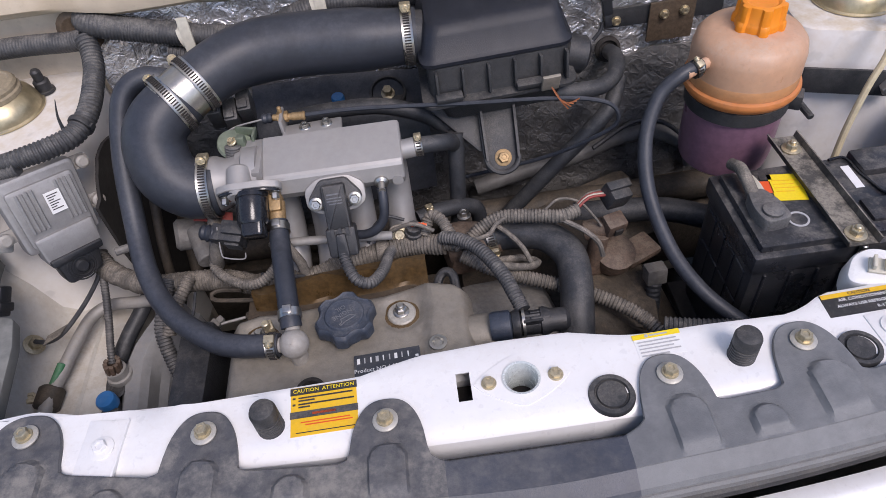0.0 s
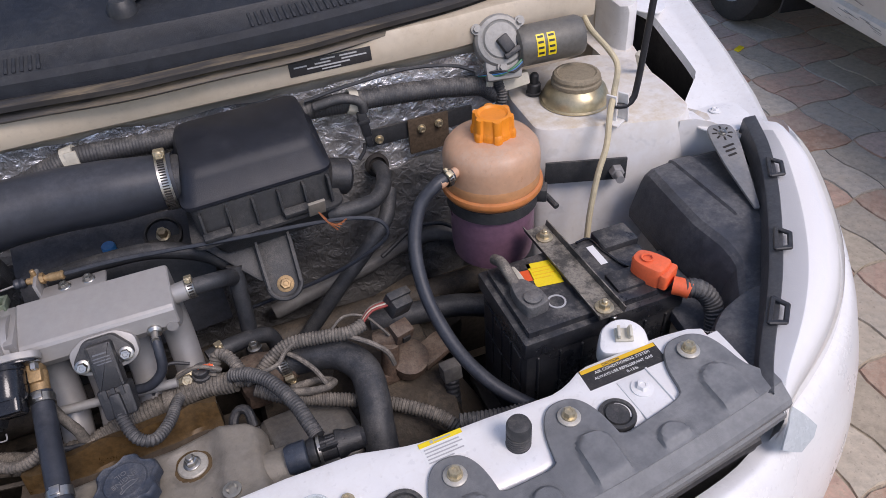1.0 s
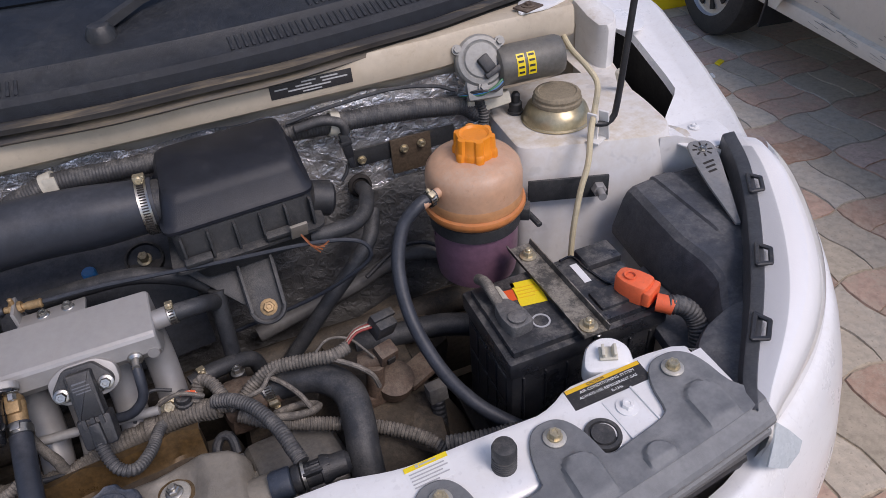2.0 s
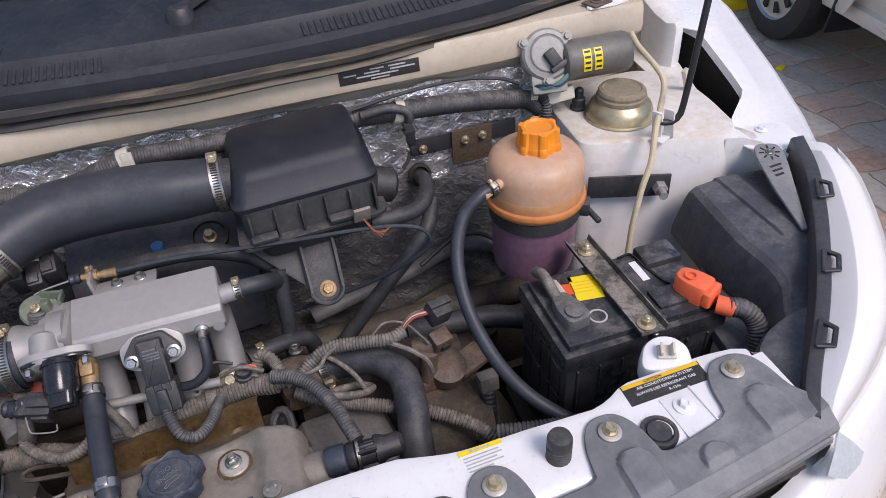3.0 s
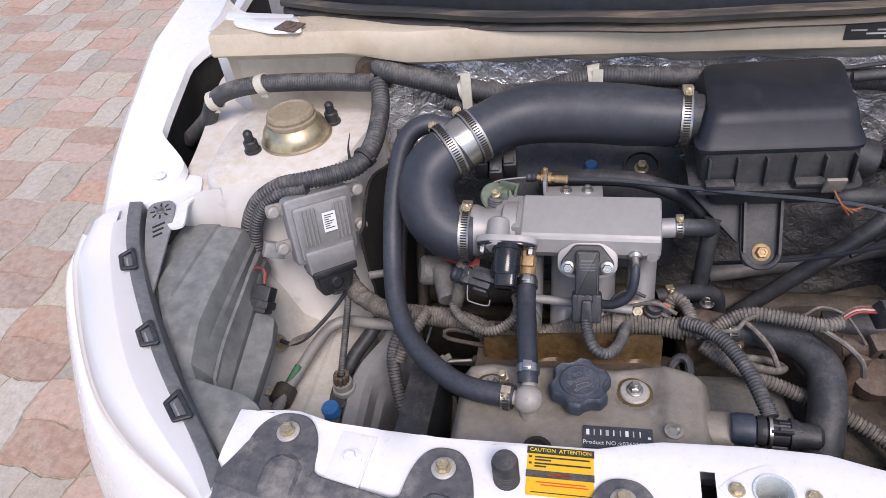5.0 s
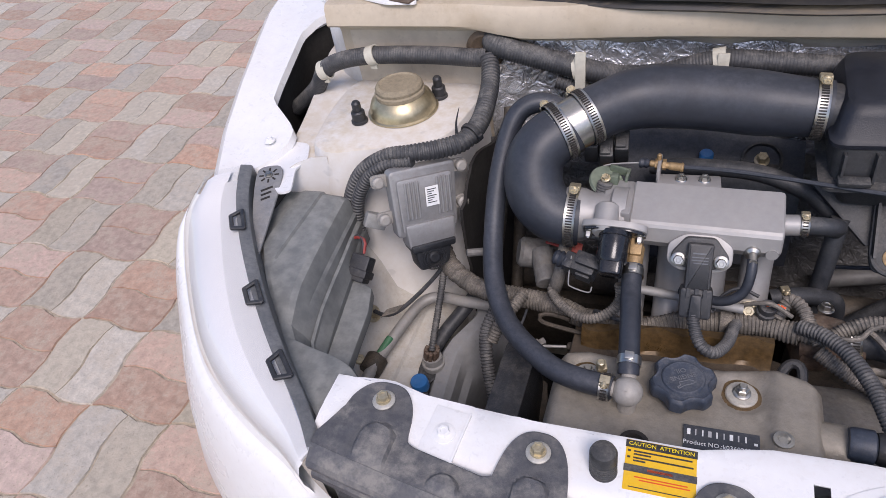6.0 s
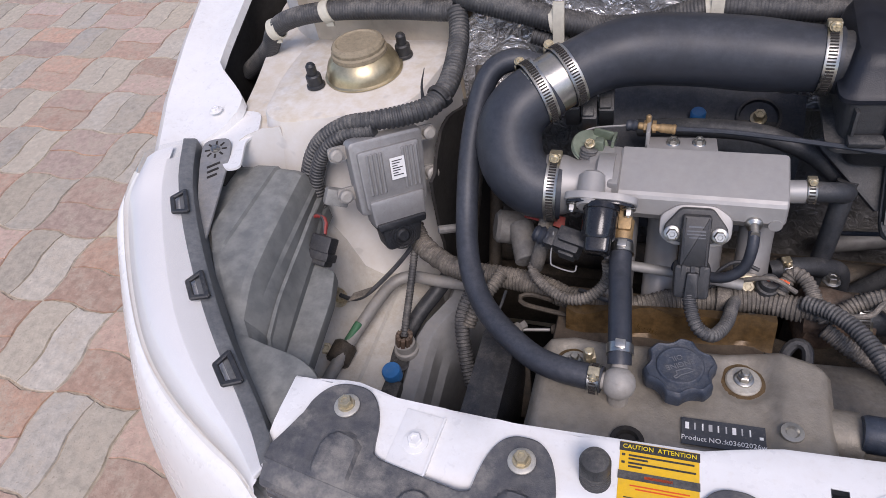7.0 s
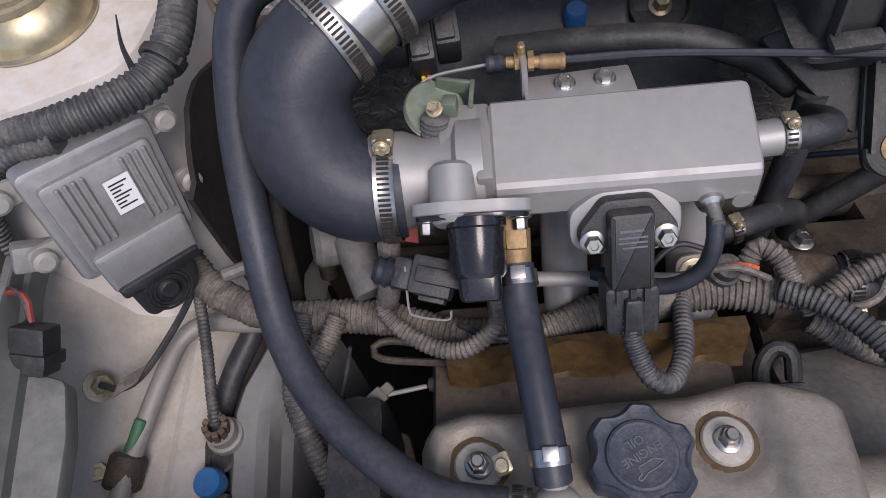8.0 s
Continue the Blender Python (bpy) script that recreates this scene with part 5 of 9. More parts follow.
    for x, y in bolts:
        m = at_axis((x, y, 0.7812))
        bm = bmesh.new()
        lathe(bm, [(0.0150, -0.002), (0.0152, 0.002), (0.0140, 0.0034), (0.0085, 0.0040), (0.0078, 0.0032), (0, 0.0032)], m, 28)
        part("seal_washer", bm, WASHER, cover, "speckled sealing washer")
        bm = bmesh.new()
        lathe(bm, [(0.0148, 0.0008), (0.0185, 0.0006), (0.0192, -0.0004), (0.0148, -0.0006)], m, 30, lambda a, r: r * (1 + 0.05 * math.sin(a * 3 + x * 90) + 0.03 * math.sin(a * 7)) if r > 0.016 else r)
        part("oil_rim", bm, OIL_PLATE, cover, "brown oily dirt round the washer")
        bm = bmesh.new()
        lathe(bm, [(0.0085, 0.003), (0.0085, 0.0055), (0.0070, 0.0065), (0, 0.0065)], m, 20)
        lathe(bm, [(0.0064, 0.0060), (0.0064, 0.0115), (0.0052, 0.0125), (0, 0.0125)], m, 6)
        lathe(bm, [(0.0040, 0.012), (0.0040, 0.0155), (0.0032, 0.0165), (0, 0.0165)], m, 12)
        part("cover_bolt", bm, STEEL, cover, "dull steel bolt")
    # hose clip ear beside the left bolt
    bm = bmesh.new()
    cuboid(bm, (-0.2165, 0.622, 0.806), (0.010, 0.012, 0.014), pose(0, 0, 0, 10, 0, 20), 0.002)
    rod(bm, (-0.2165, 0.618, 0.812), (-0.2165, 0.618, 0.821), 0.0042, 12)
    part("clip_screw", bm, ZINC, cover, "zinc clip screw")
    bm = bmesh.new()
    lathe(bm, [(0.009, 0.0), (0.009, 0.003), (0.0055, 0.0035), (0.004, 0.001), (0, 0.001)], at_axis((-0.048, 0.584, 0.7925)), 20)
    part("cover_screw", bm, STEEL, cover, "small hollow screw")
    # Hole at the cover's front edge, its shade painted as a dark ring.
    bm = bmesh.new()
    lathe(bm, [(0.009, 0.0), (0.0145, 0.001), (0.0145, 0.004), (0.010, 0.005), (0.0085, 0.001), (0, 0.001)], at_axis((-0.176, 0.553, 0.786)), 22)
    part("rubber_ring", bm, DARK, cover, "dark ring painting the shade of a hole")
    # oil filler cap: six broad lobes, scalloped between, a raised disc with print
    bm = bmesh.new()
    m = at_axis((-0.1385, 0.622, 0.786)) @ pose(0, 0, 0, 0, 0, 22)

    def lobed(a, r):
        d = abs((a * 3 / math.pi) % 1.0 - 0.5) * 2
        return r * min(1.0, 0.845 + 0.20 * (d / 0.72) ** 2.2) if r > 0.0215 else r

    lathe(bm, [(0.020, 0.0), (0.020, 0.007), (0.0300, 0.009), (0.0318, 0.011), (0.0318, 0.0215), (0.0305, 0.0245), (0.0285, 0.0262), (0.0268, 0.0252), (0.0205, 0.0252), (0.0195, 0.0268), (0.0180, 0.0272), (0.0165, 0.0266), (0, 0.0266)], m, 120, lobed)
    cap = part("oil_filler_cap", bm, CAP_BLUE, t, "blue-black lobed plastic oil filler cap")
    q = at_axis((-0.1385, 0.622, 0.786 + 0.0268)) @ pose(0, 0, 0, 0, 0, 27)
    words(cap, "ENGINE", q @ pose(0, -0.0005, 0), 0.0072, CAP_TEXT, "raised_lettering", 0.0004)
    words(cap, "OIL", q @ pose(0, -0.0078, 0), 0.0072, CAP_TEXT, "raised_lettering", 0.0004)
    bm = bmesh.new()
    outline = [(-0.0095, 0.0085), (-0.004, 0.0045), (0.006, 0.0045), (0.0065, 0.0085), (0.010, 0.0095), (0.009, 0.0115), (0.003, 0.0095), (-0.003, 0.0095)]
    for p0, p1 in zip(outline, outline[1:] + outline[:1]):
        rod(bm, q @ Vector((*p0, 0.0)), q @ Vector((*p1, 0.0)), 0.0005, 6, 0.0001)
    part("oil_can_symbol", bm, CAP_TEXT, cap, "raised oil can symbol")
    # name plate: maker's name as plain blocks, product number below
    m = pose(-0.1, 0.5735, 0.7895, 0, 0, 2)
    bm = bmesh.new()
    cuboid(bm, (0, 0, 0), (0.066, 0.025, 0.0008), m, 0.0003)
    plate = part("name_plate", bm, PLATE, t, "blue-black name plate with white print")
    for i in range(9):
        bm = bmesh.new()
        x = -0.0285 + i * 0.0062
        cuboid(bm, (0, 0, 0), (0.0012 if i % 3 else 0.0030, 0.0064, 0.0002), m @ Matrix.Translation((x, 0.005, 0.0006)), 0)
        part("printed_block", bm, GREY_INK if i % 2 else WHITE_INK, plate)
    bm = bmesh.new()
    cuboid(bm, (0, 0, 0), (0.003, 0.0025, 0.0002), m @ Matrix.Translation((0.0295, 0.0015, 0.0006)), 0)
    part("printed_mark", bm, WHITE_INK, plate)
    words(plate, "Product NO.:k03602026w", m @ pose(0.0, -0.0065, 0.0006), 0.0062, WHITE_INK)
    # breather elbow with its ball head
    bm = bmesh.new()
    rod(bm, (-0.188, 0.594, 0.775), (-0.188, 0.594, 0.812), 0.009, 16)
    lathe(bm, [(0.0148 * math.sin(math.pi * i / 10), -0.0148 * math.cos(math.pi * i / 10)) for i in range(11)], at_axis((-0.188, 0.594, 0.812)), 22)
    rod(bm, (-0.188, 0.594, 0.812), (-0.222, 0.596, 0.812), 0.0078, 14)
    rod(bm, (-0.188, 0.594, 0.812), (-0.189, 0.625, 0.828), 0.0072, 14)
    lathe(bm, [(0.0016, 0.0), (0.0016, 0.001), (0, 0.001)], at_axis((-0.1885, 0.586, 0.8245), (0, -0.4, 1)), 8)
    part("breather_ball", bm, UNION, t, "dull cast breather union with a ball head")
    # heat plate and manifold
    bm = bmesh.new()
    rows = []
    for i in range(23):
        x = -0.250 + i * 0.0090
        w = 0.0016 * math.sin(x * 62) + 0.001 * math.sin(x * 141)
        d = 0.006 * ease(-0.17, -0.245, x)
        v = 0.010 * ease(-0.25, -0.05, x)
        rows.append([(x, v + 0.684 + w * 0.6, 0.752 - d), (x, v + 0.689 + w, 0.757 - d), (x, v + 0.692 + w, 0.770 - d), (x, v + 0.697 + w * 1.6, 0.784 - d + w), (x, v + 0.707, 0.781 - d)])
    loft(bm, rows)
    part("heat_plate", thick(bm, 0.001), OIL_PLATE, t, "oil-browned sheet metal plate")
    for x in (-0.205, -0.163, -0.12, -0.074):
        bm = bmesh.new()
        tube(bm, [(x, 0.795, 0.865), (x, 0.80, 0.835), (x, 0.792, 0.80), (x, 0.77, 0.765), (x, 0.735, 0.74)], 0.0165, 14, 0.012)
        part("intake_runner", bm, ALU, t, "cast aluminium intake runner")
    bm = bmesh.new()
    tube(bm, [(-0.040, 0.676, 0.742), (-0.042, 0.690, 0.756), (-0.034, 0.700, 0.764), (-0.024, 0.696, 0.764), (-0.022, 0.682, 0.752)], 0.0055, 10, 0.004)
    cuboid(bm, (-0.032, 0.680, 0.738), (0.034, 0.010, 0.03), pose(0, 0, 0, 20, 0, 0), 0.003)
    part("lifting_hook", bm, PLASTIC, t, "black steel lifting hook")
    # thermostat housing
    bm = bmesh.new()
    lathe(bm, [(0, -0.025), (0.024, -0.025), (0.026, -0.01), (0.022, 0.012), (0.0185, 0.02), (0.0185, 0.036), (0, 0.036)], at_axis((0.004, 0.748, 0.758), (1, -0.12, 0.15)), 22)
    cuboid(bm, (-0.008, 0.752, 0.745), (0.04, 0.05, 0.05), pose(0, 0, 0, 0, 10, 12), 0.012)
    part("thermostat_housing", bm, RUST, t, "reddish rusty thermostat housing")
    bm = bmesh.new()
    hex_bolt(bm, (0.0, 0.772, 0.778), (0, 0.1, 1), 0.006, 0.008, 1.4)
    part("bolt", bm, STEEL, t)
    # distributor end on the right
    bm = bmesh.new()
    lathe(bm, [(0, 0), (0.022, 0), (0.024, 0.008), (0.024, 0.03), (0.018, 0.034), (0.018, 0.05), (0, 0.05)], at_axis((-0.022, 0.604, 0.765), (1, 0, 0)), 22)
    part("camshaft_end", bm, HEAD, t, "dusty camshaft end housing")
    # rusty mounts seen between the hoses
    bm = bmesh.new()
    lathe(bm, [(0, 0), (0.022, 0), (0.024, 0.006), (0.024, 0.022), (0.012, 0.026), (0, 0.026)], at_axis((0.168, 0.72, 0.722), (0.1, -0.3, 1)), 20)
    cuboid(bm, (0.137, 0.712, 0.725), (0.07, 0.022, 0.018), pose(0, 0, 0, 0, 10, 12), 0.006)
    cuboid(bm, (0.205, 0.735, 0.715), (0.05, 0.035, 0.012), pose(0, 0, 0, 5, 0, 25), 0.006)
    part("gear_lever_bracket", bm, RUST, t, "rusty brown bracket on the gearbox")
    bm = bmesh.new()
    lathe(bm, [(0, 0), (0.017, 0), (0.017, 0.006), (0.0145, 0.008), (0.0145, 0.013), (0.017, 0.015), (0.017, 0.02), (0.0145, 0.022), (0.0145, 0.03), (0.012, 0.034), (0, 0.034)], at_axis((0.135, 0.70, 0.68)), 20)
    rod(bm, (0.135, 0.70, 0.60), (0.135, 0.70, 0.70), 0.012, 14)
    part("rubber_boot", bm, HOSE, t, "small ribbed rubber boot")
    bm = bmesh.new()
    rod(bm, (0.165, 0.655, 0.645), (0.158, 0.665, 0.70), 0.010, 14)
    cuboid(bm, (0.16, 0.675, 0.67), (0.03, 0.02, 0.05), pose(0, 0, 0, 20, 0, 15), 0.006)
    hex_bolt(bm, (0.150, 0.668, 0.70), (0, -0.1, 1), 0.007, 0.01, 1.3)
    part("clutch_lever", bm, RUST, t, "grimy lever with a bolt")
    # pulleys and belt cover at the left end
    bm = bmesh.new()
    cuboid(bm, (-0.315, 0.615, 0.58), (0.045, 0.15, 0.36), None, 0.02)
    part("belt_cover", bm, PLASTIC, t, "black timing belt cover")
    bm = bmesh.new()
    tube(bm, [(-0.268, 0.720, 0.760), (-0.290, 0.724, 0.760), (-0.302, 0.722, 0.760), (-0.304, 0.716, 0.759), (-0.296, 0.711, 0.758), (-0.268, 0.708, 0.756), (-0.230, 0.706, 0.752)], 0.0028, 8)
    part("lifting_eye", bm, GRIME, t, "grimy bracket with an open eye")
    bm = bmesh.new()
    rod(bm, (-0.345, 0.79, 0.795), (-0.31, 0.80, 0.785), 0.019, 20, 0.004)
    rod(bm, (-0.315, 0.79, 0.80), (-0.30, 0.75, 0.785), 0.014, 16)
    rod(bm, (-0.37, 0.77, 0.81), (-0.40, 0.755, 0.815), 0.005, 10)
    part("alternator_end", bm, DULL_CAST, t, "dull aluminium accessory housing under the elbow")
    return t


OIL_PLATE = mat("oil_browned_plate", (0.115, 0.068, 0.026), 0.32, metal=0.3, dust=0.35, dust_col=(0.17, 0.135, 0.09), var=0.4, scale=24, bump=0.12, bump_scale=150, stain=0.6, stain_col=(0.10, 0.06, 0.025))
DULL_CAST = mat("dull_dark_casting", (0.17, 0.165, 0.155), 0.6, metal=0.2, dust=0.5, dust_col=(0.24, 0.21, 0.17), var=0.25, scale=30, bump=0.3)
HEAD_SIDE = mat("oily_head_casting", (0.085, 0.062, 0.042), 0.5, metal=0.2, dust=0.45, dust_col=(0.15, 0.12, 0.085), var=0.35, scale=26, bump=0.3, stain=0.6, stain_col=(0.06, 0.045, 0.03))
CAP_TEXT = mat("dusty_raised_text", (0.10, 0.11, 0.125), 0.6, dust=0.5, dust_col=(0.26, 0.25, 0.24), var=0.2, bump=0.0)
engine()


def plenum():
    t = thing("intake_plenum", (-0.135, 0.78, 0.85), "cast aluminium intake plenum with a throttle body", "intake plenum")
    bm = bmesh.new()
    prof = [(0.812, 0.872), (0.8115, 0.898), (0.8095, 0.9025), (0.8065, 0.9045), (0.786, 0.9000), (0.7575, 0.8910), (0.7545, 0.8890), (0.7525, 0.8860), (0.7495, 0.870), (0.757, 0.858), (0.775, 0.851), (0.80, 0.851), (0.811, 0.858)]
    rows = []
    for x, g in ((-0.210, 0.93), (-0.208, 1.0), (-0.064, 1.0), (-0.061, 0.98), (-0.0595, 0.92)):
        rows.append([(x, 0.782 + (y - 0.782) * g, 0.876 + (z - 0.876) * g) for y, z in prof])
    loft(bm, rows, close=True, caps=True)
    part("plenum_box", bm, ALU, t, "smooth grey cast plenum box", sharp=0.22)
    bm = bmesh.new()
    rod(bm, (-0.062, 0.779, 0.884), (-0.044, 0.779, 0.886), 0.0108, 18)
    part("outlet_stub", bm, ALU, t)
    clamp(t, (-0.041, 0.779, 0.886), (1, 0.02, 0.03), 0.0100, 0.008, 75)
    # throttle body
    bm = bmesh.new()
    lathe(bm, [(0, 0), (0.030, 0), (0.031, 0.004), (0.030, 0.02), (0.026, 0.03), (0.029, 0.05), (0.034, 0.053), (0.034, 0.068), (0, 0.068)], at_axis((-0.282, 0.780, 0.872), (1, 0, 0.02)), 28)
    cuboid(bm, (-0.228, 0.795, 0.889), (0.026, 0.036, 0.024), None, 0.004, 3)
    rod(bm, (-0.233, 0.768, 0.898), (-0.233, 0.735, 0.885), 0.0135, 18, 0.003)
    cuboid(bm, (-0.214, 0.783, 0.873), (0.010, 0.058, 0.056), None, 0.003)
    part("throttle_body", bm, ALU, t, "cast throttle body")
    # idle valve: flange, motor and plug
    m = basis((-0.223, 0.742, 0.886), (1, -0.02, 0), (0, -0.5, 0.85))
    bm = bmesh.new()
    prism(bm, rounded([(-0.034, -0.006), (-0.020, -0.018), (0.02, -0.018), (0.034, -0.006), (0.034, 0.008), (0.018, 0.016), (-0.018, 0.016), (-0.034, 0.008)], 0.005, 3), -0.006, 0.001, m, 0.0012)
    part("casting_flange", bm, ALU, t, "pale cast flange")
    bm = bmesh.new()
    prism(bm, rounded([(-0.032, -0.006), (-0.019, -0.017), (0.019, -0.017), (0.032, -0.006), (0.032, 0.007), (0.017, 0.014), (-0.017, 0.014), (-0.032, 0.007)], 0.005, 3), 0.0012, 0.004, m, 0.001)
    part("valve_flange", bm, GLOSS, t)
    bm = bmesh.new()
    out = m.to_3x3() @ Vector((0, 0, 1))
    o = Vector((-0.223, 0.742, 0.886))
    lathe(bm, [(0, 0), (0.0172, 0), (0.0172, 0.005), (0.0162, 0.006), (0.0160, 0.031), (0.0145, 0.034), (0, 0.034)], at_axis(o + out * 0.003 + Vector((0.002, 0, 0)), out), 30)
    prism(bm, rounded([(-0.011, -0.010), (0.013, -0.010), (0.013, 0.012), (-0.011, 0.012)], 0.006, 4), 0.030, 0.050, m @ pose(0.002, 0, 0), 0.003)
    part("idle_valve", bm, GLOSS, t, "glossy black idle valve motor")
    bm = bmesh.new()
    q = pose(-0.250, 0.7245, 0.846, 24, 6, -14)
    cuboid(bm, (0, 0, 0), (0.026, 0.024, 0.024), q, 0.003)
    cuboid(bm, (0, 0, 0), (0.014, 0.020, 0.019), q @ pose(-0.018, -0.001, -0.003), 0.004)
    cuboid(bm, (0, 0, 0), (0.030, 0.010, 0.009), q @ pose(0.006, 0.0, 0.013), 0.002)
    boot = bmesh.new()
    lathe(boot, [(0, 0), (0.009, 0), (0.010, 0.003), (0.008, 0.005), (0.010, 0.008), (0.008, 0.011), (0.009, 0.014), (0.006, 0.017), (0, 0.017)], q @ pose(-0.021, -0.002, -0.003, 0, -80, 0), 16)
    part("plug_boot", boot, RUBBER, t, "wrinkled black rubber boot")
    latch = bmesh.new()
    cuboid(latch, (0, 0, 0), (0.016, 0.003, 0.016), q @ pose(0.002, -0.0135, -0.001), 0.001)
    part("plug_latch", latch, PLASTIC_DUSTY, t)
    part("valve_plug", bm, PLASTIC, t, "black wiring plug")
    bm = bmesh.new()
    tube(bm, [(-0.266, 0.728, 0.856), (-0.267, 0.712, 0.832), (-0.263, 0.709, 0.827), (-0.244, 0.706, 0.825), (-0.241, 0.709, 0.831)], 0.0008, 6, 0.002)
    part("wire_clip", bm, PIPE, t, "bent wire clip")
    for dx in (-0.026, 0.027):
        bm = bmesh.new()
        c = m @ Vector((dx, 0.0, 0.003))
        hex_bolt(bm, c, out, 0.0042, 0.008, 1.5)
        part("bolt", bm, STEEL, t, "bright steel flange bolt")
    # brass elbow for the breather
    bm = bmesh.new()
    rod(bm, (-0.199, 0.742, 0.868), (-0.200, 0.716, 0.851), 0.0088, 14)
    cuboid(bm, (-0.199, 0.738, 0.868), (0.013, 0.02, 0.02), pose(0, 0, 0, 30, 0, 0), 0.003)
    part("brass_elbow", bm, BRASS, t, "brass breather elbow")
    # pressure sensor
    bm = bmesh.new()
    m = basis((-0.136, 0.742, 0.868), (1, 0.03, 0), (0, 0.55, 0.83))
    prism(bm, rounded([(-0.032, -0.012), (-0.020, -0.02), (0.02, -0.02), (0.032, -0.012), (0.032, 0.008), (0.016, 0.019), (-0.016, 0.019), (-0.032, 0.008)], 0.006, 3), -0.010, 0.003, m, 0.0015)
    part("sensor_boss", bm, ALU, t)
    bm = bmesh.new()
    prism(bm, rounded([(-0.028, -0.01), (-0.012, -0.016), (0.012, -0.016), (0.028, -0.01), (0.028, -0.001), (0.014, 0.017), (-0.014, 0.017), (-0.028, -0.001)], 0.004, 3), 0.0032, 0.012, m, 0.002)
    prism(bm, rounded([(-0.0125, -0.036), (0.0125, -0.036), (0.0125, 0.012), (-0.0125, 0.012)], 0.003, 3), 0.004, 0.022, m, 0.003)
    sensor = part("pressure_sensor", bm, PLASTIC, t, "black pressure sensor")
    bm = bmesh.new()
    prism(bm, rounded([(-0.0155, -0.066), (0.0155, -0.066), (0.016, -0.034), (-0.016, -0.034)], 0.004, 3), 0.0, 0.021, m, 0.003)
    prism(bm, rounded([(-0.006, -0.064), (0.006, -0.064), (0.005, -0.04), (-0.005, -0.04)], 0.002, 2), 0.02, 0.026, m, 0.0015)
    for k in (-0.008, 0, 0.008):
        prism(bm, [(k - 0.0018, -0.043), (k + 0.0018, -0.043), (k + 0.0018, -0.034), (k - 0.0018, -0.034)], 0.02, 0.0235, m)
    part("sensor_plug", bm, PLASTIC, sensor, "black wiring plug")
    bm = bmesh.new()
    bars(bm, m @ pose(0, 0, 0.0223), [(-0.007, 0.006, 0.002, 0.0016), (-0.008, 0.008, -0.002, 0.0012), (-0.008, 0.008, -0.005, 0.0012), (-0.006, 0.008, -0.008, 0.0012)])
    part("print", bm, CAP_TEXT, sensor, "faint grey printed lines")
    out = m.to_3x3() @ Vector((0, 0, 1))
    for dx in (-0.0205, 0.0205):
        bm = bmesh.new()
        hex_bolt(bm, m @ Vector((dx, -0.007, 0.012)), out, 0.0052, 0.007, 1.45)
        part("bolt", bm, STEEL, t, "bright steel flange bolt")
    # vacuum nipple and its bent hose
    bm = bmesh.new()
    lathe(bm, [(0, 0), (0.0085, 0), (0.0075, 0.005), (0.0045, 0.007), (0.0038, 0.02), (0, 0.02)], at_axis((-0.086, 0.752, 0.868), (0.02, -0.85, 0.1)), 14)
    part("vacuum_nipple", bm, STEEL, t)
    bm = bmesh.new()
    lathe(bm, [(0.006, 0), (0.006, 0.003), (0, 0.003)], at_axis((-0.068, 0.7515, 0.868), (0.02, -0.9, 0.1)), 14)
    part("core_plug", bm, ALU, t)
    # cable bracket behind
    bm = bmesh.new()
    cuboid(bm, (-0.155, 0.819, 0.8995), (0.066, 0.026, 0.005), pose(0, 0, 0, -8, 0, 3), 0.002)
    cuboid(bm, (-0.187, 0.829, 0.906), (0.004, 0.03, 0.022), None, 0.0015)
    part("cable_bracket", bm, ALU, t)
    for x in (-0.163, -0.139):
        bm = bmesh.new()
        hex_bolt(bm, (x, 0.8195 + 0.06 * (x + 0.163), 0.902), (0, -0.1, 1), 0.0048, 0.006, 1.35)
        part("bolt", bm, STEEL, t)
    bm = bmesh.new()
    rod(bm, (-0.198, 0.833, 0.911), (-0.176, 0.832, 0.910), 0.0036, 12)
    for x in (-0.192, -0.184):
        lathe(bm, [(0, 0), (0.0062, 0), (0.0062, 0.0036), (0, 0.0036)], at_axis((x, 0.8325, 0.9108), (1, 0, 0)), 6)
    lathe(bm, [(0, 0), (0.0040, 0), (0.0046, 0.002), (0.0046, 0.012), (0.0052, 0.013), (0.0052, 0.0145), (0.0040, 0.0155), (0, 0.0155)], at_axis((-0.177, 0.832, 0.910), (1, -0.03, -0.05)), 16)
    rod(bm, (-0.188, 0.833, 0.914), (-0.188, 0.833, 0.924), 0.0026, 8)
    part("cable_adjuster", bm, BRASS, t, "brass cable adjuster with lock nuts")
    bm = bmesh.new()
    lathe(bm, [(0, 0), (0.0052, 0), (0.0060, 0.002), (0.0050, 0.005), (0.0060, 0.008), (0.0045, 0.011), (0, 0.011)], at_axis((-0.209, 0.833, 0.911), (1, 0, 0)), 16)
    part("cable_boot", bm, RUBBER, t, "small black rubber boot")
    # throttle quadrant and spring
    bm = bmesh.new()
    m = at_axis((-0.243, 0.813, 0.895), (0.30, -0.30, 0.90))
    lathe(bm, [(0.004, 0), (0.0180, 0), (0.0190, 0.001), (0.0172, 0.002), (0.0172, 0.0035), (0.0190, 0.0045), (0.0180, 0.0055), (0.004, 0.0055)], m, 36)
    part("throttle_quadrant", bm, QUAD, t, "greenish zinc throttle quadrant")
    bm = bmesh.new()
    cuboid(bm, (-0.229, 0.824, 0.905), (0.022, 0.003, 0.010), pose(0, 0, 0, 0, 6, -10), 0.001)
    cuboid(bm, (-0.219, 0.816, 0.904), (0.003, 0.017, 0.010), pose(0, 0, 0, 0, 6, -6), 0.001)
    cuboid(bm, (-0.232, 0.806, 0.906), (0.009, 0.009, 0.012), pose(0, 0, 0, 0, 0, -8), 0.0015)
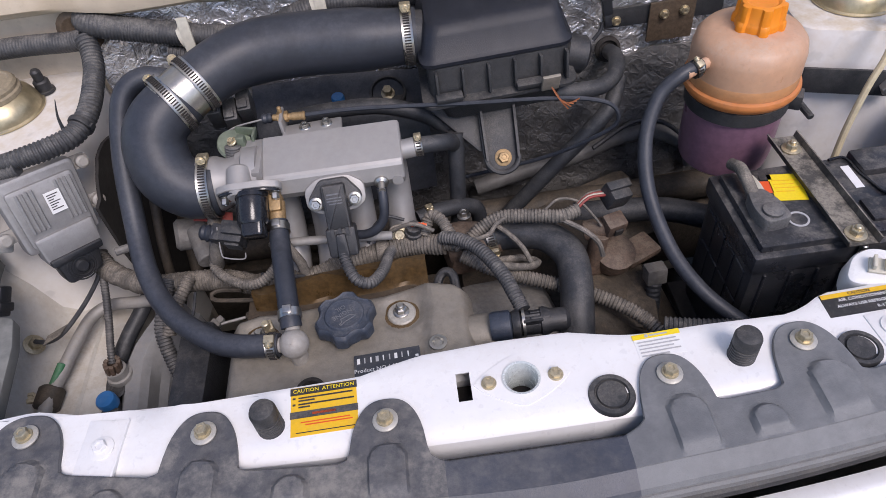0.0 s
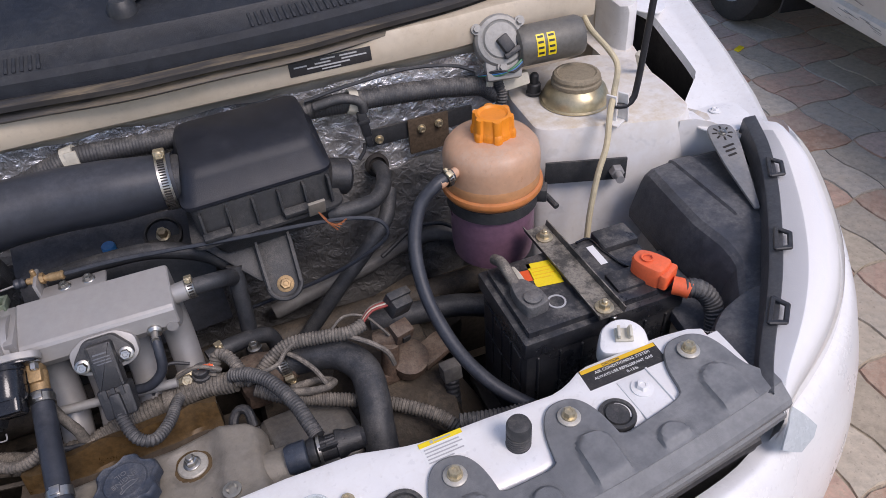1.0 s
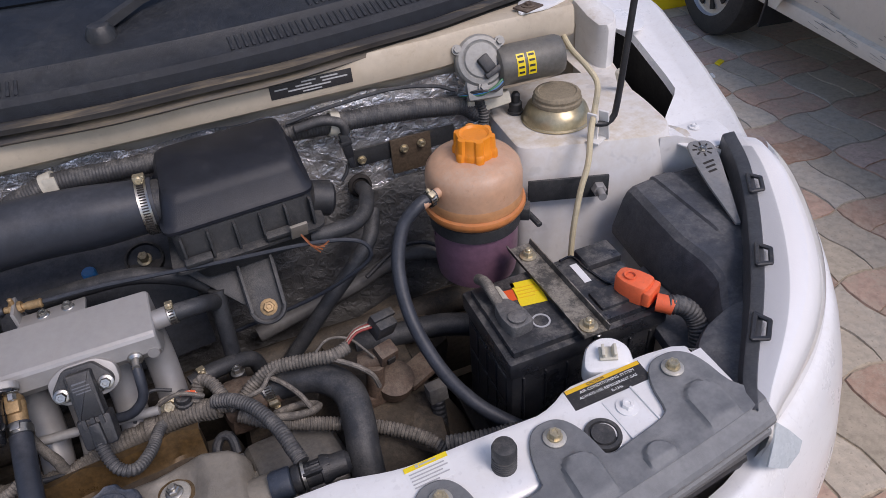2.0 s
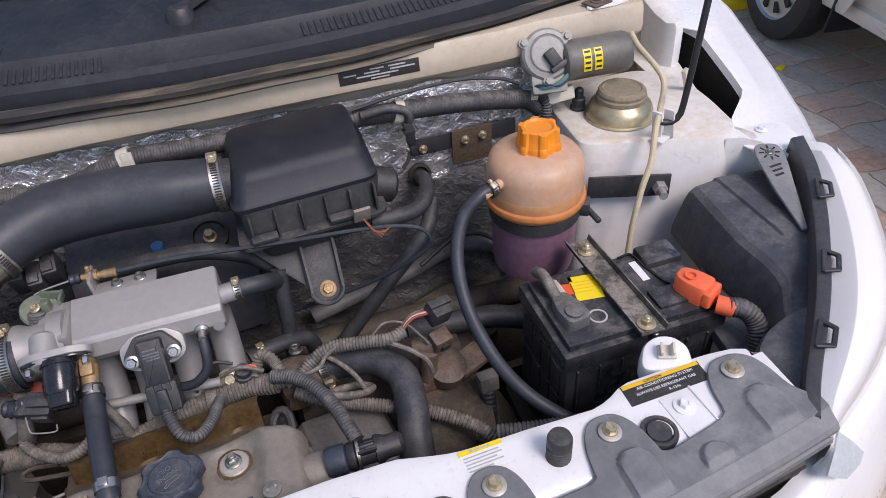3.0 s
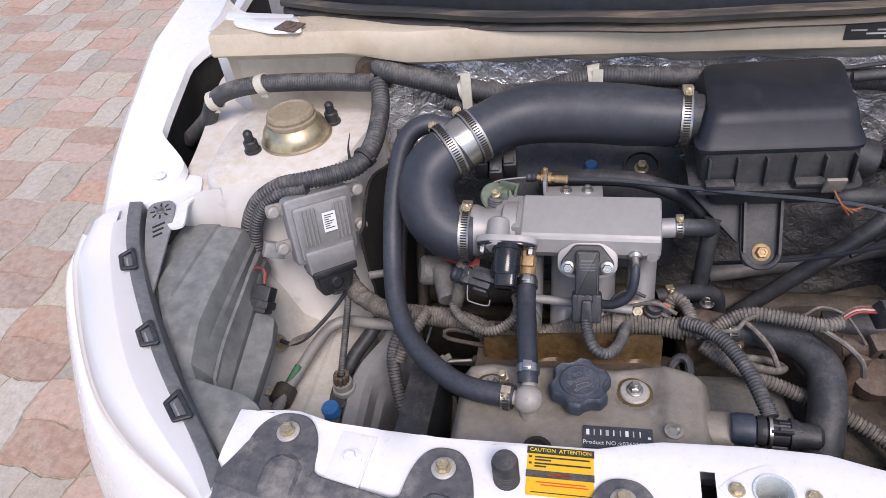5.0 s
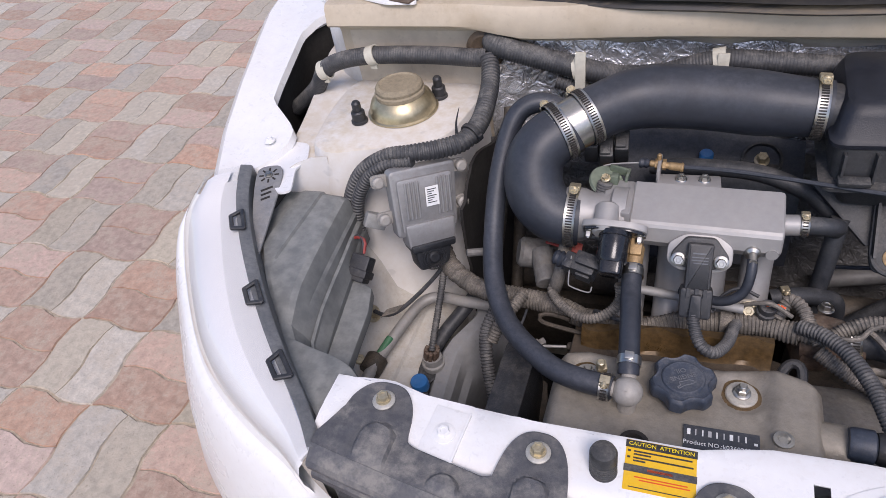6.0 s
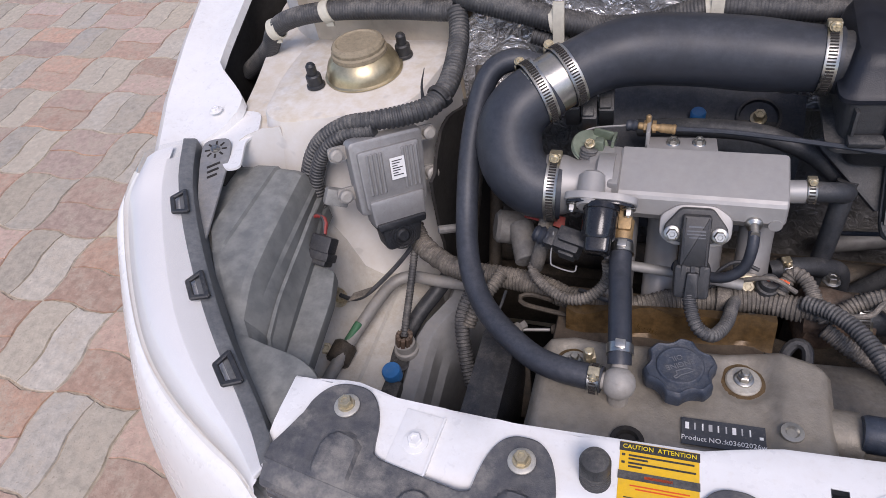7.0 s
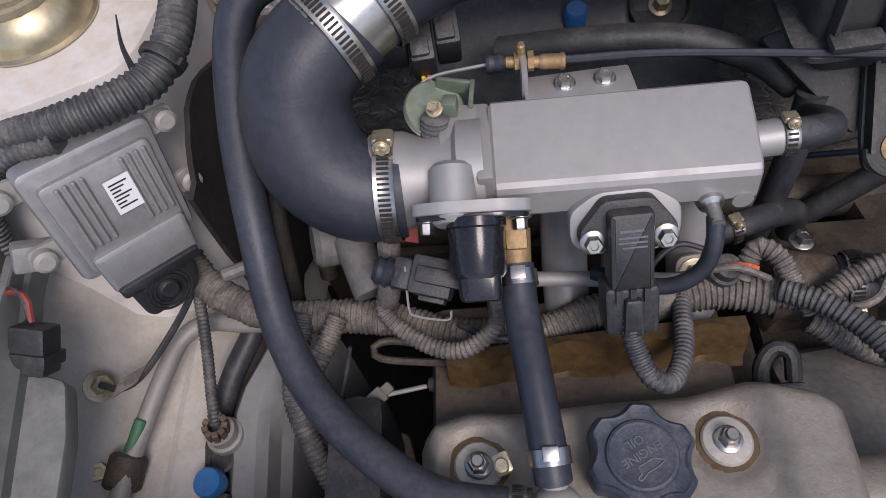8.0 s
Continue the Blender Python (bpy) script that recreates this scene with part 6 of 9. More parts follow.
    part("stop_bracket", bm, QUAD, t, "bent zinc stop bracket")
    bm = bmesh.new()
    hex_bolt(bm, (-0.241, 0.803, 0.908), (-0.2, -0.3, 1), 0.004, 0.005, 1.4)
    part("stop_screw", bm, ZINC, t, "bright zinc stop screw")
    bm = bmesh.new()
    tube(bm, [(-0.241, 0.800, 0.905), (-0.243, 0.797, 0.893), (-0.244, 0.796, 0.878)], 0.0075, 14, 0.0008, ridge=0.0013, pitch=0.0030)
    part("return_spring", bm, LEAD, t, "dark coiled return spring")
    return t


QUAD = mat("green_zinc", (0.21, 0.255, 0.19), 0.4, metal=0.5, dust=0.2, var=0.15, bump=0.05)
plenum()


# ---- intake hose ----
def intake():
    t = thing("intake_hose", (-0.2, 0.86, 0.86), "black rubber air intake hose with steel clamps", "intake hose")
    P = [(-0.266, 0.777, 0.870), (-0.292, 0.775, 0.873), (-0.315, 0.785, 0.889), (-0.3225, 0.803, 0.914), (-0.314, 0.819, 0.934), (-0.288, 0.839, 0.949)]
    bm = bmesh.new()
    tube(bm, P, lambda f: 0.0325 - 0.001 * math.cos(f * 6.3), 30, 0.006)
    part("elbow", bm, RUBBER, t, "black rubber elbow with a dull sheen")
    a, b = Vector((-0.303, 0.8285, 0.944)), Vector((-0.262, 0.858, 0.957))
    bm = bmesh.new()
    rod(bm, a, b + (b - a) * 0.1, 0.0300, 30)
    part("joint_sleeve", bm, STEEL, t, "bright metal joint sleeve")
    P = [(-0.2755, 0.848, 0.953), (-0.2555, 0.8625, 0.958), (-0.234, 0.877, 0.961), (-0.210, 0.887, 0.962), (-0.185, 0.891, 0.962), (-0.14, 0.893, 0.960), (-0.08, 0.890, 0.957), (-0.026, 0.888, 0.955)]
    bm = bmesh.new()
    tube(bm, P, lambda f: 0.0308 + 0.0042 * ease(0.05, 0.35, f) - 0.005 * ease(0.7, 1.0, f), 30, 0.006)
    part("long_tube", bm, RUBBER, t, "long black rubber tube with a dull sheen")
    way = (b - a).normalized()
    clamp(t, (-0.2965, 0.8332, 0.946), way, 0.0332, 0.012, 20)
    clamp(t, (-0.2705, 0.8518, 0.9545), way, 0.0318, 0.012, 25)
    clamp(t, (-0.273, 0.776, 0.871), (1, 0, -0.03), 0.0330, 0.012, 75)
    clamp(t, (-0.036, 0.888, 0.955), (1, -0.02, -0.02), 0.0310, 0.012, 80)


intake()


# ---- air filter box ----
def air_box():
    t = thing("air_filter_box", (0.06, 0.89, 0.84), "black plastic air filter box with a dusty ribbed base", "air filter box")
    m = basis((0.055, 0.0, 0.0), (1, 0.075, 0.0), (0, 1, 0))

    def ring(x0, x1, y0, y1, z0, z1, r=0.016):
        o = rounded([(x0, y0), (x1, y0), (x1, y1), (x0, y1)], r, 4)
        return [(x, y + (x - 0.055) * 0.075, z0 + (z1 - z0) * ((y - y0) / (y1 - y0))) for x, y in o]

    bm = bmesh.new()
    loft(bm, [ring(-0.026, 0.140, 0.838, 0.962, 0.943, 0.951), ring(-0.028, 0.142, 0.836, 0.963, 0.945, 0.953), ring(-0.028, 0.142, 0.836, 0.963, 0.949, 0.957), ring(-0.024, 0.138, 0.841, 0.960, 0.953, 0.961),
              ring(-0.020, 0.133, 0.850, 0.957, 0.972, 0.980), ring(-0.016, 0.130, 0.857, 0.954, 0.981, 0.989), ring(-0.010, 0.124, 0.864, 0.948, 0.984, 0.992)], close=True, caps=True)
    part("lid", bm, LID, t, "smooth blue-black plastic lid")
    bm = bmesh.new()
    loft(bm, [ring(-0.005, 0.128, 0.845, 0.95, 0.87, 0.87), ring(-0.015, 0.135, 0.832, 0.955, 0.898, 0.90), ring(-0.030, 0.146, 0.822, 0.962, 0.902, 0.906), ring(-0.030, 0.146, 0.822, 0.962, 0.9055, 0.9095),
              ring(-0.020, 0.138, 0.833, 0.958, 0.908, 0.912), ring(-0.022, 0.139, 0.838, 0.96, 0.943, 0.951)], close=True, caps=True)
    ribs = []

    def bm_rib():
        ribs.append(bmesh.new())
        return ribs[-1]

    for k in range(6):
        x = -0.012 + k * 0.029
        cuboid(bm_rib(), (x, 0.832 + (x - 0.055) * 0.075, 0.925), (0.003, 0.010, 0.032), pose(0, 0, 0, -6, 0, 4), 0.001)
    for x in (0.0, 0.09):
        cuboid(bm_rib(), (x, 0.824 + (x - 0.055) * 0.075, 0.914), (0.03, 0.012, 0.006), pose(0, 0, 0, 10, 0, 4), 0.002)
    base = part("base", bm, PLASTIC_DUSTY, t, "dusty ribbed black base")
    for i, one in enumerate(ribs):
        part("rib" if i < 6 else "clip_ear", one, PLASTIC_DUSTY, base)
    bm = bmesh.new()
    rod(bm, (-0.034, 0.888, 0.954), (-0.018, 0.887, 0.953), 0.029, 26)
    part("inlet_stub", bm, PLASTIC, t)
    bm = bmesh.new()
    rod(bm, (0.135, 0.88, 0.915), (0.165, 0.88, 0.905), 0.022, 20, 0.004)
    part("side_stub", bm, PLASTIC, t)
    # spring clip with copper wires
    bm = bmesh.new()
    cuboid(bm, (0.112, 0.820, 0.915), (0.020, 0.004, 0.022), pose(0, 0, 0, 20, 0, 5), 0.001)
    part("clip", bm, HEAD, t, "dusty clip")
    bm = bmesh.new()
    for k in range(5):
        tube(bm, [(0.112, 0.815, 0.912), (0.118 + k * 0.002, 0.806, 0.903 - k * 0.002), (0.128 + k * 0.003, 0.802, 0.890 + k * 0.003)], 0.0009, 5, 0.004)
    part("copper_strands", bm, COPPER, t, "frayed copper strands")
    # bracket tongue down to the gearbox
    bm = bmesh.new()
    m = basis((0.052, 0.812, 0.828), (1, 0.03, -0.03), (0, 0.7, 0.75))
    prism(bm, rounded([(-0.016, -0.019), (0.020, -0.019), (0.024, 0.0), (0.026, 0.095), (-0.020, 0.095), (-0.020, 0.0)], [0.017, 0.017, 0.01, 0.004, 0.004, 0.01], 5), -0.003, 0.001, m, 0.0006)
    prism(bm, rounded([(-0.018, -0.004), (-0.015, -0.004), (-0.016, 0.09), (-0.019, 0.09)], 0.001, 2), 0.0, 0.010, m)
    prism(bm, rounded([(0.019, -0.004), (0.022, -0.004), (0.024, 0.09), (0.021, 0.09)], 0.001, 2), 0.0, 0.010, m)
    lip = [(0.002 + 0.0195 * math.cos(a), -0.001 + 0.0185 * math.sin(a), 0.004) for a in [math.pi * (1 + i / 8) for i in range(9)]]
    tube(bm, [m @ Vector(p) for p in lip], 0.003, 8, 0.004)
    part("bracket", bm, PLASTIC_DUSTY, t, "black steel bracket tongue")
    bm = bmesh.new()
    prism(bm, rounded([(-0.085, 0.075), (-0.02, 0.006), (-0.012, 0.03), (-0.018, 0.09)], 0.006, 3), -0.012, -0.005, m, 0.001)
    part("side_plate", bm, PLASTIC_DUSTY, t, "dusty triangular side plate")
    bm = bmesh.new()
    out = m.to_3x3() @ Vector((0, 0, 1))
    hex_bolt(bm, m @ Vector((0.003, -0.002, 0.001)), out, 0.0068, 0.008, 1.5)
    part("bolt", bm, BRASS, t, "dusty yellow flange bolt")


air_box()


# ---- coolant expansion tank ----
def tank():
    c = (0.333, 0.828, 0.77)
    t = thing("coolant_tank", c, "aged orange plastic coolant tank, half full of purple coolant", "coolant tank")
    m = at_axis(c)
    bm = bmesh.new()
    lathe(bm, [(0, 0.0), (0.046, 0.0), (0.052, 0.006), (0.054, 0.02), (0.055, 0.095), (0, 0.095)], m, 40)
    part("lower_body", bm, PURPLE, t, "purple coolant behind dusty plastic")
    bm = bmesh.new()
    lathe(bm, [(0.055, 0.100), (0.0605, 0.103), (0.0635, 0.108), (0.0645, 0.1115), (0.0635, 0.115), (0.060, 0.1165)], m, 48)
    part("seam_flange", bm, TANK_LOW, t, "amber seam flange")
    bm = bmesh.new()
    lathe(bm, [(0.0600, 0.130), (0.0600, 0.152), (0.0575, 0.163), (0.051, 0.171), (0.040, 0.1755), (0.026, 0.178), (0, 0.178)], m, 48)
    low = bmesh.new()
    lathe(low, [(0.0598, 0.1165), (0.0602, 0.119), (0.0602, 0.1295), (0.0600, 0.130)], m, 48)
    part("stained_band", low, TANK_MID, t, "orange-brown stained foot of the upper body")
    part("upper_body", bm, TANK, t, "milky orange-brown upper body")
    bm = bmesh.new()
    lathe(bm, [(0.0545, 0.082), (0.058, 0.083), (0.058, 0.099), (0.0545, 0.1)], m, 40)
    cuboid(bm, (0.388, 0.800, 0.862), (0.016, 0.020, 0.018), pose(0, 0, 0, 0, 0, -30), 0.002)
    rod(bm, (0.395, 0.800, 0.855), (0.398, 0.775, 0.852), 0.004, 10)
    part("band", bm, PLASTIC_DUSTY, t, "black steel holding band")
    bm = bmesh.new()

    def grip(a, r):
        return r * (1 + 0.19 * max(0, math.cos(6 * a)) ** 0.5 * (1 if math.cos(6 * a) > 0 else 0)) if r > 0.0205 else r

    q = at_axis((c[0] + 0.002, c[1] - 0.002, c[2] + 0.176)) @ pose(0, 0, 0, 0, 0, 20)
    lathe(bm, [(0.0235, 0.0), (0.0238, 0.006), (0.0232, 0.010), (0.0218, 0.012), (0.0213, 0.026), (0.0208, 0.0290), (0.0180, 0.0300), (0.015, 0.0275), (0, 0.0265)], q, 72, grip)
    part("cap", bm, ORANGE, t, "bright orange screw cap with grips")
    a = Vector((0.279, 0.807, 0.922))
    way = Vector((-0.9, -0.4, -0.12)).normalized()
    bm = bmesh.new()
    rod(bm, a, a + way * 0.03, 0.0064, 14)
    part("hose_stub", bm, TANK, t)
    # hose to the radiator
    u = thing("overflow_hose", (0.22, 0.7, 0.75), "dusty black rubber coolant hose", "hose")
    bm = bmesh.new()
    p = a + way * 0.008
    tube(bm, [tuple(p), (0.249, 0.797, 0.918), (0.224, 0.790, 0.898), (0.206, 0.764, 0.862), (0.202, 0.722, 0.822), (0.213, 0.668, 0.788), (0.234, 0.622, 0.768), (0.265, 0.588, 0.752), (0.31, 0.555, 0.73)], 0.0080, 16, 0.006)
    part("hose", bm, RUBBER_DUSTY, u)
    clamp(u, a + way * 0.016, way, 0.0086, 0.008, 60)
    # bar and plate on the firewall
    w = thing("tank_bracket", (0.3, 0.99, 0.85), "black steel bar with a rusty plate on the firewall", "bracket")
    bm = bmesh.new()
    cuboid(bm, (0.296, 0.9865, 0.885), (0.155, 0.004, 0.026), None, 0.001)
    bar = part("bar", bm, PLASTIC_DUSTY, w)
    bm = bmesh.new()
    cuboid(bm, (0.305, 0.982, 0.874), (0.060, 0.004, 0.054), None, 0.001)
    plate = part("plate", bm, RUST_DARK, w, "dark rusty plate")
    for x, z in ((0.233, 0.882), (0.294, 0.885), (0.320, 0.887)):
        bm = bmesh.new()
        hex_bolt(bm, (x, 0.9795 if x > 0.26 else 0.984, z), (0, -1, 0), 0.005, 0.006, 1.3)
        part("bolt", bm, ZINC, w)


RUST_DARK = mat("dark_rusty_steel", (0.10, 0.07, 0.045), 0.6, metal=0.2, dust=0.4, dust_col=(0.2, 0.16, 0.12), var=0.3, scale=40, bump=0.2)
tank()


# ---- battery ----
def battery():
    t = thing("battery", (0.365, 0.664, 0.64), "black car battery held by a dusty steel strap", "battery")
    x0, x1, y0, y1, top = 0.268, 0.466, 0.602, 0.728, 0.826
    cx, cy = (x0 + x1) / 2, (y0 + y1) / 2
    bm = bmesh.new()
    cuboid(bm, (cx, cy, 0.72), (x1 - x0 - 0.008, y1 - y0 - 0.008, 0.17), None, 0.006)
    case = part("case", bm, BATTERY, t)
    for k in range(4):
        for j in range(2):
            bm = bmesh.new()
            cuboid(bm, (x0 + 0.0035, y0 + 0.026 + 0.025 * k, 0.772 - 0.048 * j), (0.002, 0.021, 0.044), None, 0.0008, 1)
            part("side_panel", bm, BATTERY, case)
    for k in range(7):
        bm = bmesh.new()
        cuboid(bm, (x0 + 0.018 + 0.027 * k, y0 + 0.0035, 0.735), (0.003, 0.003, 0.13), None, 0.0008, 1)
        part("rib", bm, BATTERY, case)
    bm = bmesh.new()
    cuboid(bm, (cx, cy, top - 0.008), (x1 - x0, y1 - y0, 0.024), None, 0.004)
    cuboid(bm, (cx, cy, top + 0.006), (x1 - x0 - 0.016, y1 - y0 - 0.016, 0.012), None, 0.003)
    part("lid", bm, BATTERY, t, "dusty black lid")
    bm = bmesh.new()
    cuboid(bm, (cx + 0.070, y1 - 0.024, top + 0.014), (0.046, 0.034, 0.012), None, 0.003)
    part("vent_block", bm, BATTERY, t)
    bm = bmesh.new()
    cuboid(bm, (cx + 0.05, y0 + 0.036, top + 0.012), (0.05, 0.03, 0.008), None, 0.003)
    part("terminal_step", bm, BATTERY, t)
    bm = bmesh.new()
    lathe(bm, [(0.0105, 0), (0.0105, 0.0008), (0.0085, 0.0008), (0.0085, 0)], at_axis((0.325, 0.640, top + 0.012)), 28)
    part("ring_mark", bm, GREY_INK, t, "moulded ring mark")
    # negative terminal and its lead
    bm = bmesh.new()
    o = rounded([(-0.014, -0.022), (0.014, -0.022), (0.016, 0.0), (0.009, 0.026), (-0.009, 0.026), (-0.016, 0.0)], 0.008, 3)
    prism(bm, o, 0.0, 0.016, pose(0.297, 0.652, top + 0.010, 0, 0, 8), 0.003)
    lathe(bm, [(0.010, 0), (0.010, 0.003), (0.008, 0.004), (0.0, 0.004)], at_axis((0.297, 0.643, top + 0.026)), 20)
    part("negative_clamp", bm, LEAD, t, "dusty grey negative terminal clamp")
    bm = bmesh.new()
    tube(bm, [(0.292, 0.674, top + 0.020), (0.290, 0.690, top + 0.027), (0.289, 0.705, top + 0.030), (0.288, 0.722, top + 0.022)], 0.0065, 12, 0.004)
    part("negative_lead", bm, TAPE, t, "taped grey lead")
    bm = bmesh.new()
    tube(bm, [(0.300, 0.672, top + 0.020), (0.301, 0.690, top + 0.018), (0.302, 0.704, top + 0.014)], 0.005, 10, 0.004)
    part("lead_end", bm, CLIP, t)
    # positive cap and lead
    bm = bmesh.new()
    m = pose(0.438, 0.634, top + 0.012, 0, 0, 28) @ Matrix.Diagonal((0.98, 0.92, 0.95, 1))
    prism(bm, rounded([(-0.015, -0.022), (0.015, -0.022), (0.0155, 0.004), (0.010, 0.022), (-0.010, 0.022), (-0.0155, 0.004)], 0.008, 4), 0.0, 0.026, m, 0.005)
    prism(bm, rounded([(-0.015, -0.029), (0.015, -0.029), (0.015, -0.018), (-0.015, -0.018)], 0.004, 3), 0.002, 0.021, m, 0.003)
    lathe(bm, [(0.007, 0), (0.007, 0.0012), (0.0055, 0.0012), (0.005, 0.0)], at_axis((0.434, 0.636, top + 0.0382)), 20)
    part("positive_cover", bm, RED, t, "red rubber terminal cover")
    bm = bmesh.new()
    tube(bm, [(0.450, 0.606, top + 0.016), (0.458, 0.598, top + 0.016), (0.463, 0.592, top + 0.015)], 0.0105, 12, 0.004)
    part("red_sleeve", bm, RED, t, "short red sleeve")
    bm = bmesh.new()
    tube(bm, [(0.458, 0.598, top + 0.016), (0.473, 0.590, top + 0.014), (0.484, 0.580, top + 0.0), (0.484, 0.568, top - 0.022), (0.474, 0.558, top - 0.06)], 0.0105, 12, ridge=0.0009, pitch=0.0045)
    part("positive_lead", bm, LOOM, t, "taped black positive lead")
    bm = bmesh.new()
    tube(bm, [(0.392, 0.716, top + 0.0138), (0.410, 0.716, top + 0.0138), (0.414, 0.69, top + 0.0138), (0.420, 0.664, top + 0.0138), (0.426, 0.652, top + 0.0138), (0.418, 0.646, top + 0.0138), (0.398, 0.648, top + 0.0138)], 0.0016, 8, 0.004)
    part("vent_cord", bm, GLOSS, t, "thin black cord loop")
    # hold-down strap
    u = thing("battery_strap", (0.37, 0.68, 0.84), "dusty steel hold-down strap bolted across the battery", "battery strap")
    bm = bmesh.new()
    rows = []
    for y in (0.595, 0.602, 0.61, 0.68, 0.75, 0.757, 0.763):
        x = 0.366 - (y - 0.616) * 0.03
        z = top + 0.0138
        w = 0.017
        rows.append([(x - w, y, z + 0.007), (x - w + 0.0015, y, z + 0.007), (x - w + 0.003, y, z), (x + w - 0.003, y, z), (x + w - 0.0015, y, z + 0.007), (x + w, y, z + 0.007)])
    loft(bm, rows)
    part("strap", thick(bm, 0.0015), STRAP, u)
    for x, y in ((0.3655, 0.609), (0.363, 0.741)):
        bm = bmesh.new()
        hex_bolt(bm, (x, y, top + 0.0145), (0, 0, 1), 0.0065, 0.008, 1.6)
        rod(bm, (x, y, top + 0.017), (x, y, top + 0.026), 0.0035, 10)
        part("nut", bm, ZINC, u, "yellow zinc nut on a threaded rod")
    bm = bmesh.new()
    rod(bm, (0.371, 0.598, 0.65), (0.371, 0.598, top + 0.01), 0.0035, 10)
    part("threaded_rod", bm, STEEL, u)
    # stickers
    v = thing("battery_sticker", (0.328, 0.69, 0.84), "yellow sticker with a red corner on the battery lid", "sticker")
    m = pose(0.334, 0.686, top + 0.0127, 0, 0, -8)
    bm = bmesh.new()
    cuboid(bm, (0, 0, 0), (0.032, 0.040, 0.0004), m, 0)
    part("paper", bm, LEMON, v)
    bm = bmesh.new()
    bars(bm, m @ pose(0, 0, 0.0004), [(-0.013, w, 0.010 - i * 0.0055, 0.0012) for i, w in enumerate((0.012, 0.008, 0.013, 0.006))])
    part("print", bm, YELLOW, v)
    bm = bmesh.new()
    cuboid(bm, (0, 0, 0), (0.018, 0.018, 0.0004), m @ pose(-0.024, 0.001, 0), 0)
    part("red_corner", bm, RED_INK, v)
    bm = bmesh.new()
    cuboid(bm, (0, 0, 0), (0.012, 0.008, 0.0004), m @ pose(-0.018, 0.016, 0), 0)
    part("dark_corner", bm, BLACK_INK, v)
    bm = bmesh.new()
    cuboid(bm, (0.404, 0.688, top + 0.0125), (0.009, 0.034, 0.0004), pose(0, 0, 0, 0, 0, 0), 0)
    part("white_label", bm, WHITE_INK, v, "narrow white label")
    # tray
    w = thing("battery_tray", (0.365, 0.66, 0.62), "black battery tray under the battery", "battery tray")
    bm = bmesh.new()
    cuboid(bm, (cx, cy, 0.632), (0.225, 0.15, 0.012), None, 0.004)
    cuboid(bm, (cx, cy, 0.56), (0.12, 0.10, 0.135), None, 0.01)
    part("tray", bm, DARK, w)


battery()


TAG_RED = mat("faded_red_plastic", (0.30, 0.035, 0.03), 0.55, dust=0.4, dust_col=(0.28, 0.15, 0.12), var=0.2, bump=0.1)


# ---- hoses and looms ----
def hose(name, points, r, material, label, category="hose", seg=14, step=0.006, ridge=0.0, pitch=0.004, rough=0.0, inner="hose"):
    t = thing(name, points[len(points) // 2], label, category)
    bm = bmesh.new()
    tube(bm, points, r, seg, step, ridge, pitch, rough)
    part(inner, bm, material, t)
    return t


RAIL_GREY = mat("grey_coated_pipe", (0.12, 0.12, 0.118), 0.5, dust=0.4, dust_col=(0.20, 0.18, 0.155), var=0.2, scale=20, bump=0.1)
t = hose("breather_hose", [(-0.300, 0.868, 0.955), (-0.330, 0.866, 0.962), (-0.354, 0.852, 0.948), (-0.366, 0.816, 0.902), (-0.366, 0.770, 0.852), (-0.353, 0.712, 0.818), (-0.324, 0.662, 0.805), (-0.276, 0.618, 0.807), (-0.243, 0.601, 0.811), (-0.202, 0.595, 0.812)],
         0.0118, RUBBER_DUSTY, "thick black rubber breather hose bent round the engine", step=0.005, seg=18)
clamp(t, (-0.209, 0.595, 0.812), (1, -0.05, 0.0), 0.0122, 0.010, 100)
t = hose("short_breather_hose", [(-0.200, 0.724, 0.856), (-0.199, 0.700, 0.845), (-0.195, 0.665, 0.838), (-0.190, 0.618, 0.825), (-0.189, 0.608, 0.820)], 0.0105, RUBBER, "short straight black rubber breather hose with crimp clips", seg=18)
for c in ((-0.1995, 0.716, 0.852), (-0.190, 0.620, 0.8255)):
    bm = bmesh.new()
    lathe(bm, [(0.0105, -0.0045), (0.0118, -0.0045), (0.0118, 0.0045), (0.0105, 0.0045)], at_axis(c, (0.07, -0.9, -0.3)), 24)
    cuboid(bm, (c[0], c[1] - 0.002, c[2] + 0.012), (0.009, 0.008, 0.003), pose(0, 0, 0, 18, 0, 0), 0.001)
    part("crimp_clip", bm, STEEL, t, "steel crimp clip")
hose("plenum_hose", [(-0.046, 0.779, 0.886), (-0.030, 0.780, 0.886), (-0.014, 0.786, 0.881), (-0.006, 0.802, 0.868), (-0.002, 0.825, 0.846)], 0.0094, HOSE, "dusty grey rubber hose from the plenum")
hose("drain_hose", [(0.004, 0.842, 0.850), (0.001, 0.830, 0.815), (-0.002, 0.822, 0.77), (-0.006, 0.815, 0.72), (-0.008, 0.80, 0.66)], 0.0100, HOSE, "dusty black rubber hose running down behind the engine")
t = thing("manifold_stay", (-0.075, 0.75, 0.78), "dusty steel stay with a yellow zinc bolt on the manifold", "bracket")
bm = bmesh.new()
m = basis((-0.078, 0.752, 0.782), (1, 0.05, 0.05), (0, 0.6, 0.8))
prism(bm, rounded([(-0.012, -0.03), (0.010, -0.03), (0.012, 0.012), (-0.012, 0.012)], 0.009, 4), -0.003, 0.0, m, 0.0006)
part("stay", bm, HEAD, t)
bm = bmesh.new()
hex_bolt(bm, m @ Vector((0, 0, 0)), m.to_3x3() @ Vector((0, 0, 1)), 0.0068, 0.007, 1.5)
part("bolt", bm, ZINC, t)

